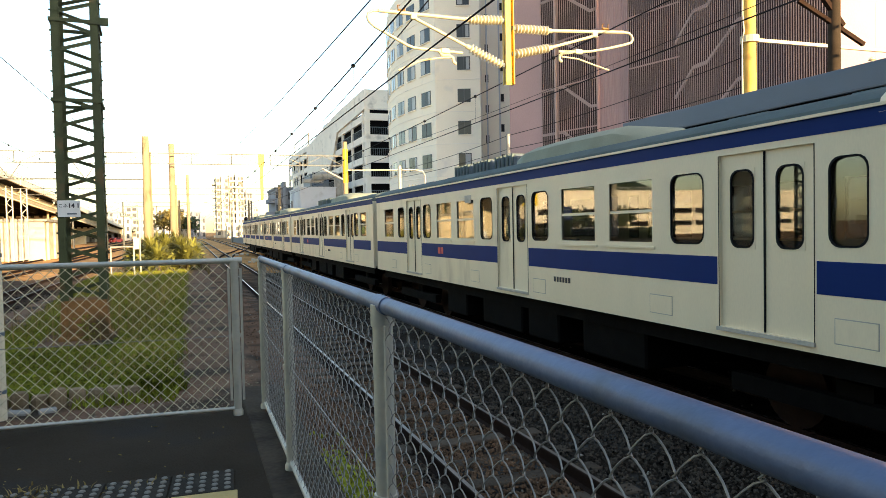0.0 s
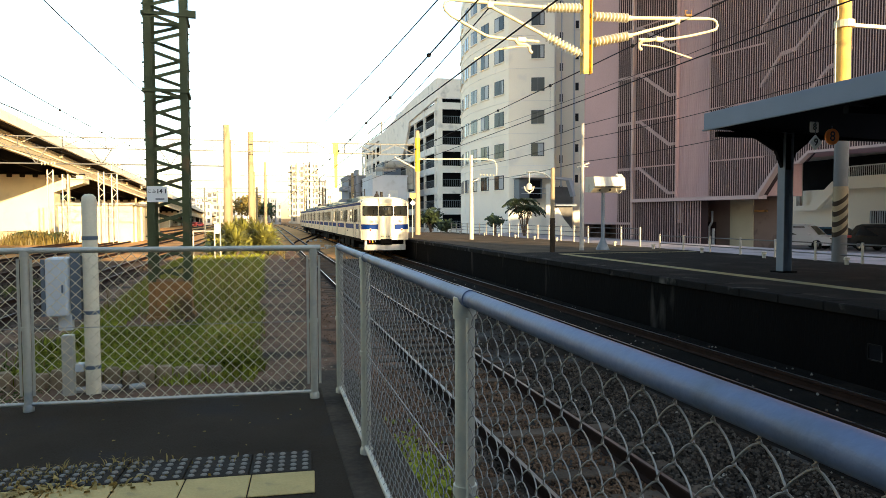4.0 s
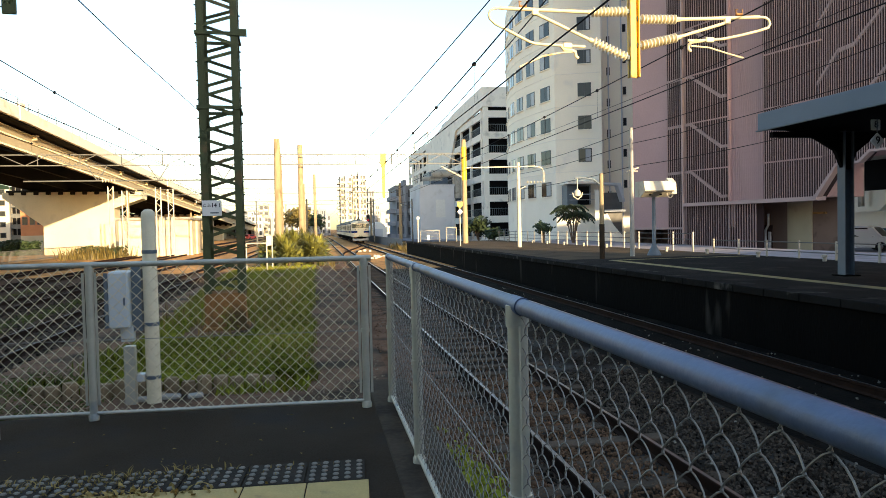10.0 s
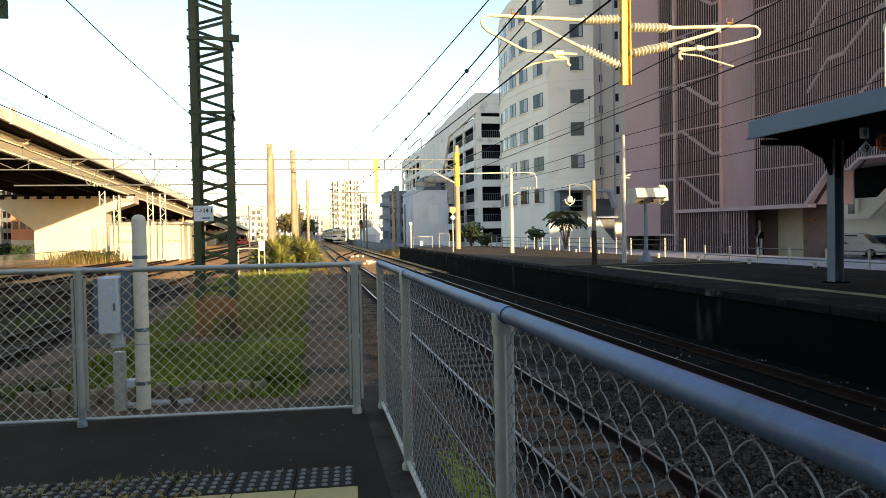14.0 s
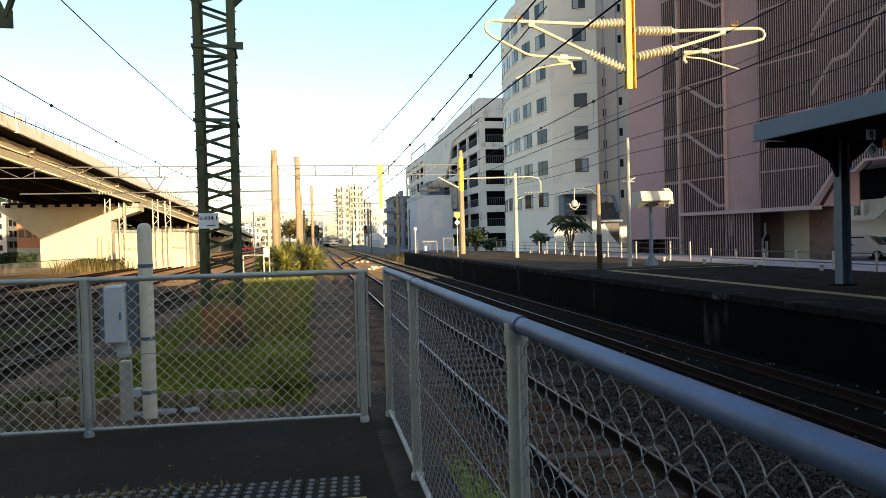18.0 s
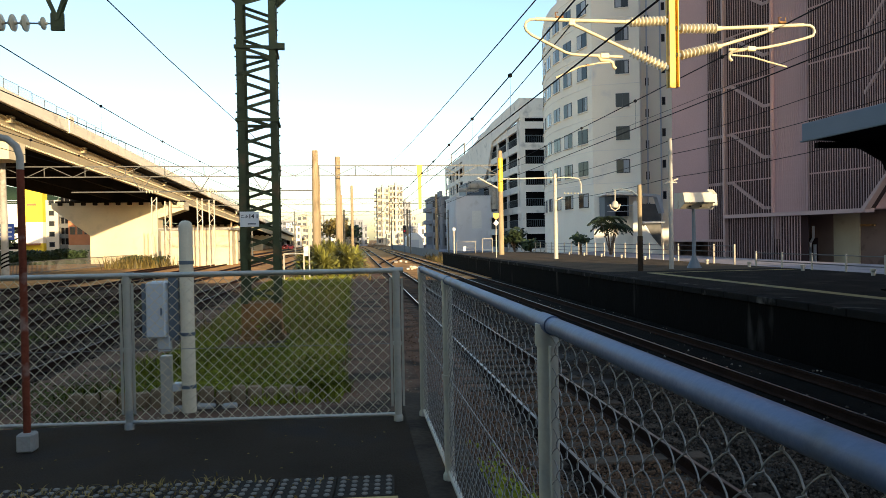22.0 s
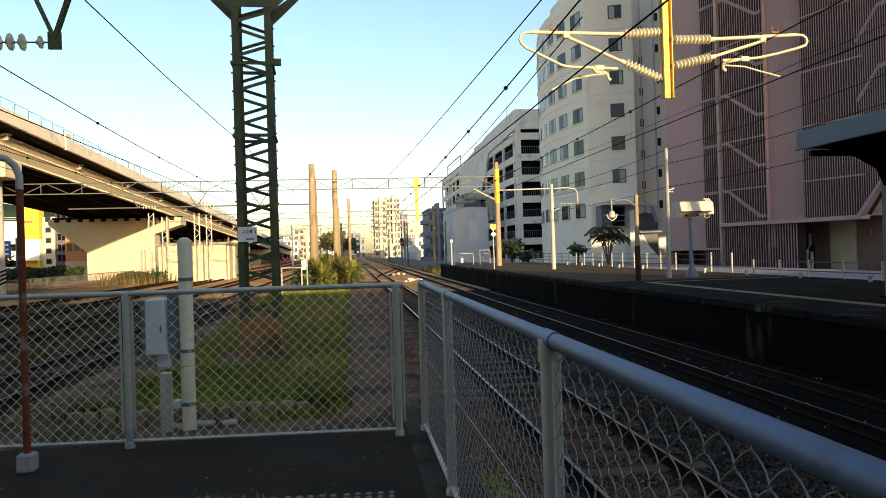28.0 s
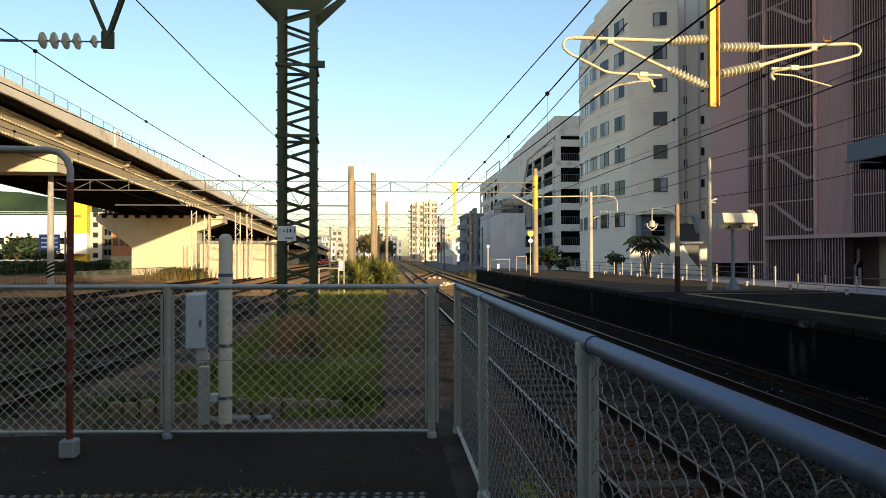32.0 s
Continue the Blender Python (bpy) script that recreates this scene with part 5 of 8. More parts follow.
for k in range(700):
    y = Y0 + 40 + k * 0.33
    z = via_z(y)
    s.box(VX - 1.3, VX - 1.24, y, y + 0.12, 9.58 + z, 9.7 + z)
    s.box(VX - 1.24, VX - 1.14, y, y + 0.12, 8.68 + z, 8.82 + z)
tagged(part("rivet", s, M_VIAC, via), kind="stuff")
for yp in (97.0, 150.0, 203.0, 44.0 - 53.0):
    t_ = 8.62 + via_z(yp + 1.5)
    part("pier", Shape().prism([(VX - 0.5, t_), (VX - 0.5, t_ - 1.0), (VX - 4.0, t_ - 2.2), (VX - 4.0, GROUND_Z - 0.1), (VX - 12.5, GROUND_Z - 0.1), (VX - 12.5, min(2.4, t_ - 2.6)), (VX - 17.2, t_ - 0.7), (VX - 17.2, t_)], "y", yp, yp + 3.0), M_VIAC, via, "flared concrete pier")
    for k in range(11):
        x = VX - 1.6 - 1.45 * k
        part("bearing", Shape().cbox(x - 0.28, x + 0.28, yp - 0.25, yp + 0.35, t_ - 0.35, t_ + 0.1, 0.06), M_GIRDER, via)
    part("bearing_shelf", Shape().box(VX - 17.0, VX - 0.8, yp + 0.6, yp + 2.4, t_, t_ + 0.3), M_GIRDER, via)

hut = thing("relay_building", "low cream flat-roofed railway building", "building", (0, 0, 0))
part("wall", Shape().box(-20.5, -13.5, 78, 92, GROUND_Z - 0.06, 2.6), M_VIAC, hut)
part("roof", Shape().box(-20.8, -13.2, 77.7, 92.3, 2.6, 2.85), M_CONC, hut)
for k in range(4):
    part("buttress", Shape().box(-13.55, -13.3, 79 + 3.6 * k, 79.5 + 3.6 * k, GROUND_Z - 0.06, 2.5), M_VIAC, hut)

# unseen building added behind the camera, its blocks sized to shade the platforms
back = thing("station_building", "unseen station building behind the platforms, added to shade them", "building", (0, 0, 0))
part("wall", Shape().box(9.4, 90, -22, -12, GROUND_Z - 0.06, 6.6), M_CONC, back)
# Raised box added only to keep sun off the striped pole.
part("stair_tower", Shape().box(24.2, 26.6, -22.5, -11.9, GROUND_Z - 0.06, 8.6), M_CONC, back)
part("taller_wing", Shape().box(5.001, 9.3, -22, -12, GROUND_Z - 0.06, 10.0), M_CONC, back)
part("tallest_wing", Shape().box(-70, 5.0, -22, -12, GROUND_Z - 0.06, 12.6), M_CONC, back)

# unseen block added for shade, then the grey office block past the louvred building
shade_block = thing("office_block", "unseen low block behind the street, added to shade it", "building", (0, 0, 0))
part("wall", Shape().box(35.0, 60, -8, 8.0, -1.1, 10), M_GREY, shade_block)
part("roof_edge", Shape().box(34.8, 60.2, -8.2, 8.2, 10, 10.4), M_CONC, shade_block)
off = thing("office_block", "pale grey-green office block", "building", (0, 0, 0))
part("wall", Shape().box(58.0, 85, 30, 66.0, -1.1, 32), M_GREY, off)

# ---- distance ----
def block(x0, x1, y0, y1, h, mat, label, floors, cols, balcony=True, wmat=M_FARWIN):
    t = thing("distant_building", label, "building", (0, 0, 0), 0, "buildings in the distance")
    part("wall", Shape().box(x0, x1, y0, y1, GROUND_Z - 0.06, h), mat, t)
    fh = (h + 1.0) / floors
    cw = (x1 - x0) / cols
    win = slab = None
    for i in range(floors):
        z = -1.0 + i * fh
        for j in range(cols):
            if win is None:
                win = part("window", Shape().box(cw * 0.15, cw * 0.8, -0.06, 0.05, fh * 0.22, fh * 0.82), wmat, t)
                win.location = (x0 + j * cw, y0, z)
            else:
                again(win, (x0 + j * cw + rnd.uniform(-0.08, 0.08) * cw, y0, z), t)
        if balcony:
            for j in range(cols):
                if rnd.random() < 0.25:
                    continue
                if slab is None:
                    slab = part("balcony", Shape().box(0, cw * 0.9, -1.1, 0.0, -0.1, fh * 0.3), mat, t)
                    slab.location = (x0 + j * cw, y0, z)
                else:
                    again(slab, (x0 + j * cw, y0, z), t)
    if balcony:
        first = None
        for i in range(floors):
            if first is None:
                first = part("side_balcony", Shape().box(-1.3, 0.0, 1.0, 8.0, -0.1, fh * 0.3), mat, t)
                first.location = (x0, y0, -1.0 + i * fh)
            else:
                again(first, (x0, y0, -1.0 + i * fh), t)
    part("stair_tower", Shape().box(x0 + (x1 - x0) * 0.4, x0 + (x1 - x0) * 0.58, y0 - 1.4, y0 + 3, GROUND_Z - 0.06, h + 1.6), mat, t)
    part("roof_edge", Shape().box(x0 - 0.2, x1 + 0.2, y0 - 0.2, y1 + 0.2, h, h + 0.5), mat, t)
    return t


block(10.5, 15.4, 300, 320, 23.3, M_FARW, "tall sunlit cream apartment block with balconies", 9, 3)
block(15.9, 21.8, 304, 322, 24.5, M_FARW, "tall pale apartment block with balconies", 10, 4)
block(22.2, 27.2, 330, 345, 18.5, M_FARG, "grey apartment block with white balconies", 7, 4)
block(27.5, 32.5, 360, 375, 13, M_FARW, "low cream apartment block far off", 5, 4)
block(17.7, 21.4, 155, 170, 10.2, M_FARG, "grey apartment block behind the line", 4, 3)
block(-1.5, 5.5, 400, 415, 12, M_FARG, "hazy low block at the end of the line", 5, 6, False)
block(-44, -14, 420, 440, 13, M_FARG, "long low distant block", 5, 12, False)
block(-70, -50, 380, 400, 12, M_FARW, "low cream building far off", 4, 8, False)
block(-26, -14, 330, 345, 13, M_FARW, "cream block far behind the yard", 5, 5)
block(-8, -2.5, 350, 362, 12, M_FARW, "cream house block beyond the poles", 4, 3)
r_ = random.Random(77)
for k in range(16):
    x = -34 + 5.2 * k + r_.uniform(-1, 1)
    if 3.0 < x < 11.0:
        continue
    y = r_.uniform(240, 292)
    w, h = r_.uniform(3.0, 5.0), r_.uniform(3.0, 7.5)
    block(x, x + w, y, y + 8, h, (M_FARW, M_FARG, M_HOTEL)[k % 3], ("small cream house far along the line", "small grey house far along the line", "small white house far along the line")[k % 3], 2 if h < 5.5 else 3, 3, False)


# ---- the island platform's things ----
canopy = thing("platform_canopy", "blue-grey steel platform canopy with a deep fascia", "platform canopy", (0, 0, 0))
part("fascia", Shape().cbox(10.0, 10.06, -45, 14.45, 3.28, 3.66, 0.01), M_CANOPY, canopy, "blue-grey fascia board")
part("drip_edge", Shape().box(9.97, 10.05, -45, 14.48, 3.25, 3.28), M_STEELGREY, canopy)
part("end_fascia", Shape().prism([(10.06, 3.3), (10.06, 3.66), (16.6, 3.6), (16.6, 3.1), (13.0, 3.18)], "y", 14.39, 14.45), M_CANOPY, canopy)
part("roof", Shape().prism([(10.07, 3.56), (10.07, 3.64), (13.4, 3.55), (16.6, 3.58), (16.6, 3.5), (13.4, 3.47)], "y", -45, 14.38), M_CANOPY, canopy)
# Under-roof shade is put into the near-black of soffit, street fascia, brackets, purlins.
part("soffit", Shape().prism([(10.07, 3.3), (10.07, 3.34), (13.4, 3.2), (16.5, 3.1), (16.5, 3.06), (13.4, 3.16)], "y", -45, 14.38), M_UNDER, canopy, "soffit boards, under-roof shade put into their colour")
part("street_fascia", Shape().box(16.55, 16.62, -45, 14.45, 2.9, 3.62), M_UNDER, canopy, "street-side fascia, under-roof shade put into its colour")
for k in range(16):
    y = 14.1 - 3.7 * k
    s = Shape().prism([(11.88, y - 0.12), (11.9, y - 0.12), (11.9, y - 0.01), (12.1, y - 0.01), (12.1, y - 0.12), (12.12, y - 0.12), (12.12, y + 0.12), (12.1, y + 0.12), (12.1, y + 0.01), (11.9, y + 0.01), (11.9, y + 0.12), (11.88, y + 0.12)], "z", FAR_Z, 3.25)
    col = part("column", s, M_STEELGREY, canopy, "grey H-section column")
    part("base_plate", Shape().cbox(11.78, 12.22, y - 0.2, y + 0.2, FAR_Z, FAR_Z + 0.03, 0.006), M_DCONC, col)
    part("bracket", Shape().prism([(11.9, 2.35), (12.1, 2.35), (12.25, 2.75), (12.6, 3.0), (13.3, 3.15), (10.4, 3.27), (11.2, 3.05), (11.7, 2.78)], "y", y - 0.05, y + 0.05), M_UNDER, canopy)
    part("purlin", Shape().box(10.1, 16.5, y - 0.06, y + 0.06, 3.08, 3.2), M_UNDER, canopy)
part("tube_lamp", Shape().cbox(12.6, 12.75, 3.0, 4.3, 2.95, 3.05, 0.02), M_WHITE, canopy)
part("tube_lamp", Shape().cbox(12.6, 12.75, 8.6, 9.9, 2.95, 3.05, 0.02), M_WHITE, canopy)


def number_sign(loc, text, diamond, mat=M_WHITE, ink=M_BLACK, size=0.30, label="", disc=False):
    t = thing("platform_number_sign", label, "sign", loc)
    h = size / 2
    pl_ = part("plate", Shape().lathe([(0, -0.02), (h, -0.02), (h, 0.02), (0, 0.02)], 28, pose(0, 0, 0, 90, 0, 0)) if disc else Shape().cbox(-h, h, -0.02, 0.02, -h, h, 0.02), mat, t)
    if diamond:
        pl_.rotation_euler = (0, radians(45), 0)
    writing(text, size * 0.85, ink, pose(0, -0.022, 0, 90, 0, 0), t, "lettering", 0.004)
    part("hanger", Shape().path([(0, 0, h if not diamond else h * 1.4), (0, 0, 3.16 - loc[2])], 0.012, 6), M_STEELGREY, t)
    return t


number_sign((10.88, 12.0, 3.06), "8", False, M_WHITE, M_BLACK, 0.22, "small white platform number sign reading 8")
number_sign((10.87, 11.95, 2.74), "9", True, M_WHITE, M_BLACK, 0.24, "small white diamond platform number sign reading 9")
number_sign((11.7, 12.4, 2.93), "8", False, M_ORANGE, M_BLACK, 0.34, "round orange platform number sign reading 8", True)

# tall poles standing through the canopy line
def tall_pole(loc, h, r, label, stripes):
    t = thing("concrete_pole", label, "pole", loc)
    # Striped pole: shade is put into the dark shaft, sunlight into the ochre top.
    part("shaft", Shape().lathe([(r, 0), (r * 0.85, h)], 18), M_CONC2 if stripes else M_TARPOLE, t, "", True)
    if stripes:
        part("painted_top", Shape().lathe([(r * 0.93 + 0.004, 4.0), (r * 0.85 + 0.004, h)], 18), M_OCHRE, t, "upper length in ochre, low sunlight put into the colour", True)
        part("warning_band", Shape().lathe([(r + 0.002, 0.8), (r + 0.002, 2.2)], 18), M_POLE, t, "dull tan band under dark stripes", True)
        s = Shape()
        for k in range(4):
            z = 0.9 + 0.3 * k
            v = []
            for i in range(19):
                a = 2 * math.pi * i / 18
                x, y = (r + 0.004) * math.cos(a), (r + 0.004) * math.sin(a)
                e = 0.18 * math.cos(a)
                v += [(x, y, z + e), (x, y, z + e + 0.14)]
            s.add(v, [(2 * i, 2 * i + 2, 2 * i + 3, 2 * i + 1) for i in range(18)])
        part("warning_stripes", s, M_TARPOLE, t, "dark brown slanting warning stripes")
    return t


p1 = tall_pole((16.2, 16.8, FAR_Z), 9.0, 0.2, "thick concrete pole with slanting warning stripes", True)
part("arm", Shape().beam((0.2, 0, 6.85), (6.0, 0, 6.9), 0.09, 0.1), M_ARM, p1, "cream steel arm")
part("collar", Shape().lathe([(0.27, 6.75), (0.27, 6.95)], 16), M_ARM, p1)
part("conduit", Shape().path([(-0.27, 0, 4.0), (-0.3, 0, 6.7), (-0.22, 0, 7.1), (-0.27, 0, 7.6), (-0.26, 0, 9.0)], 0.025, 6), M_ARM, p1)
part("disc_string", Shape().lathe([(0.03, 0), (0.12, 0.03), (0.04, 0.1), (0.12, 0.14), (0.04, 0.22), (0.12, 0.26), (0.02, 0.36)], 14, Matrix.Translation((5.1, 0, 6.3))), M_CERAMIC, p1, "", True)
p2 = tall_pole((15.97, 13.65, FAR_Z), 9.0, 0.17, "dark weathered pole rising through the canopy", False)
part("raking_strut", Shape().beam((-0.9, 0, 7.6), (0.3, 0, 6.4), 0.12, 0.12), M_RAIL, p2)
part("cross_arm", Shape().beam((-1.0, 0.2, 7.0), (0.8, -0.2, 5.9), 0.1, 0.1), M_RAIL, p2)

# lamp box on a post
lb = thing("platform_lamp_box", "cream lamp box tilted on a grey post", "lamp", (13.35, 26.0, FAR_Z))
part("post", Shape().lathe([(0.28, 0), (0.26, 0.06), (0.12, 0.35), (0.075, 0.5), (0.07, 2.35)], 16), M_STEELGREY, lb, "", True)
bx = part("housing", Shape().prism([(-0.36, 2.96), (0.4, 2.98), (0.42, 2.36), (-0.05, 2.33), (-0.5, 2.56)], "x", -0.6, 0.6), M_CREAMPOST, lb, "cream sheet-metal housing")
for x in (-0.3, 0.15):
    part("lens_hole", Shape().lathe([(0.05, 0.0), (0.05, 0.03), (0.0, 0.03)], 12, pose(x, -0.3, 2.44, 150, 0, 0)), M_RUBBER, bx)
part("lid_edge", Shape().box(-0.62, 0.62, -0.53, -0.49, 2.53, 2.58), M_BRONZE, bx)
part("side_cap", Shape().prism([(-0.3, 2.45), (0.4, 2.35), (0.45, 2.85), (0.05, 3.1), (-0.25, 2.9)], "x", 0.6, 0.85), M_CREAMPOST, bx)
part("cable_loop", Shape().path([(0.55 + 0.12 * math.cos(a), -0.3, 2.42 + 0.12 * math.sin(a)) for a in [0.5 * i for i in range(13)]], 0.02, 6), M_CREAMPOST, bx, "", True)

g1 = pole("steel_pole", "slim grey cable pole with a pale top", (12.27, 25.7, FAR_Z), 0.09, 5.06, M_CONC, 0.8)
part("bracket", Shape().path([(-0.25, 0, 3.3), (0.3, 0, 3.5)], 0.03, 6), M_CREAMPOST, g1)
part("bracket", Shape().path([(-0.2, 0, 3.4), (0.25, 0, 3.35)], 0.03, 6), M_CREAMPOST, g1)
g2 = pole("signal_lamp_pole", "grey pole with a curved arm and a hanging lamp", (10.55, 24.65, FAR_Z), 0.092, 3.2, M_POLE, 0.8)
part("sleeve", Shape().lathe([(0.098, 0.0), (0.098, 1.3)], 14), M_TARPOLE, g2, "dark painted lower sleeve")
part("arm", Shape().path([(0, 0, 2.75), (-0.3, 0, 2.98), (-0.7, 0, 3.05), (-1.05, 0, 3.03)], 0.03, 8), M_STEELGREY, g2, "", True)
part("lamp_hanger", Shape().path([(-0.95, 0, 3.03), (-0.95, 0, 2.6)], 0.02, 6), M_CREAMPOST, g2)
part("lamp", Shape().lathe([(0.02, 0.28), (0.1, 0.22), (0.13, 0.1), (0.11, 0.02), (0.05, 0.0)], 14, Matrix.Translation((-0.95, 0, 2.35))), M_CREAMPOST, g2, "hanging lamp", True)
part("lamp_guard", Shape().path([(-1.15, 0, 2.5), (-1.1, 0, 2.35), (-0.95, 0, 2.25), (-0.8, 0, 2.35), (-0.75, 0, 2.5)], 0.025, 6), M_CREAMPOST, g2)
wp_ = pole("white_pole", "slim white pole with a small curved lamp arm", (12.05, 40.5, FAR_Z), 0.13, 5.1, M_CREAMPOST, 0.7)
part("lamp_arm", Shape().path([(0, 0, 3.2), (0.1, 0, 3.5), (0.45, 0, 3.68)], 0.03, 6), M_CREAMPOST, wp_)
lp = thing("catenary_loop_arm", "pale tube arm with a looped end and small insulators", "catenary support", (11.4, 53.0, 0))
part("tube", Shape().path([(0.1, -0.2, 5.75), (5.6, -0.2, 5.85), (6.2, -0.2, 5.75), (6.4, -0.2, 5.4), (6.4, -0.2, 4.6)], 0.05, 8), M_CREAMPOST, lp, "", True)
for k in range(5):
    part("insulator", Shape().lathe([(0.03, 0), (0.11, 0.05), (0.03, 0.12)], 10, pose(5.0 + 0.27 * k, -0.2, 4.6, 0, 90, 0)), M_CERAMIC, lp)
part("stay", Shape().path([(0.1, 0, 4.9), (-1.8, 0, 5.9)], 0.06, 8), M_CREAMPOST, lp)
part("yellow_band", Shape().lathe([(0.205, 4.8), (0.205, 7.4)], 18), M_YELLOW, lp, "yellow painted length of the pole")

sg_ = thing("marker_sign", "yellow and white diamond marker sign on a slim post", "sign", (9.48, 45.7, FAR_Z))
part("post", Shape().path([(0, 0, 0), (0, 0, 2.9)], 0.035, 8), M_CREAMPOST, sg_)
part("yellow_plate", Shape().prism([(-0.19, 2.98), (0.19, 2.98), (0.19, 2.7), (0.0, 2.52), (-0.19, 2.7)], "y", -0.08, -0.05), M_YELLOW, sg_)
part("white_plate", Shape().prism([(0, 2.51), (0.19, 2.31), (0, 2.11), (-0.19, 2.31)], "y", -0.08, -0.05), M_WHITE, sg_)

# railing between the platform and the street
rail_t = thing("street_railing", "white posts with thin grey rails along the street", "railing", (16.1, 0, 0))
for y0, n, h, zs in ((27.8, 26, 0.78, (0.2, 0.45, 0.7)), (9.0, 11, 0.5, (0.12, 0.44))):
    first = None
    for k in range(n):
        y = y0 + 1.72 * k
        if first is None:
            first = part("post", Shape().cbox(-0.03, 0.03, -0.03, 0.03, FAR_Z, h, 0.008), M_RAILING, rail_t)
            first.location = (0, y, 0)
        else:
            again(first, (0, y, 0), rail_t)
    for z in zs:
        part("rail", Shape().path([(0, y0, z), (0, y0 + 1.72 * (n - 1), z)], 0.018, 6), M_CONC2, rail_t)
low_t = thing("low_bollards", "short pale lamp stubs along the platform edge", "bollard", (15.5, 0, 0), 0, "", "")
first = None
for k in range(18):
    y = 12.5 + 3.3 * k
    if first is None:
        first = part("stub", Shape().lathe([(0.055, FAR_Z), (0.055, 0.02), (0.085, 0.04), (0.08, 0.1), (0.04, 0.12)], 10), M_RAILING, low_t)
        first.location = (0, y, 0)
    else:
        again(first, (0, y, 0), low_t)
gate = thing("platform_end_gate", "white framed gate and board at the far platform end", "gate", (0, 60, FAR_Z))
for x0, x1, h in ((8.9, 10.6, 1.0), (11.2, 12.1, 1.25)):
    fr = part("frame", Shape().beam((x0, 0, 0), (x0, 0, h), 0.04, 0.04).beam((x1, 0, 0), (x1, 0, h), 0.04, 0.04).beam((x0, 0, h), (x1, 0, h), 0.04, 0.04), M_RAILING, gate)
    for k in range(1, 4):
        part("gate_bar", Shape().beam((x0, 0, h * k / 4), (x1, 0, h * k / 4), 0.015, 0.015), M_CONC, fr)
part("end_post", Shape().path([(8.7, 0, -1), (8.7, 0, 2.0)], 0.06, 8), M_CREAMPOST, gate)
part("post_lamp", Shape().cbox(8.58, 8.82, -0.1, 0.1, 2.0, 2.25, 0.02), M_WHITE, gate)
part("board", Shape().box(9.5, 9.7, -0.04, 0.0, 0.2, 0.6), M_WHITE, gate)


# ---- parked cars ----
def car(name, label, loc, rz, paint, length=4.6, height=1.62, width=1.8, van=False):
    t = thing(name, label, "car", loc, rz, "cars parked in the street")
    L, H = length / 2, height
    prof = [(-L, 0.45), (-L - 0.03, 0.75), (-L + 0.05, 1.0), (-L + (0.25 if van else 0.55), H - 0.12), (-L + (0.5 if van else 0.95), H), (L * 0.2, H), (L * 0.35 + (0.3 if van else 0), H - 0.08),
            (L * 0.62 + (0.2 if van else 0), 1.02), (L - 0.15, 0.9), (L, 0.72), (L + 0.02, 0.4), (L - 0.1, 0.28), (-L + 0.1, 0.28)]
    v = []
    n = len(prof)
    for s_ in (-1, 1):
        for x, z in prof:
            tuck = 0.16 * max(0.0, (z - 1.0) / (H - 1.0)) + (0.05 if abs(x) > L - 0.2 else 0)
            v.append((x, s_ * (width / 2 - tuck), z))
    f = [tuple(range(n)), tuple(range(n, 2 * n))[::-1]] + [(k, (k + 1) % n, n + (k + 1) % n, n + k) for k in range(n)]
    part("body", Shape().add(v, f), paint, t, "", True)
    for s_ in (-1, 1):
        y0 = s_ * (width / 2 - 0.045)
        y1 = s_ * (width / 2 - 0.14)
        for a, b, c, d_ in ((-L + 0.62, -0.35, -0.35, -L + 0.95), (-0.28, L * 0.3, L * 0.22, -0.28), ):
            w = Shape().add([(a, y0, 1.03), (b + (0.28 if b > 0 else 0), y0, 1.03), (c, y1, H - 0.13), (d_, y1, H - 0.13)], [(0, 1, 2, 3)])
            w.v = [(x, y + s_ * 0.012, z) for x, y, z in w.v]
            part("side_window", w, M_GLASS, t)
        for x in (-L * 0.6, L * 0.6):
            wh = part("wheel", Shape().lathe([(0.2, -0.1), (0.33, -0.1), (0.34, 0.06), (0.3, 0.1), (0.2, 0.1)], 20, pose(x, s_ * (width / 2 - 0.08), 0.34, -90 * s_, 0, 0)), M_TYRE, t, "", True)
            part("rim", Shape().lathe([(0.2, 0.0), (0.19, 0.112), (0.06, 0.10), (0, 0.1)], 12, pose(x, s_ * (width / 2 - 0.08), 0.34, -90 * s_, 0, 0)), M_CHROME, wh, "", True)
        part("mirror", Shape().cbox(L * 0.38, L * 0.38 + 0.14, min(s_ * (width / 2), s_ * (width / 2 + 0.16)), max(s_ * (width / 2), s_ * (width / 2 + 0.16)), 1.0, 1.14, 0.03), paint, t)
        part("tail_light", Shape().cbox(-L - 0.03, -L + 0.3, min(s_ * (width / 2 - 0.32), s_ * (width / 2 - 0.05)), max(s_ * (width / 2 - 0.32), s_ * (width / 2 - 0.05)), 0.85, 1.03, 0.02), M_RED, t)
        part("headlamp", Shape().cbox(L - 0.35, L - 0.02, min(s_ * (width / 2 - 0.4), s_ * (width / 2 - 0.06)), max(s_ * (width / 2 - 0.4), s_ * (width / 2 - 0.06)), 0.7, 0.84, 0.03), M_LENS, t)
    part("rear_window", Shape().add([(-L + 0.02, -0.62, 1.04), (-L + 0.02, 0.62, 1.04), (-L + 0.5 - (0.3 if van else 0), 0.55, H - 0.14), (-L + 0.5 - (0.3 if van else 0), -0.55, H - 0.14)], [(0, 1, 2, 3)]), M_GLASS, t)
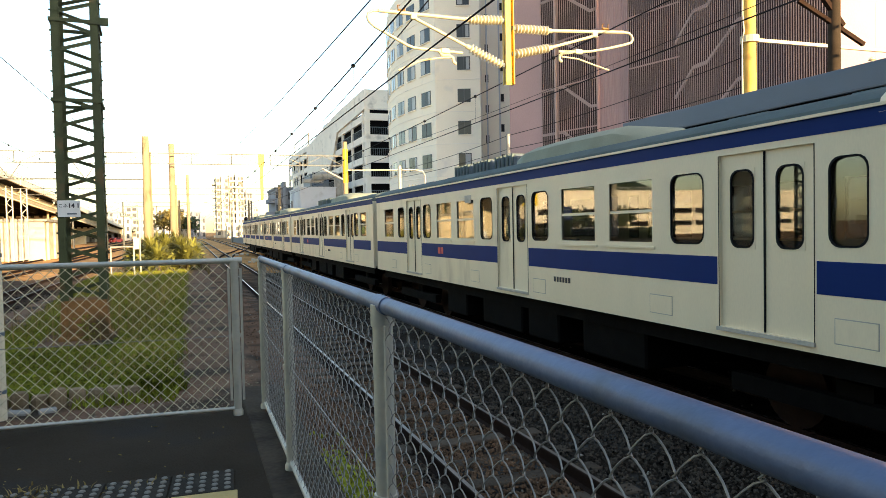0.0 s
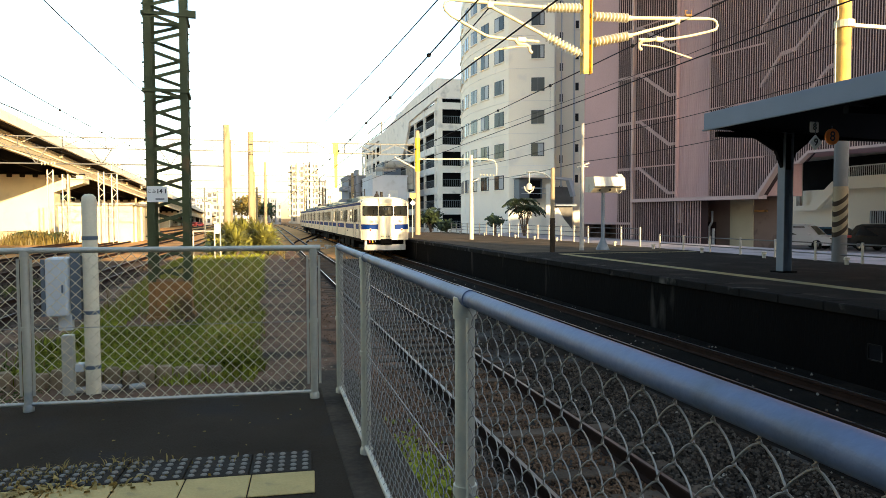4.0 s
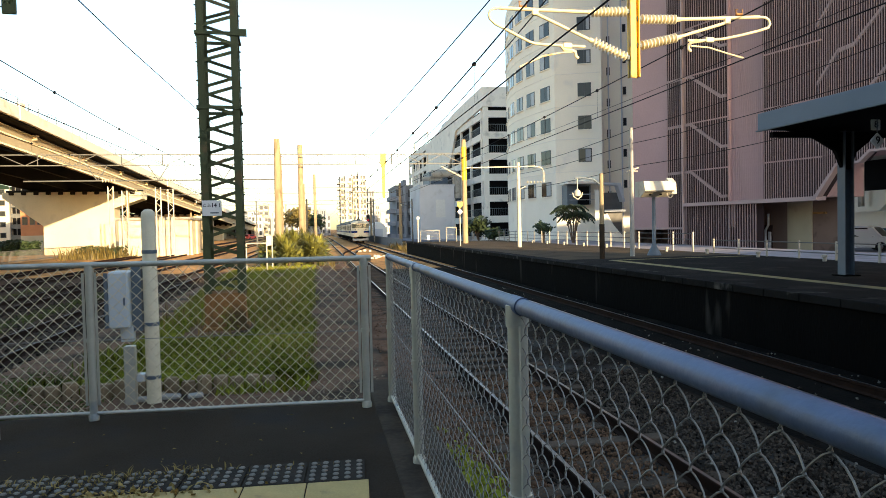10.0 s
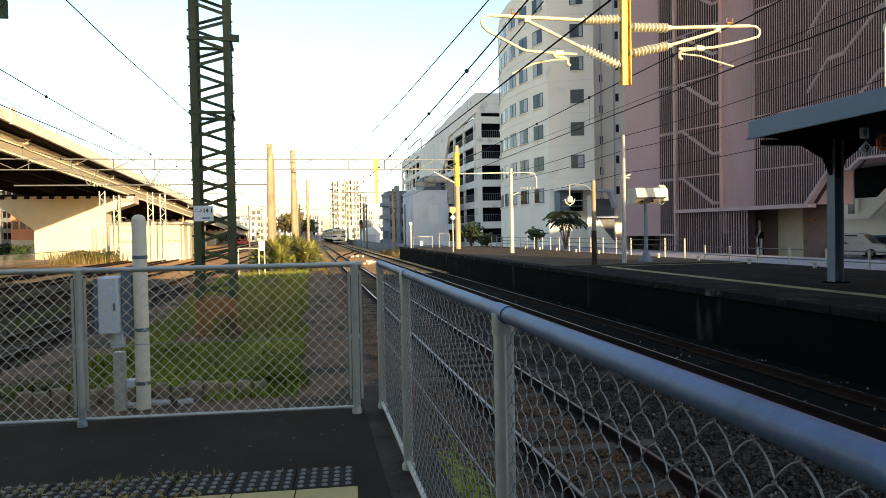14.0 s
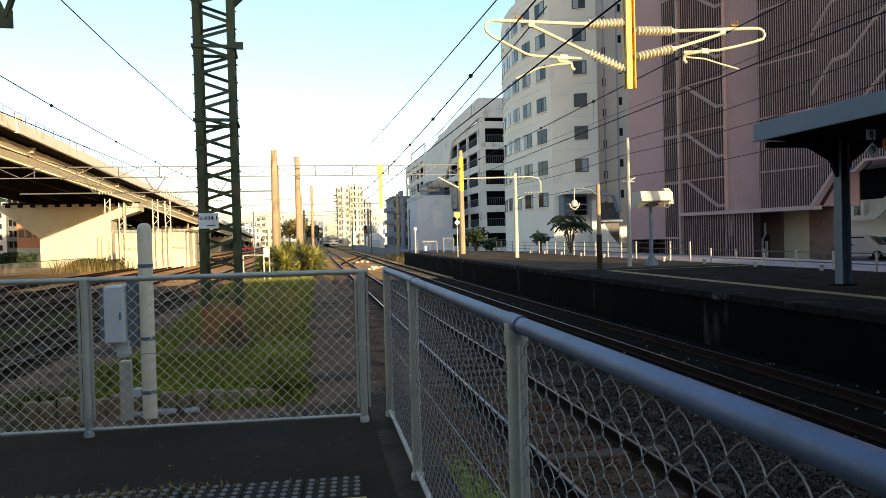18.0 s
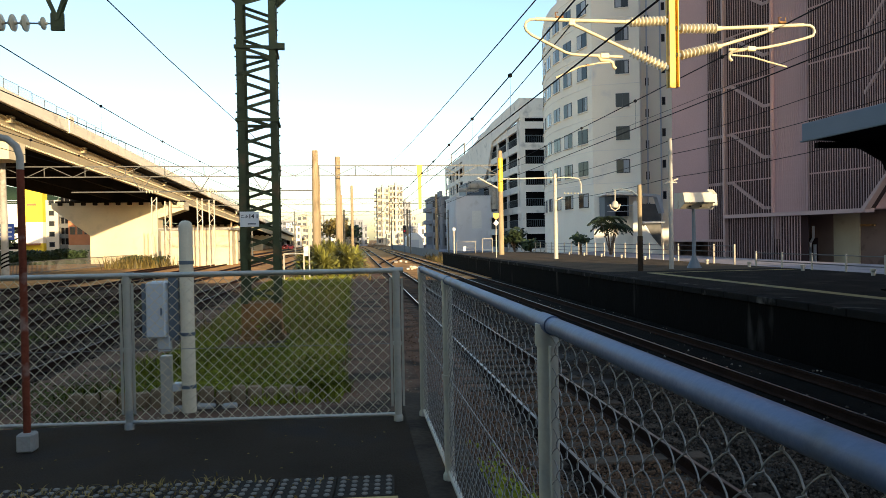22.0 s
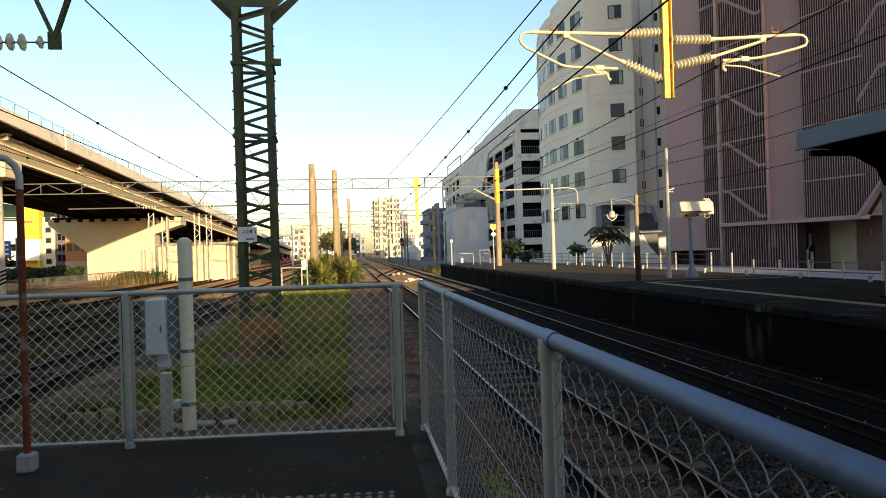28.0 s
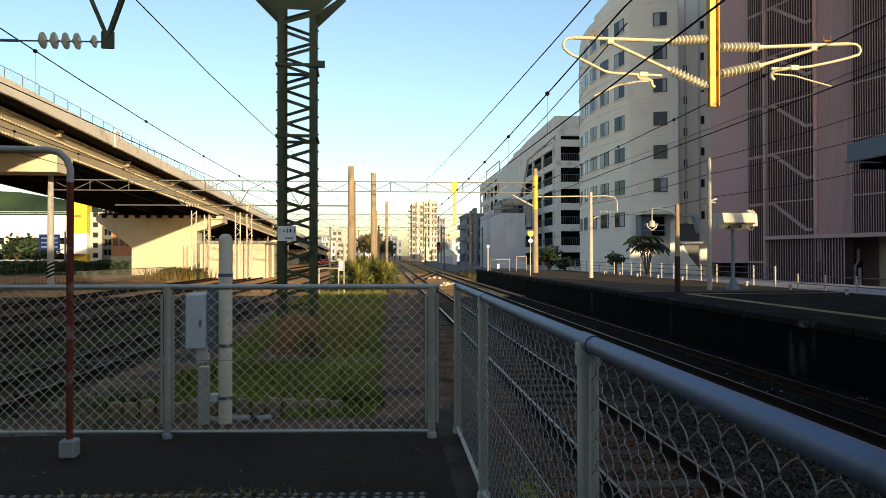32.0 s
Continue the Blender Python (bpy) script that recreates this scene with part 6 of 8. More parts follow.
    part("windscreen", Shape().add([(L * 0.63 + (0.2 if van else 0), -0.7, 1.04), (L * 0.63 + (0.2 if van else 0), 0.7, 1.04), (L * 0.37 + (0.3 if van else 0), 0.58, H - 0.1), (L * 0.37 + (0.3 if van else 0), -0.58, H - 0.1)], [(0, 1, 2, 3)]), M_GLASS, t)
    part("bumper", Shape().cbox(-L - 0.06, -L + 0.2, -width / 2 + 0.06, width / 2 - 0.06, 0.35, 0.6, 0.05), paint, t)
    part("number_plate", Shape().box(-L - 0.075, -L - 0.06, -0.17, 0.17, 0.62, 0.78), M_WHITE, t)
    return t


car("parked_suv", "white sport utility car parked in the street", (37.6, 42.5, -1.1), -62, M_CARWHITE, 4.6, 1.75)
car("parked_suv", "black sport utility car parked behind the railing", (40.0, 37.4, -1.1), -84, M_CARBLACK, 4.7, 1.8)
car("parked_van", "dark blue van parked beside the pale garage", (44.0, 36.2, -1.1), -88, M_CARBLUE, 4.4, 2.0, 1.75, True)
car("parked_hatchback", "small dark car parked between two larger ones", (40.6, 42.6, -1.1), -75, M_CARBLUE, 4.0, 1.55)

# pale garage building past the louvred one
gar = thing("garage_building", "pale garage building with a balcony and dark openings", "building", (46.2, 0, 1.23))
G = 1.7


def gy(a, b, c, d_, depth=(0.0, 0.4)):
    """A block on the garage front: from a to b along it, c to d_ in height, depth before it."""
    return Shape().box(-depth[1], -depth[0], a * G, b * G, (c - 1.23) * G, (d_ - 1.23) * G)


part("wall", gy(15.0, 25.1, -0.15, 4.03, (-8.0, 0.0)), M_HOTEL, gar)
part("lower_wall", gy(25.1, 33.0, -0.15, 2.6, (-8.0, -1.0)), M_HOTEL, gar, "pale plastered wall set back")
# Solid fill in the colour of shade, in place of an open deck.
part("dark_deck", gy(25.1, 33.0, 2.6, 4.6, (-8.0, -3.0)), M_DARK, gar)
part("balcony", gy(25.1, 27.65, 2.55, 3.13, (-1.0, 0.3)), M_HOTEL, gar, "pale balcony parapet")
part("ramp_beam", Shape().prism([(y * G, (z - 1.23) * G) for y, z in ((33.0, 1.55), (33.0, 1.75), (30.1, 1.8), (28.6, 2.95), (27.6, 2.95), (27.6, 2.55), (28.4, 2.5), (29.6, 1.55))], "x", -0.2, 0.2), M_HOTEL, gar, "pale sloping ramp parapet")
part("end_column", gy(25.0, 25.25, -0.15, 4.6, (-0.3, 0.15)), M_HOTEL, gar)
part("ramp_column", gy(30.85, 31.1, 1.7, 4.6, (-0.3, 0.0)), M_CONC, gar)
part("soffit_slab", gy(25.1, 33.0, 4.25, 4.7, (-4.0, 0.3)), M_CONC, gar)
part("grille_backing", gy(25.5, 27.0, 0.9, 1.48, (-1.02, -0.97)), M_DARK, gar)
for k in range(12):
    y = 25.52 + 0.125 * k
    part("grille_slat", gy(y, y + 0.05, 0.88, 1.5, (-0.97, -0.92)), M_BOX, gar)
for a, b, c, d_ in ((23.85, 24.45, 3.15, 3.85), (22.0, 22.8, 3.1, 3.7), (18.4, 19.6, 3.0, 3.7)):
    wo = part("window", gy(a, b, c, d_, (-0.05, 0.05)), M_FRAME, gar)
    part("pane", gy(a + 0.04, b - 0.04, c + 0.04, d_ - 0.04, (0.05, 0.07)), M_GLASS, wo)
    part("mullion", gy((a + b) / 2 - 0.02, (a + b) / 2 + 0.02, c, d_, (0.05, 0.1)), M_FRAME, wo)
cover = part("roof_tank", gy(20.4, 21.9, 2.06, 3.72, (0.0, 1.4)), M_BOX, gar, "white panelled box on the wall")
for z in (2.6, 3.15):
    part("panel_joint", gy(20.4, 21.9, z, z + 0.02, (1.4, 1.42)), M_GREY, cover)
part("lower_canopy", gy(15.0, 22.45, 1.42, 2.04, (0.0, 1.0)), M_HOTEL, gar)
part("dark_bay", gy(16.0, 22.2, -0.15, 1.4, (0.0, 0.05)), M_DARK, gar)
part("wall_pipe", Shape().path([(-0.1, 24.9 * G, 0.35), (-0.1, 24.2 * G, 0.35), (-0.1, 24.1 * G, 0.1)], 0.06, 6), M_GREY, gar)
for k in range(22):
    part("baluster", gy(25.2 + 0.11 * k, 25.22 + 0.11 * k, 3.13, 3.6, (0.24, 0.28)), M_BOX, gar)
part("balcony_rail", gy(25.1, 27.65, 3.58, 3.63, (0.22, 0.3)), M_BOX, gar)

# ---- plants ----
def blades(n, place, height, width, lean, mat, label, cat, seed, name="grass"):
    r = random.Random(seed)
    v, f = [], []
    for _ in range(n):
        x, y, z = place(r)
        h = height(r, x, y)
        a = r.uniform(0, 2 * math.pi)
        l = r.uniform(0.1, lean) * h
        dx, dy = math.cos(a) * l, math.sin(a) * l
        w = width * r.uniform(0.6, 1.3)
        px, py = -math.sin(a) * w, math.cos(a) * w
        k = len(v)
        v += [(x - px, y - py, z - 0.01), (x + px, y + py, z - 0.01), (x + dx * 0.4 + px * 0.7, y + dy * 0.4 + py * 0.7, z + h * 0.6), (x + dx * 0.4 - px * 0.7, y + dy * 0.4 - py * 0.7, z + h * 0.6), (x + dx, y + dy, z + h)]
        f += [(k, k + 1, k + 2, k + 3), (k + 3, k + 2, k + 4)]
    me = bpy.data.meshes.new(name)
    me.from_pydata(v, [], f)
    me.materials.append(mat)
    return tagged(new(name, me), label, cat, "", "stuff")


def clump_at(cx, cy, sp):
    def at(r):
        x, y = r.gauss(cx, sp), r.gauss(cy, sp)
        return x, y, end_z(x, y)
    return at


def in_patch(x0, x1, y0, y1, ragged=0.25, near=1.0):
    def at(r):
        for _ in range(30):
            y = y0 + (y1 - y0) * r.random() ** near
            x = r.uniform(x0, x1) + noise.noise((y * 0.9, 3.0, 0)) * ragged
            if noise.noise((x * 0.9, y * 0.5, 5.0)) > -0.28 - 0.2 * r.random():
                break
        return x, y, end_z(x, y)
    return at


def lawn(y0, y1, near, seed_shift=0.0):
    """The grassed strip: its edge towards the yard slants away, and bare earth shows in gaps."""
    def at(r):
        for _ in range(40):
            y = y0 + (y1 - y0) * r.random() ** near
            lo = -2.25 - 0.065 * (y - 7.5) + noise.noise((y * 0.8, 1.0, 0)) * 0.35
            x = r.uniform(lo, -0.1 + noise.noise((y * 1.6, 7.0, 0)) * 0.32 - abs(r.gauss(0, 0.12)))
            if -1.95 < x < -0.98 and 9.75 < y < 11.6:
                continue
            if noise.noise((x * 1.1, y * 0.55, 5.0 + seed_shift)) > -0.18 - 0.25 * r.random():
                break
        return x, y, end_z(x, y)
    return at


blades(26000, lawn(6.7, 36, 2.1), lambda r, x, y: r.uniform(0.03, 0.1) * (1.7 if x > -0.6 else 1), 0.0075, 1.3, M_GRASS, "uneven green grass over the old platform end", "grass", 3)


def leafy(n, place, lo, hi, size, mat, label, seed, name="leafy_weeds"):
    """Small broad leaves at all angles, low over the ground."""
    r = random.Random(seed)
    v, f = [], []
    for _ in range(n):
        x, y, z = place(r)
        c = Vector((x, y, z + r.uniform(lo, hi) * (1.5 if x > -0.6 else 1.0)))
        q = size * r.uniform(0.6, 1.4)
        a = Vector((r.uniform(-1, 1), r.uniform(-1, 1), r.uniform(-0.5, 0.9))).normalized()
        b = a.orthogonal().normalized() * q * 0.42
        a = a * q
        k = len(v)
        v += [c - a, c + b, c + a, c - b]
        f.append((k, k + 1, k + 2, k + 3))
    me = bpy.data.meshes.new(name)
    me.from_pydata(v, [], f)
    me.materials.append(mat)
    return tagged(new(name, me), label, "weeds", "", "stuff")


leafy(42000, lawn(6.7, 36, 2.1), 0.01, 0.1, 0.02, M_GRASS, "low leafy green weeds over the old platform end", 51)
leafy(14000, lawn(6.7, 30, 2.0, 4.0), 0.01, 0.08, 0.018, M_DKGRASS, "darker leafy weeds among the grass", 52)
leafy(3500, in_patch(-0.75, -0.15, 6.9, 24, 0.2, 1.6), 0.05, 0.28, 0.012, M_WEED, "pale seed heads along the edge of the path", 53, "seed_heads")
leafy(700, clump_at(-2.7, 6.9, 0.35), 0.0, 0.12, 0.02, M_DKGRASS, "leafy weeds beside the cabinet", 54)
leafy(500, in_patch(-2.6, -1.7, 5.6, 6.4, 0.2), 0.0, 0.05, 0.015, M_DKGRASS, "sparse dark weeds on the bare soil", 55)
blades(7000, lawn(6.7, 36, 1.8, 9.0), lambda r, x, y: r.uniform(0.04, 0.14), 0.006, 1.2, M_WEED, "dry yellow grass among the green", "grass", 31, "dry_grass")
blades(3000, in_patch(-0.75, -0.2, 7.9, 26, 0.15, 1.6), lambda r, x, y: r.uniform(0.1, 0.26), 0.009, 0.9, M_GRASS, "taller weeds along the edge of the path", "weeds", 4, "weeds")
blades(1100, in_patch(-0.9, -0.1, 6.3, 7.6, 0.12), lambda r, x, y: r.uniform(0.03, 0.13), 0.010, 0.9, M_GRASS, "weeds before the row of stakes", "weeds", 33, "weeds")
blades(200, clump_at(-2.5, 7.0, 0.15), lambda r, x, y: r.uniform(0.04, 0.13), 0.012, 0.9, M_GRASS, "low weeds beside the cabinet", "weeds", 5, "weeds")
blades(250, clump_at(-2.2, 8.1, 0.2), lambda r, x, y: r.uniform(0.06, 0.25), 0.012, 0.9, M_GRASS, "low weeds beside the cabinet", "weeds", 34, "weeds")
blades(600, in_patch(-2.6, -0.4, 10.2, 20, 0.3), lambda r, x, y: r.uniform(0.2, 0.5), 0.007, 0.6, M_WEED, "dry stalks standing in the grass", "weeds", 6, "dry_stalks")


slab_t = thing("broken_slab", "cracked pale concrete slab pieces on the bare soil", "rubble", (-1.3, 6.32, end_z(-1.3, 6.3) + 0.005))
for x, y, w, d, a in ((-0.27, -0.03, 0.2, 0.1, 4), (-0.02, 0.02, 0.17, 0.12, -7), (0.2, 0.0, 0.13, 0.09, 10), (-0.05, 0.17, 0.12, 0.07, 25)):
    sp = part("slab_piece", Shape().cbox(-w / 2, w / 2, -d / 2, d / 2, -0.02, 0.03, 0.012), M_CONC, slab_t)
    sp.location, sp.rotation_euler = (x, y, 0), (radians(a * 0.3), radians(-a * 0.2), radians(a))
leafy(120, clump_at(-1.36, 10.7, 0.07), 0.0, 0.36, 0.022, M_GRASS, "yellowing leaves before the tower foundation", 62)


leafy(5000, lambda r: (r.choice((-8.55, -8.55, -12.4)) + r.gauss(0, 0.3), 11 + 24 * r.random() ** 1.5, GROUND_Z + 0.03), 0.0, 0.09, 0.035, M_DKGRASS, "low weeds between the yard tracks", 63)


def clump(cx, cy, sp, z):
    return lambda r: (r.gauss(cx, sp), r.gauss(cy, sp), z)


leafy(1400, lambda r: (r.gauss(1.0, 0.1), r.gauss(4.6, 0.5), GROUND_Z + 0.03), 0.0, 0.55, 0.035, M_GRASS, "leafy weeds growing up beside the fence", 56)
blades(700, clump(1.0, 5.6, 0.22, GROUND_Z + 0.03), lambda r, x, y: r.uniform(0.15, 0.5), 0.012, 0.7, M_GRASS, "tuft of weeds in the ballast by the fence", "weeds", 8, "weeds")
blades(300, clump(0.95, 4.3, 0.2, GROUND_Z + 0.03), lambda r, x, y: r.uniform(0.1, 0.35), 0.012, 0.7, M_GRASS, "tuft of weeds in the ballast by the fence", "weeds", 9, "weeds")
blades(420, lambda r: (r.gauss(-1.15, 0.45), r.gauss(3.64, 0.07), 0.012), lambda r, x, y: r.uniform(0.006, 0.02), 0.004, 5.0, M_WEED, "dead dry grass over the raised-dot tiles", "dry grass", 10, "dry_grass")
blades(160, lambda r: (r.gauss(-0.95, 0.2), r.gauss(3.42, 0.05), 0.008), lambda r, x, y: r.uniform(0.008, 0.025), 0.012, 3.0, M_WEED, "small heap of dead leaves on the tiles", "dead leaves", 11, "dead_leaves")
blades(1500, lambda r: (r.gauss(-21.8, 1.3), r.uniform(72, 80), GROUND_Z - 0.03), lambda r, x, y: r.uniform(0.4, 1.5), 0.05, 0.6, M_SPIKY, "tall sunlit weeds by the yard fence", "weeds", 12, "weeds")
blades(900, lambda r: (r.uniform(-3.5, 1.0), r.uniform(36, 50), end_z(-1, 44)), lambda r, x, y: r.uniform(0.15, 0.5), 0.02, 0.7, M_SPIKY, "sunlit yellow weeds round the palms", "weeds", 13, "weeds")
blades(700, lambda r: (r.uniform(8.7, 12), r.uniform(66, 90), GROUND_Z - 0.03), lambda r, x, y: r.uniform(0.3, 0.9), 0.03, 0.7, M_SPIKY, "yellow weeds beyond the platform end", "weeds", 14, "weeds")


def yucca(x, y, h, n, seed):
    r = random.Random(seed)
    t = thing("yucca_palm", "spiky yellow-green yucca in the sun", "palm", (x, y, end_z(x, y) - 0.05), 0, "yuccas by the line")
    part("trunk", Shape().path([(0, 0, 0), (0.03, 0, h * 0.5)], [0.09, 0.07], 8), M_BARK, t)
    v, f = [], []
    for k in range(n):
        a, el = r.uniform(0, 6.28), r.uniform(-0.35, 1.35)
        L = r.uniform(0.6, 1.15)
        z0 = h * r.uniform(0.2, 0.62)
        d = Vector((math.cos(a) * math.cos(el), math.sin(a) * math.cos(el), math.sin(el)))
        s = Vector((-math.sin(a), math.cos(a), 0)) * 0.045
        p0, p1, p2 = Vector((0, 0, z0)), Vector((0, 0, z0)) + d * L * 0.55, Vector((0, 0, z0)) + d * L - Vector((0, 0, 0.18 * L * L))
        k0 = len(v)
        v += [p0 - s * 0.5, p0 + s * 0.5, p1 + s, p1 - s, p2]
        f += [(k0, k0 + 1, k0 + 2, k0 + 3), (k0 + 3, k0 + 2, k0 + 4)]
    part("leaves", Shape().add(v, f), M_YUCCA, t)


for i, (x, y, h) in enumerate(((-2.6, 40, 1.3), (-1.9, 38.6, 1.6), (-1.2, 39.5, 1.9), (-0.5, 38.8, 1.6), (0.1, 40.2, 1.5), (-1.6, 41.5, 2.0), (-0.8, 41.0, 1.9), (-2.2, 42.0, 1.6), (0.3, 41.8, 1.2), (-0.2, 37.6, 1.1), (-1.5, 37.2, 1.1), (-3.0, 41.0, 1.0))):
    yucca(x, y, h * 1.3, 330, i + 20)


leafy(2600, lambda r: (r.gauss(-1.45, 0.6), r.gauss(39.8, 0.8), end_z(-1, 40)), 0.0, 0.8, 0.16, M_LEAF, "dense undergrowth round the yuccas", 57, "undergrowth")
leafy(1800, lambda r: (r.gauss(-1.4, 0.6), r.gauss(39.4, 0.8), end_z(-1, 40)), 0.1, 0.95, 0.15, M_YUCCA, "sunlit green leaves among the yuccas", 58, "undergrowth")


def hedge(x0, x1, y0, y1, z0, z1, n, seed, label):
    r = random.Random(seed)
    v, f = [], []
    for k in range(n):
        x = r.uniform(x0, x1)
        top = z1 + 0.35 * noise.noise((x * 0.5, seed, 0)) + 0.15 * noise.noise((x * 2.1, seed, 1))
        c = Vector((x, r.uniform(y0, y1), r.uniform(z0, top)))
        d = Vector((r.uniform(-1, 1), r.uniform(-1, 1), r.uniform(-0.6, 0.8))).normalized() * 0.22
        w = d.orthogonal() * 0.5
        q = len(v)
        v += [c - d, c + w, c + d, c - w]
        f.append((q, q + 1, q + 2, q + 3))
    tagged(part("hedge", Shape().add(v, f), M_LEAF), label, "hedge", "", "stuff")


hedge(-64, -36, 98, 100.5, GROUND_Z - 0.06, 0.5, 9000, 5, "dark clipped hedge along the road behind the yard")
hedge(-23.5, -19.5, 74, 79, GROUND_Z - 0.06, -0.2, 1500, 6, "low dark bushes among the weeds by the viaduct")


def tree(x, y, z, h, crown, n, seed, label, mat=M_LEAF, leaf=0.28, name="tree"):
    r = random.Random(seed)
    t = thing(name, label, "tree", (x, y, z), 0, "trees in the street")
    s = Shape().path([(0, 0, 0), (0.05, 0, h * 0.35), (0.0, 0.05, h * 0.7)], [0.12, 0.09, 0.05], 8)
    tips = []
    for k in range(9):
        a = k * 2.4
        p = Vector((math.cos(a) * crown * r.uniform(0.4, 0.8), math.sin(a) * crown * r.uniform(0.4, 0.8), h * r.uniform(0.6, 0.95)))
        s.path([(0, 0, h * r.uniform(0.3, 0.6)), p * 0.6 + Vector((0, 0, h * 0.25)), p], [0.05, 0.035, 0.015], 5)
        tips.append(p)
    part("trunk", s, M_BARK, t, "", True)
    v, f = [], []
    for k in range(n):
        c = tips[k % len(tips)] + Vector((r.gauss(0, 1), r.gauss(0, 1), r.gauss(0, 0.7))) * crown * 0.3
        d = Vector((r.uniform(-1, 1), r.uniform(-1, 1), r.uniform(-0.9, 0.4))).normalized()
        sd = d.orthogonal().normalized() * leaf * 0.3
        k0 = len(v)
        v += [c - d * leaf * 0.5, c + sd, c + d * leaf * 0.5, c - sd]
        f.append((k0, k0 + 1, k0 + 2, k0 + 3))
    part("crown", Shape().add(v, f), mat, t)
    return t




def frond_tree(x, y, z, h, spread, seed, label):
    """Several thin stems, each with a head of drooping feathered fronds."""
    r = random.Random(seed)
    t = thing("frond_tree", label, "tree", (x, y, z), 0, "trees in the street")
    v, f = [], []
    for k in range(7):
        a = k * 2.4
        lean = r.uniform(0.15, 0.6) * spread
        head = Vector((math.cos(a) * lean, math.sin(a) * lean, h * r.uniform(0.62, 0.86)))
        part("stem", Shape().path([(0.06 * math.cos(a), 0.06 * math.sin(a), 0), head * 0.5 + Vector((0, 0, h * 0.05)), head], [0.05, 0.04, 0.025], 6), M_BARK, t, "", True)
        for j in range(9):
            b = a + j * 0.7 + r.uniform(-0.2, 0.2)
            L = r.uniform(0.75, 1.2) * spread * 0.62
            up = r.uniform(0.1, 0.55)
            out = Vector((math.cos(b), math.sin(b), 0))
            side = Vector((-out.y, out.x, 0))
            for q in range(1, 11):
                u = q / 10
                p = head + out * (L * u) + Vector((0, 0, L * (up * u - 0.75 * u * u)))
                w = 0.34 * math.sin(math.pi * (0.15 + 0.8 * u))
                for sg in (-1, 1):
                    tip = p + side * (sg * w) + out * 0.1 - Vector((0, 0, 0.1 + 0.1 * r.random()))
                    e = out * 0.085
                    k0 = len(v)
                    v += [p - e, p + e, tip + e * 0.4, tip - e * 0.4]
                    f.append((k0, k0 + 1, k0 + 2, k0 + 3))
    part("fronds", Shape().add(v, f), M_LEAF, t, "dark drooping fronds")


frond_tree(19.1, 50, -0.2, 3.4, 1.55, 41, "small dark tree of drooping fronds at the street corner")
tree(17.4, 52, -0.2, 1.5, 0.55, 350, 42, "low dark shrub beside the railing", leaf=0.35)
tree(15.0, 64, -1.2, 3.2, 0.9, 600, 43, "dark tree by the car park", leaf=0.5)
tree(15.9, 61.5, -0.25, 1.0, 0.7, 400, 44, "dark shrub by the car park", leaf=0.45)
for i, (x, y, h) in enumerate(((-70, 118, 5.5), (-66, 116, 5.0), (-61, 120, 5.0), (-56, 117, 4.6))):
    tree(x, y, GROUND_Z - 0.06, h, 2.4, 700, 60 + i, "leafy street tree beyond the yard", leaf=0.8)
tree(-6, 230, GROUND_Z - 0.06, 9, 4.0, 900, 71, "sunlit tree beside the line", M_SPIKY, 1.2)
tree(-1, 236, GROUND_Z - 0.06, 7, 3.0, 700, 72, "sunlit tree beside the line", M_LEAF, 1.2)

# ---- beyond the yard ----
yf = thing("yard_fence", "grey upright-bar fence along the yard", "fence", (-28.6, 0, GROUND_Z - 0.06))
s = Shape()
for k in range(420):
    s.box(-0.012, 0.012, 40 + 0.25 * k, 40.03 + 0.25 * k, 0, 1.15)
tagged(part("upright", s, M_CONC2, yf), kind="stuff")
part("top_rail", Shape().box(-0.03, 0.03, 40, 145, 1.1, 1.16), M_CONC2, yf)
part("bottom_rail", Shape().box(-0.03, 0.03, 40, 145, 0.12, 0.17), M_CONC2, yf)
gg = thing("parking_building", "long white parking building with dark slots", "building", (0, 0, 0))
for z0, z1 in ((-1.35, 0.6), (1.7, 3.4), (4.6, 8.6)):
    part("wall_band", Shape().box(-130, -58, 131, 170, z0, z1), M_HOTEL, gg)
# Block behind the slots, coloured as the shade within.
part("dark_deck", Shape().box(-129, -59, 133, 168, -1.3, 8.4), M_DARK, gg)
for k in range(12):
    part("post", Shape().box(-129 + 6 * k, -128.5 + 6 * k, 131.2, 132, -1.3, 8), M_HOTEL, gg)
part("roof_rail", Shape().box(-130, -58, 131, 131.1, 9.2, 9.3).box(-130, -58, 131, 131.1, 8.9, 8.95), M_GREY, gg)
yb = thing("yellow_building", "bright yellow building with a white middle storey", "building", (0, 0, 0))
part("wall", Shape().box(-55.4, -52.4, 126, 128, 5.2, 11.0), M_SUNNY, yb, "bright yellow upper wall")
part("white_front", Shape().box(-55.4, -52.4, 126, 128, 1.6, 5.199), M_HOTEL, yb)
part("base", Shape().box(-55.4, -52.4, 126, 128, GROUND_Z - 0.06, 1.599), M_SUNNY, yb)
part("awning", Shape().box(-55.3, -52.8, 125.2, 126, 1.3, 1.6), M_BRICK, yb)
part("sign_bar", Shape().box(-54.8, -53.4, 125.9, 126, 8.0, 8.4), M_BRICK, yb)
cb = thing("apartment_building", "narrow cream apartment building with dark balconies", "building", (0, 0, 0))
part("wall", Shape().box(-52.3, -50.3, 127, 140, GROUND_Z - 0.06, 9.0), M_FARW, cb)
# Block behind the rails, coloured as shade in the balconies.
part("balcony_shaft", Shape().box(-50.299, -48.5, 128.2, 140, GROUND_Z - 0.06, 9.5), M_DARK, cb, "solid fill coloured as shade in the recessed balconies")
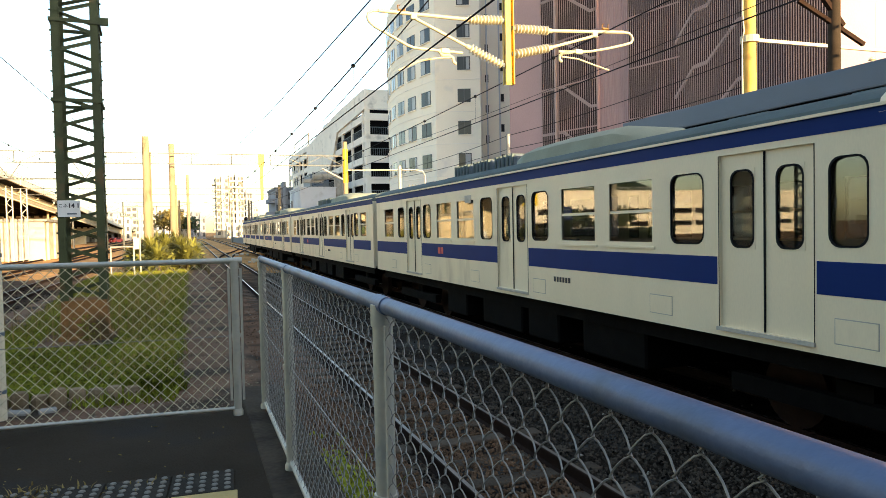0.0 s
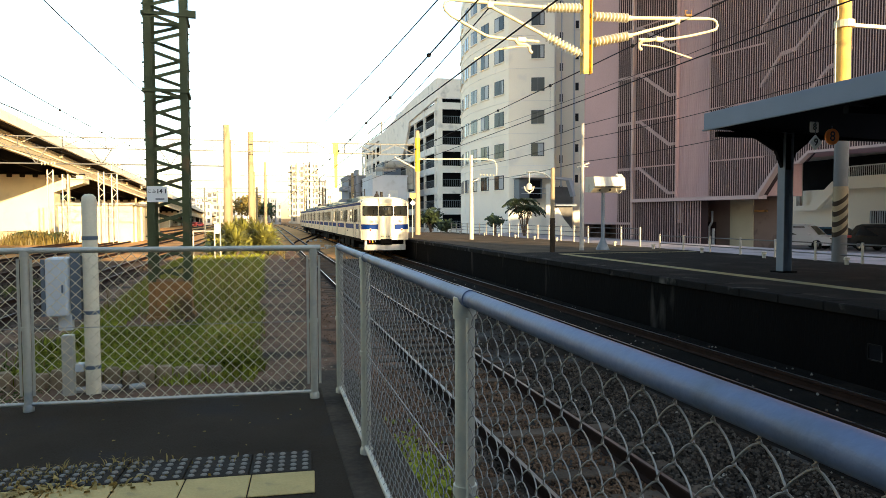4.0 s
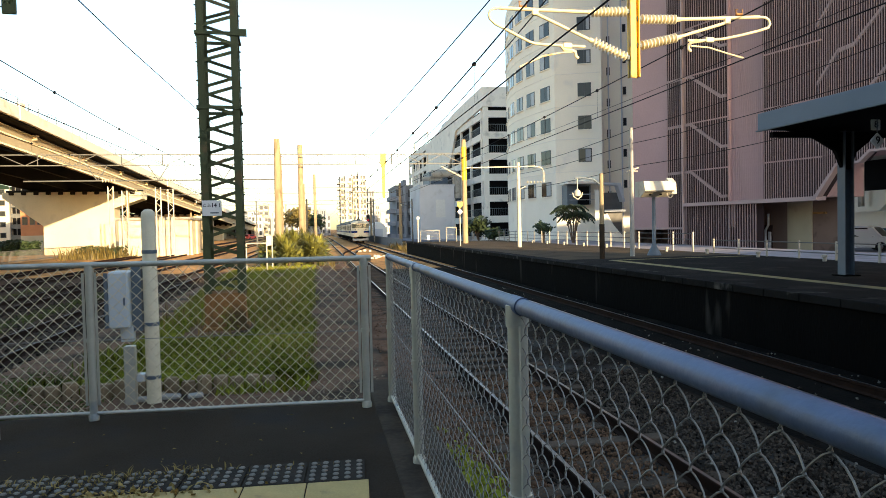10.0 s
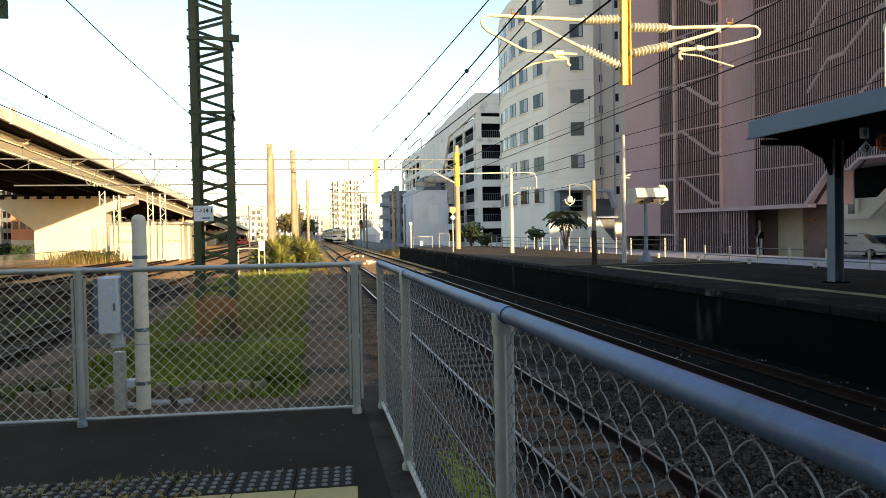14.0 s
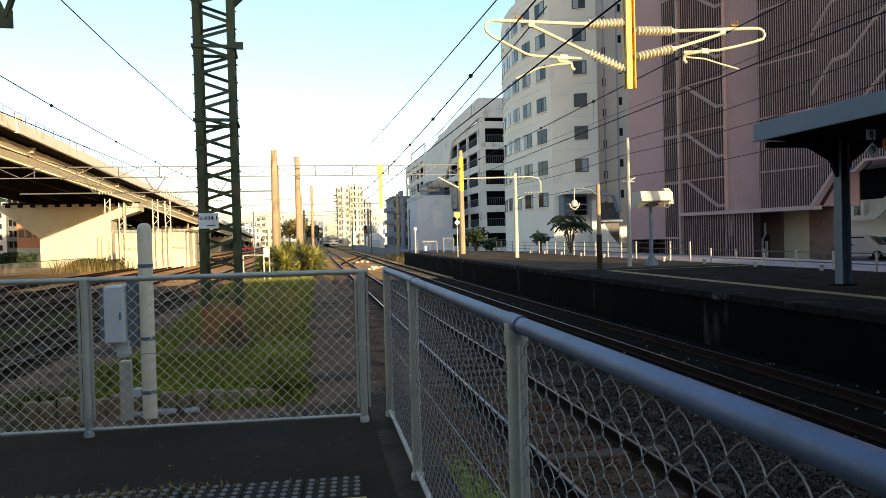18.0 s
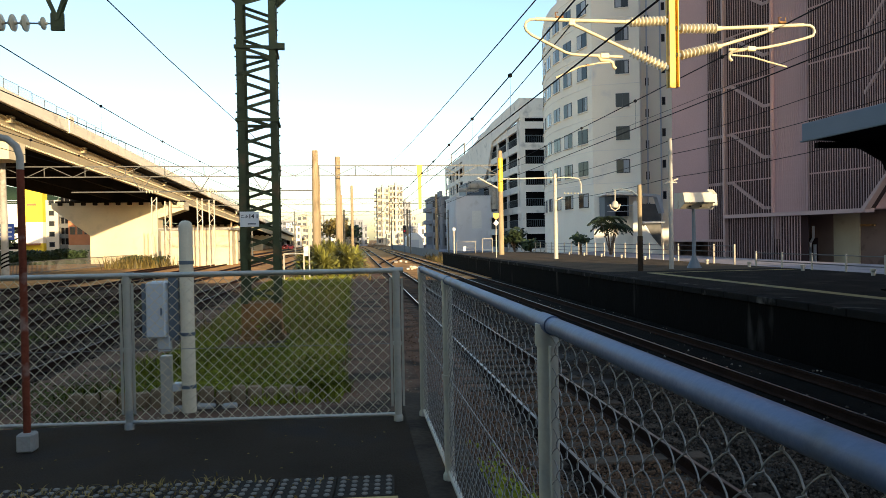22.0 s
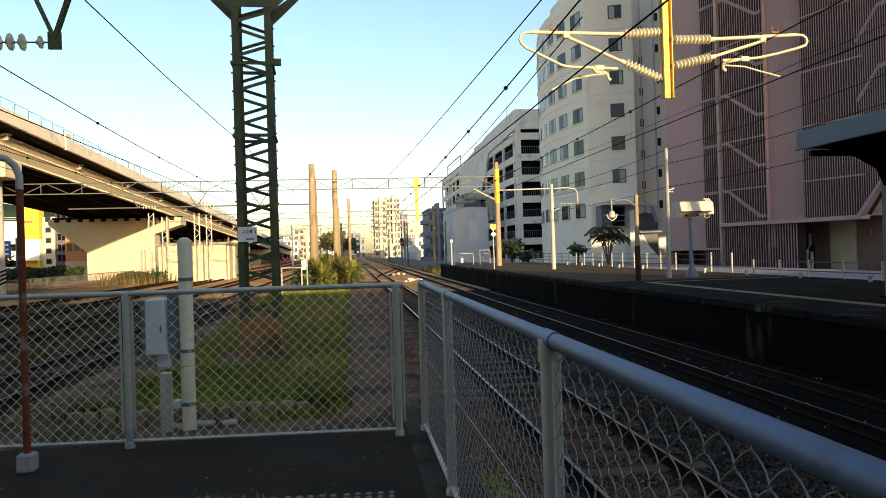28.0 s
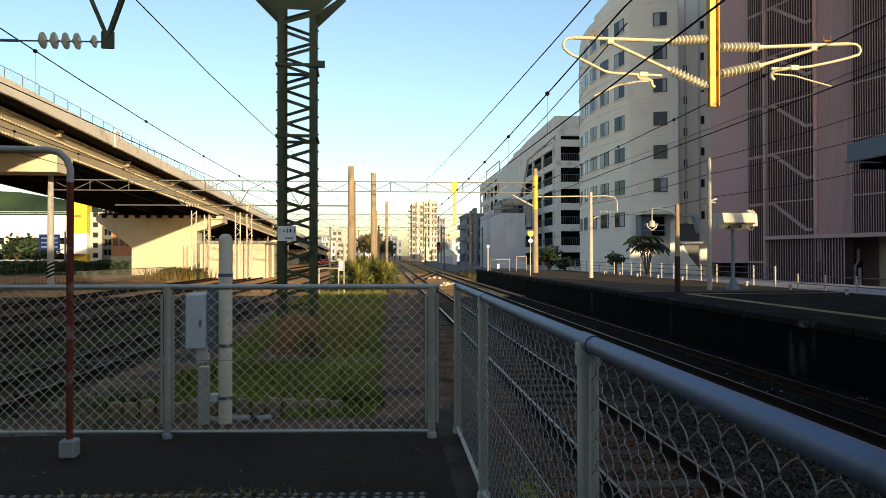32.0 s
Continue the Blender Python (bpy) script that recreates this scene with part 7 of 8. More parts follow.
for k in range(5):
    z = 0.6 + 1.8 * k
    part("balcony_rail", Shape().box(-50.4, -48.4, 127.4, 127.5, z, z + 0.75), M_TRUSS, cb)
    wo = part("window", Shape().box(-51.8, -50.9, 126.95, 127.02, z + 0.3, z + 1.2), M_FRAME, cb)
    part("pane", Shape().box(-51.7, -51.0, 126.92, 126.95, z + 0.4, z + 1.1), M_GLASS, wo)
for x in (-50.3, -49.4, -48.5):
    part("balcony_post", Shape().box(x - 0.06, x + 0.06, 127.35, 127.5, GROUND_Z, 9.4), M_TRUSS, cb)
bb = thing("brick_building", "orange brick building with small windows", "building", (0, 0, 0))
part("wall", Shape().box(-48.3, -43.6, 126, 140, GROUND_Z - 0.06, 5.6), M_BRICK, bb)
part("lower_storey", Shape().box(-48.2, -43.7, 125.6, 125.99, GROUND_Z - 0.06, 1.2), M_BEIGE, bb)
for k in range(4):
    wo = part("window", Shape().box(-48.0 + 1.15 * k, -47.2 + 1.15 * k, 125.9, 126.1, 3.0, 4.3), M_FRAME, bb)
    part("pane", Shape().box(-47.92 + 1.15 * k, -47.28 + 1.15 * k, 125.85, 125.9, 3.1, 4.2), M_GLASS, wo)
bs = thing("blue_road_sign", "blue road sign on a grey gantry post", "road sign", (-46.5, 100, GROUND_Z - 0.06))
part("post", Shape().path([(2.0, 0, 0), (2.0, 0, 6.0)], 0.12, 8), M_STEELGREY, bs)
part("panel", Shape().cbox(-1.4, 1.4, -0.2, -0.12, 3.4, 5.6, 0.03), M_SIGNBLUE, bs)
s = Shape()
for k in range(3):
    s.box(-1.1, 1.1, -0.215, -0.2, 3.75 + 0.6 * k, 3.95 + 0.6 * k)
tagged(part("text_bar", s, M_WHITE, bs), kind="stuff")
hl = Shape()
v, f = [], []
for i in range(25):
    x = -420 + 16 * i
    top = 36 * math.exp(-((x + 230) / 110.0) ** 2) + 3 + 3 * noise.noise((x * 0.03, 0, 0))
    v += [(x, 380, GROUND_Z - 2), (x, 380, max(0, top * 0.6)), (x, 420, max(0.5, top)), (x, 520, GROUND_Z - 2)]
for i in range(24):
    for j in range(3):
        a = 4 * i + j
        f.append((a, a + 4, a + 5, a + 1))
setting("wooded_hill", Shape().add(v, f), M_HILL, "dark wooded hill in the distance", True)

# striped lower part of the yard portal's pole
yp = thing("striped_pole_guard", "black and white slanting stripes round a yard pole", "pole guard", (-24.6, PORT2_Y, 0))
s = Shape()
for k in range(4):
    z = -0.3 + 0.28 * k
    v = []
    for i in range(19):
        a = 2 * math.pi * i / 18
        v += [(0.27 * math.cos(a), 0.27 * math.sin(a), z + 0.15 * math.cos(a)), (0.27 * math.cos(a), 0.27 * math.sin(a), z + 0.15 * math.cos(a) + 0.13)]
    s.add(v, [(2 * i, 2 * i + 2, 2 * i + 3, 2 * i + 1) for i in range(18)])
part("stripes", s, M_UNDER, yp)

# viaduct parapet screen, and lattice masts of the yard
scr = thing("noise_screen", "translucent screen panels on the viaduct parapet", "screen", (VX - 0.1, 0, 11.55))
first = None
for k in range(70):
    y = 20 + 2.0 * k
    if first is None:
        first = part("panel", Shape().box(-0.006, 0.006, 0.016, 1.984, 0, 0.62), M_SCREEN, scr)
        p0 = part("post", Shape().box(-0.025, 0.025, -0.02, 0.02, 0, 0.66).box(-0.015, 0.015, 0.0, 2.0, 0.62, 0.65), M_STEELGREY, scr)
        first.location = p0.location = (0, y, via_z(y))
    else:
        again(first, (0, y, via_z(y)), scr)
        again(p0, (0, y, via_z(y)), scr)


def mast(x, y, h):
    t = thing("lattice_mast", "cream lattice mast in the yard", "catenary mast", (x, y, GROUND_Z - 0.06), 0, "lattice masts")
    for sx in (-0.25, 0.25):
        part("leg", Shape().box(sx - 0.05, sx + 0.05, -0.05, 0.05, 0, h), M_CREAMPOST, t)
    k, z = 1, 0.2
    while z < h - 0.5:
        part("lacing", Shape().beam((-0.25 * k, 0, z), (0.25 * k, 0, z + 0.55), 0.04, 0.05), M_CREAMPOST, t)
        z += 0.55
        k = -k


for x, y, h in ((-20.6, 76, 7.4), (-19.4, 76.5, 7.0), (-15.8, 75, 7.2), (-14.6, 75, 7.0)):
    mast(x, y, h)

lr = random.Random(15)
v, f = [], []
for k in range(90):
    x, y, a, w = lr.uniform(-3.5, 0.3), lr.uniform(2.0, 4.7), lr.uniform(0, 6.28), lr.uniform(0.006, 0.016)
    q = len(v)
    v += [(x + w * math.cos(a), y + w * math.sin(a), 0.003), (x - w * 0.5 * math.sin(a), y + w * 0.5 * math.cos(a), 0.009), (x - w * math.cos(a), y - w * math.sin(a), 0.004), (x + w * 0.5 * math.sin(a), y - w * 0.5 * math.cos(a), 0.006)]
    f.append((q, q + 1, q + 2, q + 3))
tagged(part("fallen_leaves", Shape().add(v, f), M_WEED), "dry fallen leaves and chips scattered on the asphalt", "fallen leaves", "", "stuff")


# ---- along the line ----
sig = thing("colour_light_signal", "railway signal showing red on a slim post", "signal", (9.5, 130, GROUND_Z - 0.06))
sig.scale = (0.85, 0.85, 0.9)
part("post", Shape().lathe([(0.1, 0), (0.08, 4.2)], 10), M_STEELGREY, sig, "", True)
head = part("head", Shape().prism([(-0.35, 4.1), (0.35, 4.1), (0.35, 5.5), (0.2, 5.75), (-0.2, 5.75), (-0.35, 5.5)], "y", -0.25, 0.0), M_BLACK, sig, "black signal head")
part("red_lens", Shape().lathe([(0.2, 0.0), (0.14, 0.05), (0, 0.07)], 14, pose(0, -0.25, 4.55, 90, 0, 0)), M_TAIL, head, "lit red lens", True)
part("green_lens", Shape().lathe([(0.2, 0.0), (0.14, 0.05), (0, 0.07)], 14, pose(0, -0.25, 5.25, 90, 0, 0)), M_RUBBER, head, "", True)

sh2 = thing("round_roofed_shed", "white round-roofed shed beside the line", "shed", (14.1, 160, GROUND_Z - 0.06))
part("shell", Shape().prism([(1.9 * math.cos(math.pi * k / 10), 1.6 + 2.4 * math.sin(math.pi * k / 10)) for k in range(11)] + [(-1.9, 0.0), (1.9, 0.0)], "y", 0.0, 9.0), M_WHITE, sh2)
part("door", Shape().box(-0.9, 0.9, -0.06, 0.0, 0.0, 2.4), M_GREY, sh2)


bp = thing("bent_pipe_pole", "grey pipe pole with a bent arm and a small white plate", "pole", (-2.12, 34.0, GROUND_Z))
BZ = 1.9 - GROUND_Z
part("post", Shape().path([(0, 0, -0.1), (0, 0, BZ - 0.12), (-0.05, 0, BZ - 0.02), (-0.18, 0, BZ + 0.04), (-0.72, 0, BZ + 0.13)], 0.035, 8), M_CREAMPOST, bp, "", True)
pb = part("number_plate", Shape().cbox(-1.07, -0.79, -0.03, -0.01, BZ - 0.02, BZ + 0.22, 0.005), M_WHITE, bp, "small white number plate")
part("clamp", Shape().box(-0.8, -0.68, -0.02, 0.02, BZ + 0.08, BZ + 0.17), M_STEELGREY, pb)
writing("12", 0.2, M_BLACK, pose(-0.93, -0.034, BZ + 0.1, 90, 0, 0), pb, "lettering", 0.003)


def boxes_by_switch(x, y, seed):
    r = random.Random(seed)
    t = thing("point_machine", "white painted point machine and covers between the rails", "point machine", (x, y, GROUND_Z + 0.03))
    for k in range(9):
        a, b = r.uniform(-0.8, 0.8), r.uniform(-2.2, 2.2)
        w = r.uniform(0.06, 0.2)
        part("cover", Shape().cbox(a - w, a + w, b - 0.2, b + 0.2, 0.0, r.uniform(0.1, 0.25), 0.03), M_CREAMPOST, t)


boxes_by_switch(5.05, 75.5, 1)
lb_ = thing("lineside_fence", "low dark panel fence along the line", "fence", (10.2, 0, GROUND_Z - 0.06))
for k in range(26):
    part("panel", Shape().box(-0.03, 0.03, 84 + 4.2 * k, 88.1 + 4.2 * k, 0, 1.2), M_STEELGREY, lb_)


def line_mast(x, y, h, arm):
    t = thing("catenary_mast", "slim dark catenary mast with a bracket arm", "catenary mast", (x, y, GROUND_Z - 0.06), 0, "masts along the line")
    part("shaft", Shape().lathe([(0.13, 0), (0.09, h)], 10), M_TRUSS, t, "", True)
    part("arm", Shape().beam((0, 0, h - 1.2), (arm, 0, h - 0.6), 0.06, 0.06).beam((0, 0, h - 0.3), (arm, 0, h - 0.6), 0.05, 0.05), M_TRUSS, t)
    part("insulator", Shape().lathe([(0.04, 0), (0.1, 0.06), (0.04, 0.12), (0.1, 0.18), (0.03, 0.26)], 8, Matrix.Translation((arm * 0.9, 0, h - 0.95))), M_CERAMIC, t)


for x, y, h, arm in ((9.6, 118, 7.5, -2.2), (9.2, 168, 7.6, -2.2), (-2.2, 118, 7.8, 2.4), (-2.8, 168, 7.8, 2.4), (-9.0, 110, 7.2, 2.0), (-13.0, 128, 7.4, 2.0), (-12.4, 88, 7.0, -2.0), (12.6, 92, 6.4, -1.6)):
    line_mast(x, y, h, arm)
boxes_by_switch(5.1, 58.6, 2)
car("parked_car", "small red car parked far beside the viaduct", (-19.5, 214, GROUND_Z - 0.06), 60, M_RED, 4.2, 1.5)
lf = thing("pipe_stand", "low pale pipe frame standing in the weeds", "frame", (0, 30, 0))
for x in (-2.93, -2.1):
    part("post", Shape().path([(x, 0, end_z(x, 30) - 0.05), (x, 0, 0.7)], 0.03, 8), M_CREAMPOST, lf)
part("rail", Shape().path([(-2.93, 0, 0.7), (-2.1, 0, 0.7)], 0.03, 8), M_CREAMPOST, lf)
part("notice_plate", Shape().cbox(-2.1, -1.9, -0.03, -0.01, 0.6, 1.0, 0.004), M_WHITE, lf)

# marks on the face of the island platform
mk = thing("platform_face_mark", "white painted stopping mark on the dark platform face", "painted mark", (8.453, 0, 0))
writing("8", 0.13, M_WHITE, pose(-0.012, 7.70, (-0.36), 90, 0, -90), mk, "lettering", 0.002)
part("mark_line", Shape().box(-0.014, -0.01, 7.54, 7.555, (-0.36) - 0.14, (-0.36) + 0.16), M_WHITE, mk)
for y, z in ((8.07, -0.73), (7.05, -0.71)):
    rc = thing("wall_recess", "small square drain recess with a pale rim", "drain", (8.451, y, z), 0, "drain recesses in the platform face")
    s = Shape()
    s.box(-0.02, 0.0, -0.13, -0.11, -0.12, 0.12).box(-0.02, 0.0, 0.11, 0.13, -0.12, 0.12).box(-0.02, 0.0, -0.11, 0.11, -0.12, -0.1).box(-0.02, 0.0, -0.11, 0.11, 0.1, 0.12)
    part("rim", s, M_EDGE, rc)
    part("hole", Shape().box(-0.006, 0.0, -0.11, 0.11, -0.1, 0.1), M_DARK, rc)


# loose gravel on the earth and in the yard
def scatter(name, n, place, lo, hi, mat, label, seed):
    r = random.Random(seed)
    s = Shape()
    o = [(1, 0, 0), (-0.9, 0.2, 0.1), (0.1, 1, 0), (0, -0.9, 0.2), (0.2, 0.1, 0.8)]
    for k in range(n):
        x, y, z = place(r)
        q = r.uniform(lo, hi)
        m = pose(x, y, z, r.uniform(-40, 40), r.uniform(-40, 40), r.uniform(0, 360))
        s.add([m @ (Vector(p) * q * r.uniform(0.75, 1.25)) for p in o], [(0, 2, 4), (2, 1, 4), (1, 3, 4), (3, 0, 4)])
    tagged(part(name, s, mat), label, "gravel", "", "stuff")


def on_path(r):
    x, y = r.uniform(-0.25, 0.6), 5.1 + 18 * r.random() ** 1.7
    return x, y, end_z(x, y) + 0.005


def on_end(r):
    x, y = r.uniform(-4.2, -0.2), 5.1 + 14 * r.random() ** 1.6
    return x, y, end_z(x, y) + 0.005


def in_yard(r):
    return r.uniform(-12.5, -4.4), 6.0 + 32 * r.random() ** 1.4, GROUND_Z + 0.035


scatter("path_gravel", 2600, on_path, 0.005, 0.015, M_GRAVEL, "pale grey gravel trodden into the path", 91)
scatter("earth_gravel", 2200, on_end, 0.008, 0.022, M_GRAVEL, "pale chips of stone on the bare earth", 92)
scatter("yard_stones", 12000, in_yard, 0.025, 0.06, M_STONE, "loose crushed stones between the yard tracks", 93)

# street cables strung from pole to pole
for za, zb, zc in ((4.75, 4.9, 6.3), (4.3, 4.35, 5.4), (3.4, 3.45, 4.3)):
    ct = thing("street_cable", "thin black cable strung from pole to pole", "cable", (0, 0, 0), 0, "street cables")
    part("strand", Shape().path(sag((12.05, 40.5, za), (12.27, 25.7, zb), 0.12), 0.012, 5, False), M_CABLE, ct)
    part("strand", Shape().path(sag((12.27, 25.7, zb), (16.2, 16.8, zc), 0.15), 0.012, 5, False), M_CABLE, ct)


# ---- train ----
def side_cells(front):
    """Openings along one side: (from, to, kind)."""
    cells = [(0.8, 1.3, "crew"), (1.68, 2.2, "win")] if front else [(1.0, 1.9, "win")]
    for c in (3.57, 9.44, 15.31):
        cells += [(c - 0.62, c + 0.62, "door"), (c - 1.38, c - 0.78, "small"), (c + 0.85, c + 1.45, "small")]
    for c in (3.57, 9.44):
        cells += [(c + 1.78, c + 2.78, "win"), (c + 3.1, c + 4.1, "win")]
    cells.append((17.2, 18.2, "win"))
    if front:
        cells = [q for q in cells if q[:2] != (3.57 - 1.38, 3.57 - 0.78)] + [(2.38, 2.8, "small")]
    return sorted(cells)


WZ0, WZ1 = 2.06, 2.9
BODY0, EAVE = 1.07, 3.2
BAND0, BAND1 = 1.63, 1.94
SPAN = 19.5
HW = 1.45


def wall_sheet(x, sx, cells, y0, y1):
    """One connected side wall with its openings cut through."""
    ys = sorted({y0, y1, *[c[0] for c in cells], *[c[1] for c in cells]})
    zs = [BODY0, BODY0 + 0.11, WZ0, WZ1, EAVE - 0.16, EAVE]
    def hole(i, j):
        ym, zm = (ys[i] + ys[i + 1]) / 2, (zs[j] + zs[j + 1]) / 2
        for a, b, k in cells:
            if a < ym < b:
                return WZ0 < zm < WZ1 if k in ("win", "small") else BODY0 + 0.11 < zm < EAVE - 0.16
        return False
    ny, nz = len(ys), len(zs)
    v = [(x - d, y, z) for d in (0.0, 0.05 * sx) for y in ys for z in zs]
    at = lambda d, i, j: d * ny * nz + i * nz + j
    solid = {(i, j) for i in range(ny - 1) for j in range(nz - 1) if not hole(i, j)}
    f = []
    for i, j in solid:
        for d in (0, 1):
            f.append((at(d, i, j), at(d, i + 1, j), at(d, i + 1, j + 1), at(d, i, j + 1)))
        for di, dj, p, q in ((-1, 0, (i, j), (i, j + 1)), (1, 0, (i + 1, j), (i + 1, j + 1)), (0, -1, (i, j), (i + 1, j)), (0, 1, (i, j + 1), (i + 1, j + 1))):
            if (i + di, j + dj) not in solid:
                f.append((at(0, *p), at(0, *q), at(1, *q), at(1, *p)))
    return Shape().add(v, f)


def roof_profile(n=12, drop=0.0):
    """Half-round roof outline over the car, as (x, z)."""
    pts = []
    for i in range(n + 1):
        a = math.pi * i / n
        pts.append((HW * math.cos(a), EAVE + 0.38 * math.sin(a) ** 0.7))
    return pts


def build_car(front, label):
    t = thing("train_car", label, "train car", (0, 0, 0), 0, "cars of the train")
    y_from, y_to = (0.5 if front else 0.1), 19.1
    cells = side_cells(front)
    for sx in (-1, 1):
        x = HW * sx
        s = wall_sheet(x, sx, cells, y_from, y_to)
        wall = part("side_wall", s, M_CAR_CREAM, t)
        o = x + 0.003 * sx
        y = y_from + 0.35
        for a, b, k in cells + [(y_to, y_to, "end")]:
            if k in ("door", "crew", "end"):
                if a - y > 0.1:
                    part("blue_band", Shape().box(min(o, x), max(o, x), y, a - 0.03, BAND0, BAND1), M_BLUE, wall, "painted blue band")
                y = b + 0.03
        part("roof_stripe", Shape().box(min(x + 0.004 * sx, x), max(x + 0.004 * sx, x), y_from, y_to, EAVE - 0.09, EAVE + 0.07), M_BLUE, wall, "blue stripe under the roof")
        part("gutter", Shape().box(min(x, x + 0.03 * sx), max(x, x + 0.03 * sx), y_from, y_to, EAVE + 0.07, EAVE + 0.1), M_CAR_CREAM, wall)
        for a, b, k in cells:
            if k == "door":
                xg = x - 0.03 * sx
                part("door_seal", Shape().box(min(xg, xg + 0.012 * sx), max(xg, xg + 0.012 * sx), (a + b) / 2 - 0.009, (a + b) / 2 + 0.009, BODY0 + 0.1, EAVE - 0.17), M_RUBBER, t)
                part("door_edge", Shape().box(min(x, x + 0.004 * sx), max(x, x + 0.004 * sx), a - 0.008, a, BODY0 + 0.1, EAVE - 0.16), M_RUBBER, t)
                part("door_edge", Shape().box(min(x, x + 0.004 * sx), max(x, x + 0.004 * sx), b, b + 0.008, BODY0 + 0.1, EAVE - 0.16), M_RUBBER, t)
                part("door_sill", Shape().box(min(x, x + 0.03 * sx), max(x, x + 0.03 * sx), a - 0.02, b + 0.02, BODY0 + 0.06, BODY0 + 0.1), M_SKIRT, t)
                for c0, c1 in ((a, (a + b) / 2 - 0.004), ((a + b) / 2 + 0.004, b)):
                    s = Shape()
                    i0, i1, z0, z1 = c0 + 0.13, c1 - 0.13, 2.03, 2.88
                    xi = x - 0.035 * sx
                    lo_x, hi_x = min(xi, xi - 0.03 * sx), max(xi, xi - 0.03 * sx)
                    s.box(lo_x, hi_x, c0, i0, BODY0 + 0.1, EAVE - 0.16)
                    s.box(lo_x, hi_x, i1, c1, BODY0 + 0.1, EAVE - 0.16)
                    s.box(lo_x, hi_x, i0, i1, BODY0 + 0.02, z0)
                    s.box(lo_x, hi_x, i0, i1, z1, EAVE - 0.16)
                    dl = part("door_leaf", s, M_CAR_CREAM, t)
                    part("window_surround", round_ring(xi, sx, i0, i1, z0, z1, 0.0, 0.012, 0.11), M_CAR_CREAM, dl)
                    part("seal", round_ring(xi + 0.004 * sx, sx, i0, i1, z0, z1, 0.008, 0.026, 0.11), M_RUBBER, dl)
                    part("pane", Shape().box(min(xi - 0.012 * sx, xi - 0.018 * sx), max(xi - 0.012 * sx, xi - 0.018 * sx), i0, i1, z0, z1), M_TGLASS, dl)
            elif k == "crew":
                xi = x - 0.03 * sx
                s = Shape()
                s.box(min(xi, xi - 0.03 * sx), max(xi, xi - 0.03 * sx), a, b, BODY0 + 0.02, 2.05)
                s.box(min(xi, xi - 0.03 * sx), max(xi, xi - 0.03 * sx), a, b, 2.85, EAVE - 0.16)
                for c0, c1 in ((a, a + 0.1), (b - 0.1, b)):
                    s.box(min(xi, xi - 0.03 * sx), max(xi, xi - 0.03 * sx), c0, c1, 2.05, 2.85)
                dl = part("crew_door", s, M_CAR_CREAM, t)
                part("pane", Shape().box(min(xi - 0.012 * sx, xi - 0.018 * sx), max(xi - 0.012 * sx, xi - 0.018 * sx), a + 0.1, b - 0.1, 2.05, 2.85), M_TGLASS, dl)
                part("seal", frame_ring(xi, sx, a + 0.1, b - 0.1, 2.05, 2.85, 0.02), M_RUBBER, dl)
                part("grab_rail", Shape().path([(x + 0.03 * sx, b + 0.08, 1.5), (x + 0.03 * sx, b + 0.08, 2.5)], 0.014, 8), M_CHROME, dl)
            else:
                xi = x - 0.01 * sx
                if k == "small":
                    wn_ = part("window", round_ring(xi + 0.006 * sx, sx, a, b, WZ0, WZ1, 0.0, 0.012, 0.12), M_CAR_CREAM, t)
                    part("seal", round_ring(xi + 0.01 * sx, sx, a, b, WZ0, WZ1, 0.008, 0.024, 0.12), M_RUBBER, wn_)
                else:
                    wn_ = part("window", frame_ring(xi + 0.004 * sx, sx, a, b, WZ0, WZ1, 0.022), M_CAR_CREAM, t)
                part("pane", Shape().box(min(xi - 0.014 * sx, xi - 0.02 * sx), max(xi - 0.014 * sx, xi - 0.02 * sx), a, b, WZ0, WZ1), M_TGLASS, wn_)
                if k == "win":
                    part("sash_bar", Shape().box(min(xi, xi - 0.02 * sx), max(xi, xi - 0.02 * sx), a, b, 2.46, 2.5), M_CAR_CREAM, wn_)
                    part("sill_strip", Shape().box(min(x, x + 0.02 * sx), max(x, x + 0.02 * sx), a - 0.04, b + 0.04, WZ0 - 0.06, WZ0 - 0.03), M_CAR_CREAM, wn_)
        for c in (2.3, 5.0, 8.2, 11.0, 14.0, 17.0):
            part("hatch_gap", Shape().box(min(x, x + 0.003 * sx), max(x, x + 0.003 * sx), c - 0.01, c + 0.43, 1.19, 1.43), M_SKIRT, wall)
            part("hatch", Shape().box(min(x, x + 0.006 * sx), max(x, x + 0.006 * sx), c, c + 0.42, 1.2, 1.42), M_CAR_CREAM, wall)
        part("emblem", Shape().box(min(x, x + 0.006 * sx), max(x, x + 0.006 * sx), 13.1, 13.22, BAND0 + 0.08, BAND1 - 0.08).box(min(x, x + 0.006 * sx), max(x, x + 0.006 * sx), 13.28, 13.45, BAND0 + 0.08, BAND1 - 0.08), M_RED, wall, "plain red emblem bars")
        part("side_louvre", Shape().box(min(x, x + 0.008 * sx), max(x, x + 0.008 * sx), 11.35, 11.7, 2.82, 2.98), M_SKIRT, wall)
        s = Shape()
        for i in range(6):
            s.box(min(x, x + 0.004 * sx), max(x, x + 0.004 * sx), 7.4 + i * 0.09, 7.46 + i * 0.09, 1.42, 1.5)
        tagged(part("number_bar", s, M_BLACK, wall), kind="stuff")
    # roof
    prof = roof_profile()
    v, f = [], []
    n = len(prof)
    for y in (y_from, y_to):
        v += [(x, y, z) for x, z in prof]
    f = [(i, i + 1, n + i + 1, n + i) for i in range(n - 1)] + [tuple(range(n)), tuple(range(n, 2 * n))[::-1]]
    part("roof", Shape().add(v, f), M_ROOF, t, "weathered grey roof", True)
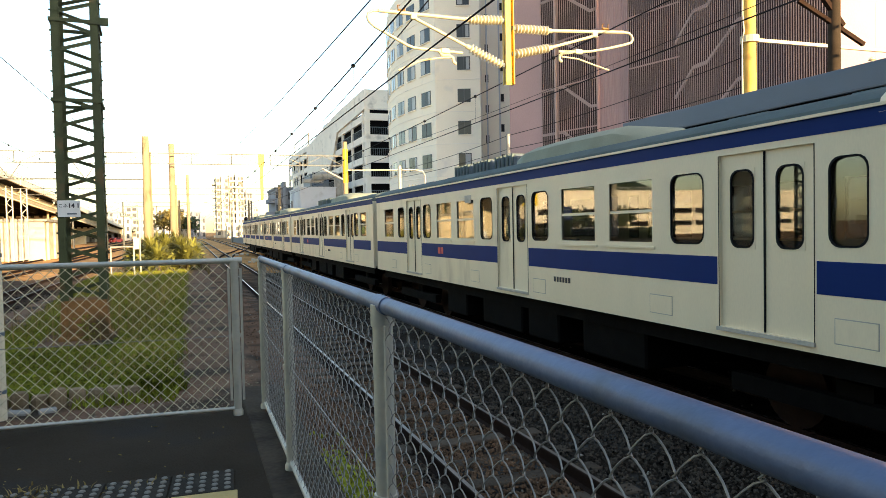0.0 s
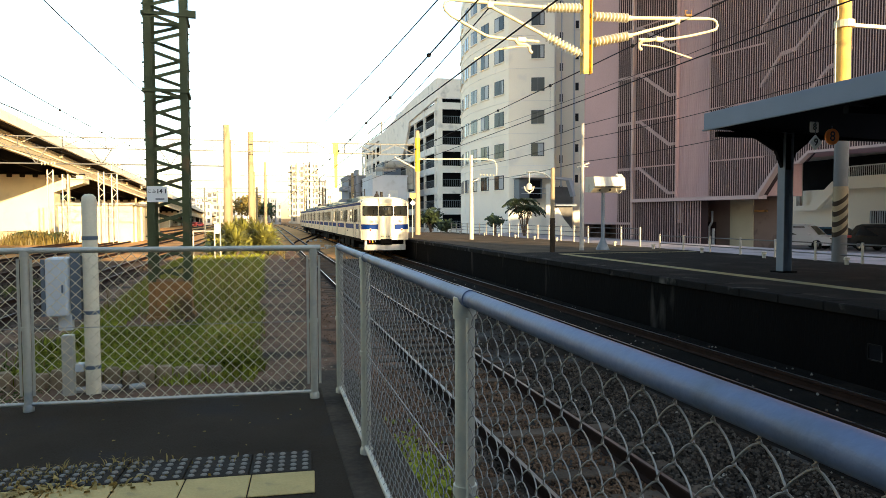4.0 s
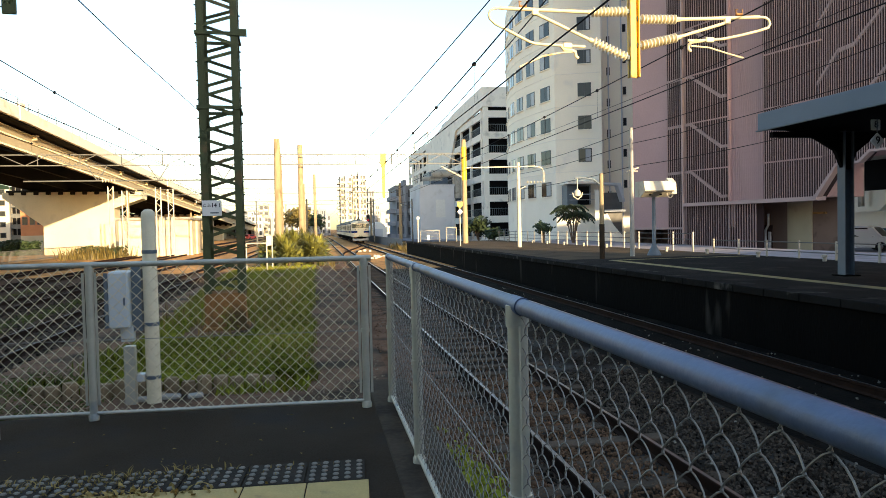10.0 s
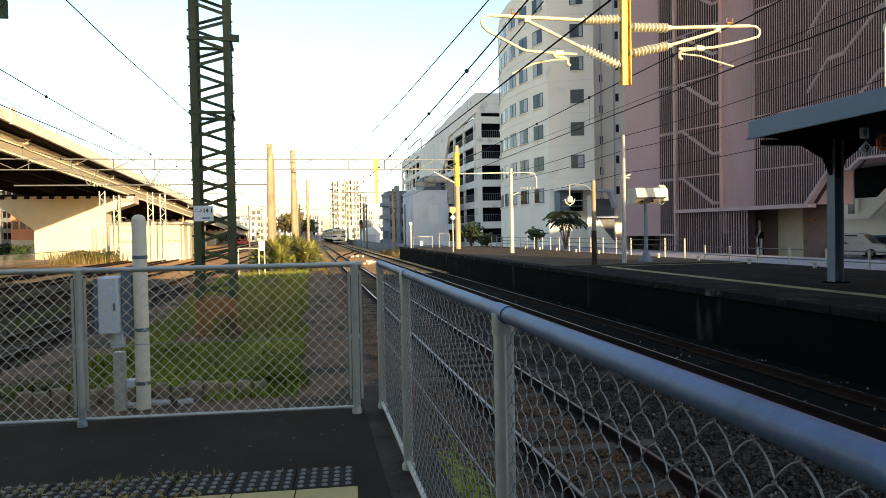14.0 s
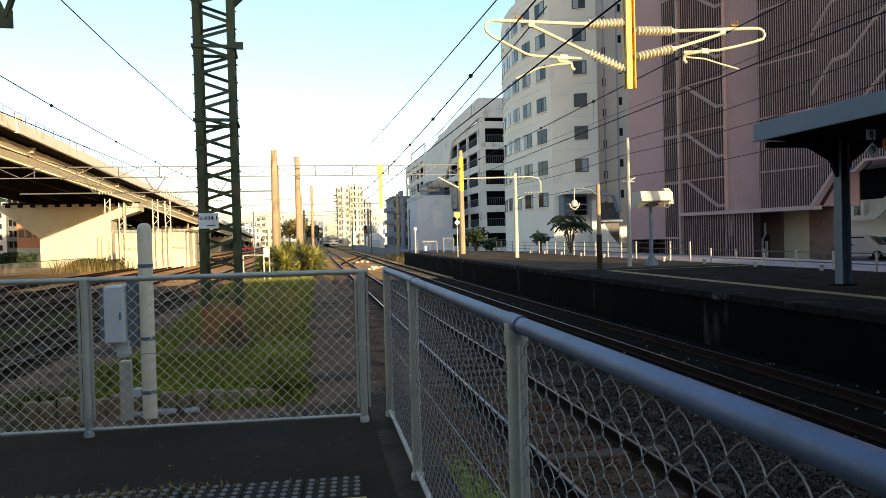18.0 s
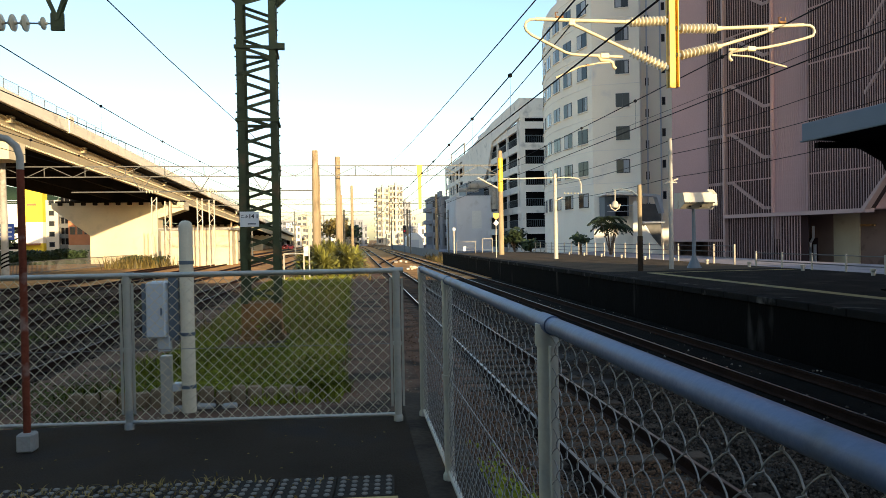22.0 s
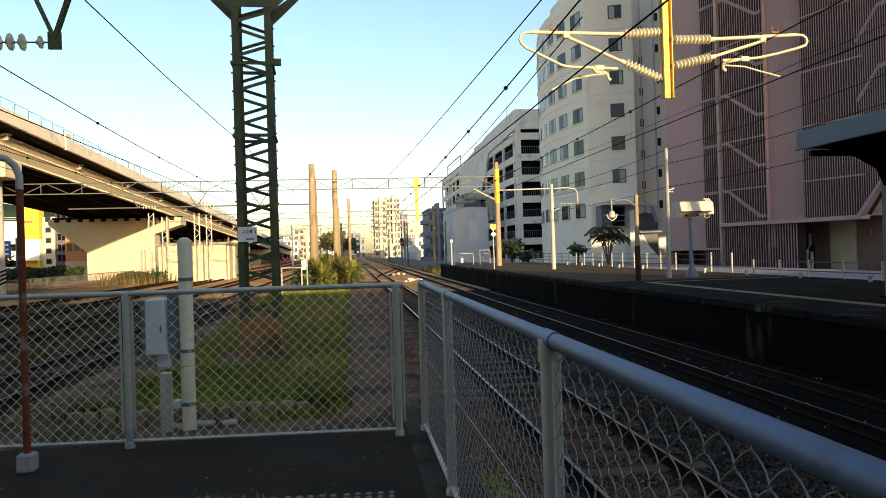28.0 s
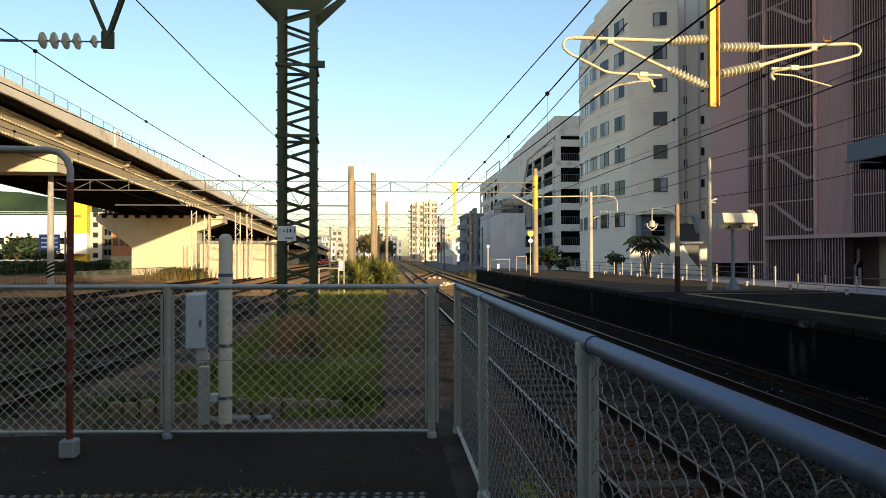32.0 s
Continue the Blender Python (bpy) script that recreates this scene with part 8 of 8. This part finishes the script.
    rows, v, f = [(6.6, 0.75, 0.0), (6.75, 0.9, 0.16), (7.2, 1.0, 0.3), (8.7, 1.0, 0.33), (10.2, 1.0, 0.3), (10.65, 0.9, 0.16), (10.8, 0.75, 0.0)], [], []
    for y, k, h in rows:
        v += [(-0.85 * k, y, 3.45), (-0.8 * k, y, 3.5 + h * 0.7), (-0.5 * k, y, 3.54 + h), (0.5 * k, y, 3.54 + h), (0.8 * k, y, 3.5 + h * 0.7), (0.85 * k, y, 3.45)]
    f = [(6 * i + k, 6 * i + k + 1, 6 * i + 7 + k, 6 * i + 6 + k) for i in range(6) for k in range(5)]
    part("air_conditioner", Shape().add(v, f), M_ACGREY, t, "domed roof unit", True)
    for y in (11.3, 12.5, 13.7):
        un = part("resistor_unit", Shape().cbox(-0.7, 0.7, y - 0.5, y + 0.5, 3.48, 3.78, 0.05), M_STEELGREY, t, "dark slatted roof unit")
        for k in range(5):
            part("slat", Shape().box(-0.73, 0.73, y - 0.42 + 0.2 * k, y - 0.36 + 0.2 * k, 3.5, 3.8), M_ROOF, un)
    for y in (3.2, 5.0, 15.6, 17.4):
        part("roof_vent", Shape().cbox(-0.3, 0.3, y - 0.35, y + 0.35, 3.48, 3.66, 0.03), M_ROOF, t)
    part("floor", Shape().box(-1.39, 1.39, y_from, y_to, BODY0 - 0.04, BODY0 + 0.06), M_UNDER, t)
    part("end_wall", Shape().box(-1.39, 1.39, 19.02, 19.1, BODY0, EAVE), M_CAR_CREAM, t)
    if not front:
        part("end_wall", Shape().box(-1.39, 1.39, 0.1, 0.18, BODY0, EAVE), M_CAR_CREAM, t)
    part("gangway", Shape().box(-0.5, 0.5, 19.1, 19.6, 1.1, 3.0), M_RUBBER, t, "black gangway bellows")
    part("ceiling", Shape().box(-1.38, 1.38, y_from + 0.1, 19.0, 3.13, 3.17), M_INNER, t)
    for sx in (-1, 1):
        for a in (5.5, 11.8):
            part("seat", Shape().box(min(1.38 * sx, 0.95 * sx), max(1.38 * sx, 0.95 * sx), a, a + 3.0, 1.4, 1.62), M_SEAT, t)
            part("seat_back", Shape().box(min(1.38 * sx, 1.28 * sx), max(1.38 * sx, 1.28 * sx), a, a + 3.0, 1.62, 2.02), M_SEAT, t)
    # running gear
    part("solebar", Shape().box(-1.3, 1.3, 0.6, 18.8, 0.85, 1.03), M_UNDER, t)
    for y, w in ((6.6, 1.6), (8.7, 1.1), (10.4, 1.8), (12.8, 1.2)):
        part("equipment_box", Shape().cbox(-1.25, 1.25, y - w / 2, y + w / 2, 0.35, 0.9, 0.03), M_UNDER, t)
    for y in (2.9, 16.2):
        bg = part("bogie_frame", Shape().box(-1.1, -0.95, y - 1.5, y + 1.5, 0.4, 0.6).box(0.95, 1.1, y - 1.5, y + 1.5, 0.4, 0.6).box(-1.0, 1.0, y - 0.2, y + 0.2, 0.4, 0.75), M_UNDER, t)
        for dy in (-1.05, 1.05):
            for sx in (-1, 1):
                part("wheel", Shape().lathe([(0.2, -0.06), (0.43, -0.06), (0.43, 0.03), (0.46, 0.06)], 24, pose(0.56 * sx, y + dy, 0.43, 0, -90 * sx, 0)), M_RAIL, bg, "", True)
    return t


def round_ring(x, sx, a, b, z0, z1, w0, w1, r):
    """A flat ring between two insets of a window opening; the inner edge has round corners, the outer too unless it is the opening itself."""
    def loop(w, r):
        pts = []
        for cy, cz, s in ((b - w - r, z1 - w - r, 0), (a + w + r, z1 - w - r, 1), (a + w + r, z0 + w + r, 2), (b - w - r, z0 + w + r, 3)):
            for k in range(5):
                t = math.pi / 2 * (s + k / 4)
                pts.append((cy + r * math.cos(t), cz + r * math.sin(t)))
        return pts
    outer, inner = loop(w0, r if w0 else 0.0001), loop(w1, r)
    n, s = len(outer), Shape()
    v = [(x + 0.006 * sx, p, q) for p, q in outer] + [(x + 0.006 * sx, p, q) for p, q in inner] + [(x - 0.012 * sx, p, q) for p, q in inner] + [(x - 0.012 * sx, p, q) for p, q in outer]
    f = [(m * n + k, m * n + (k + 1) % n, (m + 1) % 4 * n + (k + 1) % n, (m + 1) % 4 * n + k) for m in range(4) for k in range(n)]
    return s.add(v, f)


def frame_ring(x, sx, a, b, z0, z1, w):
    lo, hi = min(x + 0.006 * sx, x - 0.01 * sx), max(x + 0.006 * sx, x - 0.01 * sx)
    s = Shape()
    s.box(lo, hi, a, a + w, z0, z1).box(lo, hi, b - w, b, z0, z1)
    s.box(lo, hi, a + w, b - w, z0, z0 + w).box(lo, hi, a + w, b - w, z1 - w, z1)
    return s


def cab_front(t):
    """The rounded driving end: shell with openings, windscreens, lamps, band, skirt and coupler."""
    def plan(u, inset=0.0):
        """x across, from -1 to 1, to the outline point."""
        x = u * HW
        a = abs(u)
        y = 0.0 if a < 0.62 else 0.5 * ((a - 0.62) / 0.38) ** 2.4
        return x, y + 0.02 * a
    us = [-1, -0.985, -0.96, -0.92, -0.86, -0.78, -0.7, -0.62, -0.5, -0.345, -0.28, -0.15, 0, 0.15, 0.28, 0.345, 0.5, 0.62, 0.7, 0.78, 0.86, 0.92, 0.96, 0.985, 1]
    zs = [1.0, 1.4, BAND0, BAND1, 2.36, 2.46, 3.02, 3.1, 3.2]
    dome = [(3.28, 0.99, 0.05), (3.37, 0.95, 0.1), (3.45, 0.88, 0.18), (3.52, 0.74, 0.3), (3.57, 0.52, 0.45), (3.59, 0.25, 0.62)]
    v = []
    rows = [(z, 1.0, 0.03 * max(0, z - 2.3)) for z in zs] + dome
    for z, k, back in rows:
        for u in us:
            x, y = plan(u)
            v.append((x * k, y + back, z))
    n, f = len(us), []
    def open_at(z, u):
        if 2.45 < z < 3.03 and (0.345 < abs(u) < 0.93 or abs(u) < 0.28):
            return True
        return False
    for i in range(len(rows) - 1):
        for j in range(n - 1):
            zc, uc = (rows[i][0] + rows[i + 1][0]) / 2, (us[j] + us[j + 1]) / 2
            if not open_at(zc, uc):
                f.append((i * n + j, i * n + j + 1, (i + 1) * n + j + 1, (i + 1) * n + j))
    sh = part("cab_shell", Shape().add(v, f), M_CAR_CREAM, t, "rounded cream cab end", True)
    # roof dome behind the face
    v, f = [], []
    pr = roof_profile(16)
    for y, k, dz in ((0.62, 0.97, -0.015), (1.3, 1.0, 0.03), (2.3, 1.0, 0.02)):
        v += [(x * (k if y < 1 else 1.003), y, EAVE + (z - EAVE) * k + dz) for x, z in pr]
    m = len(pr)
    for i in range(2):
        f += [(i * m + j, i * m + j + 1, (i + 1) * m + j + 1, (i + 1) * m + j) for j in range(m - 1)]
    f.append(tuple(range(m)))
    part("cab_roof", Shape().add(v, f), M_CAR_CREAM, t, "cream cab roof", True)
    # corner fill of the sides between the shell and the side wall
    # windscreens
    for u0, u1, nm in ((-0.93, -0.345, "windscreen"), (-0.28, 0.28, "gangway_window"), (0.345, 0.93, "windscreen")):
        g = [u for u in us if u0 - 0.01 <= u <= u1 + 0.01]
        if g[0] > u0 + 0.005:
            g = [u0] + g
        s, fr = [], Shape()
        for u in g:
            x, y = plan(u)
            s += [(x, y + 0.03, 2.45), (x, y + 0.05, 3.03)]
        ob = part(nm, Shape().add(s, [(2 * i, 2 * i + 2, 2 * i + 3, 2 * i + 1) for i in range(len(g) - 1)]), M_TGLASS, t, "", True)
        lo = [(plan(u)[0], plan(u)[1] + 0.0, 2.46) for u in g]
        hi = [(plan(u)[0], plan(u)[1] + 0.02, 3.02) for u in g]
        fr.path(lo, 0.02, 6).path(hi, 0.02, 6).path([lo[0], hi[0]], 0.02, 6).path([lo[-1], hi[-1]], 0.02, 6)
        part("seal", fr, M_RUBBER, ob, "", True)
        for uc, du in ((u0, 1), (u1, -1)):
            for zc, dz in ((2.46, 1), (3.02, -1)):
                v = []
                for k in range(7):
                    a = math.pi / 2 * k / 6
                    u = uc + du * 0.085 * (1 - math.sin(a))
                    z = zc + dz * 0.12 * (1 - math.cos(a))
                    v.append((plan(u)[0], plan(u)[1] - 0.012 + 0.03 * max(0, z - 2.4), z))
                v.append((plan(uc)[0], plan(uc)[1] - 0.012 + 0.03 * max(0, zc - 2.4), zc - dz * 0.03))
                fill = part("corner_fill", Shape().add(v, [(7, k, k + 1) for k in range(6)]), M_CAR_CREAM, ob)
                part("corner_seal", Shape().path(v[:7], 0.018, 6), M_RUBBER, ob, "", True)
        if nm == "windscreen":
            xw = (u0 + u1) / 2 * HW + (0.1 if u0 < 0 else -0.1)
            part("wiper", Shape().path([(xw, -0.04, 2.4), (xw + 0.06, -0.05, 2.7)], 0.012, 6).path([(xw + 0.05, -0.05, 2.58), (xw + 0.07, -0.05, 2.8)], 0.016, 6), M_RUBBER, ob)
    # gangway door edges
    for sx in (-1, 1):
        part("door_edge", Shape().box(0.45 * sx - 0.012, 0.45 * sx + 0.012, -0.02, 0.02, 1.3, 3.12), M_CAR_CREAM, t)
    part("door_handle", Shape().path([(-0.38, -0.03, 2.12), (-0.36, -0.03, 2.18), (-0.36, -0.03, 2.26)], 0.012, 6), M_CHROME, t)
    part("door_step", Shape().cbox(-0.46, 0.46, -0.07, 0.02, 1.13, 1.18, 0.01), M_CAR_CREAM, t)
    for x in (-0.28, -0.2, 0.02, 0.12, 0.2):
        part("step_bolt", Shape().lathe([(0.03, 0.0), (0.025, 0.03), (0.0, 0.035)], 8, pose(x, -0.05, 1.22, 90, 0, 0)), M_BRONZE, t)
    part("step_plate", Shape().cbox(-0.3, 0.3, -0.06, -0.01, 1.28, 1.42, 0.01), M_CAR_CREAM, t)
    # destination box
    db = part("destination_box", Shape().cbox(-0.44, 0.44, -0.05, 0.6, 3.12, 3.5, 0.04), M_CAR_CREAM, t)
    part("box_bezel", Shape().cbox(-0.35, 0.35, -0.058, -0.045, 3.19, 3.42, 0.006), M_SKIRT, db)
    part("blind", Shape().box(-0.325, 0.325, -0.064, -0.056, 3.21, 3.4), M_BLIND, db, "blank white destination blind")
    num = part("number_blind", Shape().box(-0.17, 0.2, 0.08, 0.09, 2.78, 2.93), M_WHITE, t)
    for x in (-0.1, -0.02, 0.08):
        part("character_bar", Shape().box(x, x + 0.05, 0.074, 0.079, 2.8, 2.91), M_STEELGREY, num)
    # lamps
    for sx in (-1, 1):
        x = 0.86 * sx
        hl = part("headlight", Shape().lathe([(0.115, 0), (0.125, 0.06), (0.12, 0.1), (0.1, 0.105)], 20, pose(x, 0.03, 2.14, 90, 0, 0)), M_CAR_CREAM, t, "", True)
        part("lens", Shape().lathe([(0.1, 0.0), (0.09, 0.03), (0.04, 0.045), (0, 0.05)], 20, pose(x, -0.075, 2.14, 90, 0, 0)), M_LENS, hl, "clear headlight lens", True)
        wh = part("whistle_grille", Shape().lathe([(0.1, 0), (0.11, 0.06), (0.095, 0.07)], 20, pose(0.55 * sx, 0.01, 2.15, 90, 0, 0)), M_CAR_CREAM, t, "", True)
        for i in range(5):
            part("slot", Shape().box(0.55 * sx - 0.057 + 0.026 * i, 0.55 * sx - 0.047 + 0.026 * i, -0.064, -0.05, 2.09, 2.21), M_SKIRT, wh)
        tl = part("tail_lamp", Shape().lathe([(0.075, 0), (0.08, 0.06), (0.058, 0.07)], 18, pose(0.95 * sx, 0.04, 1.6, 90, 0, 0)), M_CAR_CREAM, t, "", True)
        part("lens", Shape().lathe([(0.056, 0.0), (0.045, 0.03), (0, 0.045)], 18, pose(0.95 * sx, -0.03, 1.6, 90, 0, 0)), M_TAIL, tl, "lit red lens", True)
        # blue band round the corner
        g = [u * sx for u in us if u >= 0.345]
        v = []
        for u in g:
            x, y = plan(u)
            v += [(x * 1.002, y - 0.004, BAND0), (x * 1.002, y - 0.004, BAND1)]
        part("blue_band", Shape().add(v, [(2 * i, 2 * i + 2, 2 * i + 3, 2 * i + 1) for i in range(len(g) - 1)]), M_BLUE, t)
        part("foot_step", Shape().cbox(min(0.6 * sx, 1.15 * sx), max(0.6 * sx, 1.15 * sx), -0.05, 0.02, 1.27, 1.3, 0.006), M_CAR_CREAM, t)
        part("trim_rail", Shape().path([(0.55 * sx, -0.02, 2.33), (1.2 * sx, 0.06, 2.33)], 0.012, 6), M_CAR_CREAM, t)
    # skirt and coupler
    v = []
    for u in (-0.95, -0.85, -0.6, 0, 0.6, 0.85, 0.95):
        x, y = plan(u)
        v += [(x * 0.93, y + 0.05, 0.38), (x * 0.93, y + 0.1, 0.72)]
    part("snow_plough", Shape().add(v, [(2 * i, 2 * i + 2, 2 * i + 3, 2 * i + 1) for i in range(6)]), M_SKIRT, t, "grey steel skirt")
    for sx in (-1, 1):
        x, y = plan(0.9 * sx)
        part("skirt_end", Shape().prism([(y + 0.06, 0.38), (y + 0.5, 0.5), (y + 0.5, 1.12), (y + 0.1, 1.12)], "x", min(x * 0.93, x * 0.945), max(x * 0.93, x * 0.945)), M_SKIRT, t)
        part("skirt_strut", Shape().box(min(x * 0.86, x * 0.94), max(x * 0.86, x * 0.94), y + 0.09, y + 0.11, 0.6, 1.12), M_SKIRT, t)
    cp = part("coupler", Shape().cbox(-0.17, 0.17, -0.15, 0.5, 0.78, 1.02, 0.03).cbox(-0.35, 0.35, -0.02, 0.2, 0.7, 1.06, 0.03), M_UNDER, t, "black coupler")
    for x, m in ((-1.0, M_RED), (-0.82, M_YELLOW), (-0.65, M_CHROME)):
        part("hose_cock", Shape().path([(x, 0.1, 0.96), (x, 0.04, 0.95), (x, 0.02, 0.89), (x + 0.02, 0.03, 0.84)], 0.028, 8), m, cp, "", True)
    # cab inside
    part("desk", Shape().box(-1.3, 1.3, 0.45, 0.85, 1.2, 2.3), M_SEAT, t)
    part("bulkhead", Shape().box(-1.38, 1.38, 1.6, 1.64, 1.15, 3.05), M_INNER, t)
    # roof gear
    part("aerial_base", Shape().lathe([(0.2, 0), (0.17, 0.05), (0.1, 0.2), (0.06, 0.24), (0.06, 0.36), (0.0, 0.37)], 16, Matrix.Translation((-0.42, 0.9, 3.58))), M_BRONZE, t, "dull bronze cone on the roof", True)
    part("aerial", Shape().lathe([(0.09, 0), (0.09, 0.3), (0.07, 0.32), (0, 0.32)], 14, Matrix.Translation((-0.12, 1.0, 3.6))), M_BRONZE, t, "", True)
    part("whistle", Shape().lathe([(0.05, 0), (0.05, 0.12), (0.08, 0.14), (0.08, 0.2)], 12, Matrix.Translation((0.35, 0.8, 3.56))), M_CHROME, t, "", True)
    part("cab_front_wall", Shape().box(-1.35, 1.35, 0.5, 0.52, 1.12, 1.3), M_INNER, t)


tail_car = build_car(True, "cream and blue commuter train car with a rounded cab end")
cab_front(tail_car)
mid_car = build_car(False, "cream and blue commuter train car, coupled in the train")
CARS = [tail_car, mid_car, copy_thing(mid_car, pose(0, 2 * SPAN, 0)), copy_thing(mid_car, pose(0, 3 * SPAN, 0))]

# ---- movement of the train: the tail's distance along the line, by time ----
TAIL = [(0.0, 1.95), (0.25, 4.25), (0.5, 6.55), (0.75, 8.8), (1.0, 11.1), (1.5, 15.75), (2.0, 21.0), (2.5, 26.2), (3.0, 31.2), (3.5, 36.2), (4.5, 46.6), (6.0, 63.1), (7.0, 74.0), (8.0, 85.2),
        (9.0, 98.2), (10.0, 112.3), (11.0, 125.5), (12.0, 139.0), (13.0, 153.0), (16.0, 196.0), (19.0, 243.0), (23.0, 303.0), (27.0, 365.0), (32.0, 445.0)]


def car_pose(y):
    a, b = bed_x(y + 3.0), bed_x(y + 16.6)
    turn = math.degrees(math.atan2(a - b, 13.6))
    return pose(FAR_X + a + (a - b) / 13.6 * 3.0, y, RAIL_Z, 0, 0, turn)


def motions():
    for k, c in enumerate(CARS):
        walk(c, [(t, car_pose(y + SPAN * k)) for t, y in TAIL])


motions()
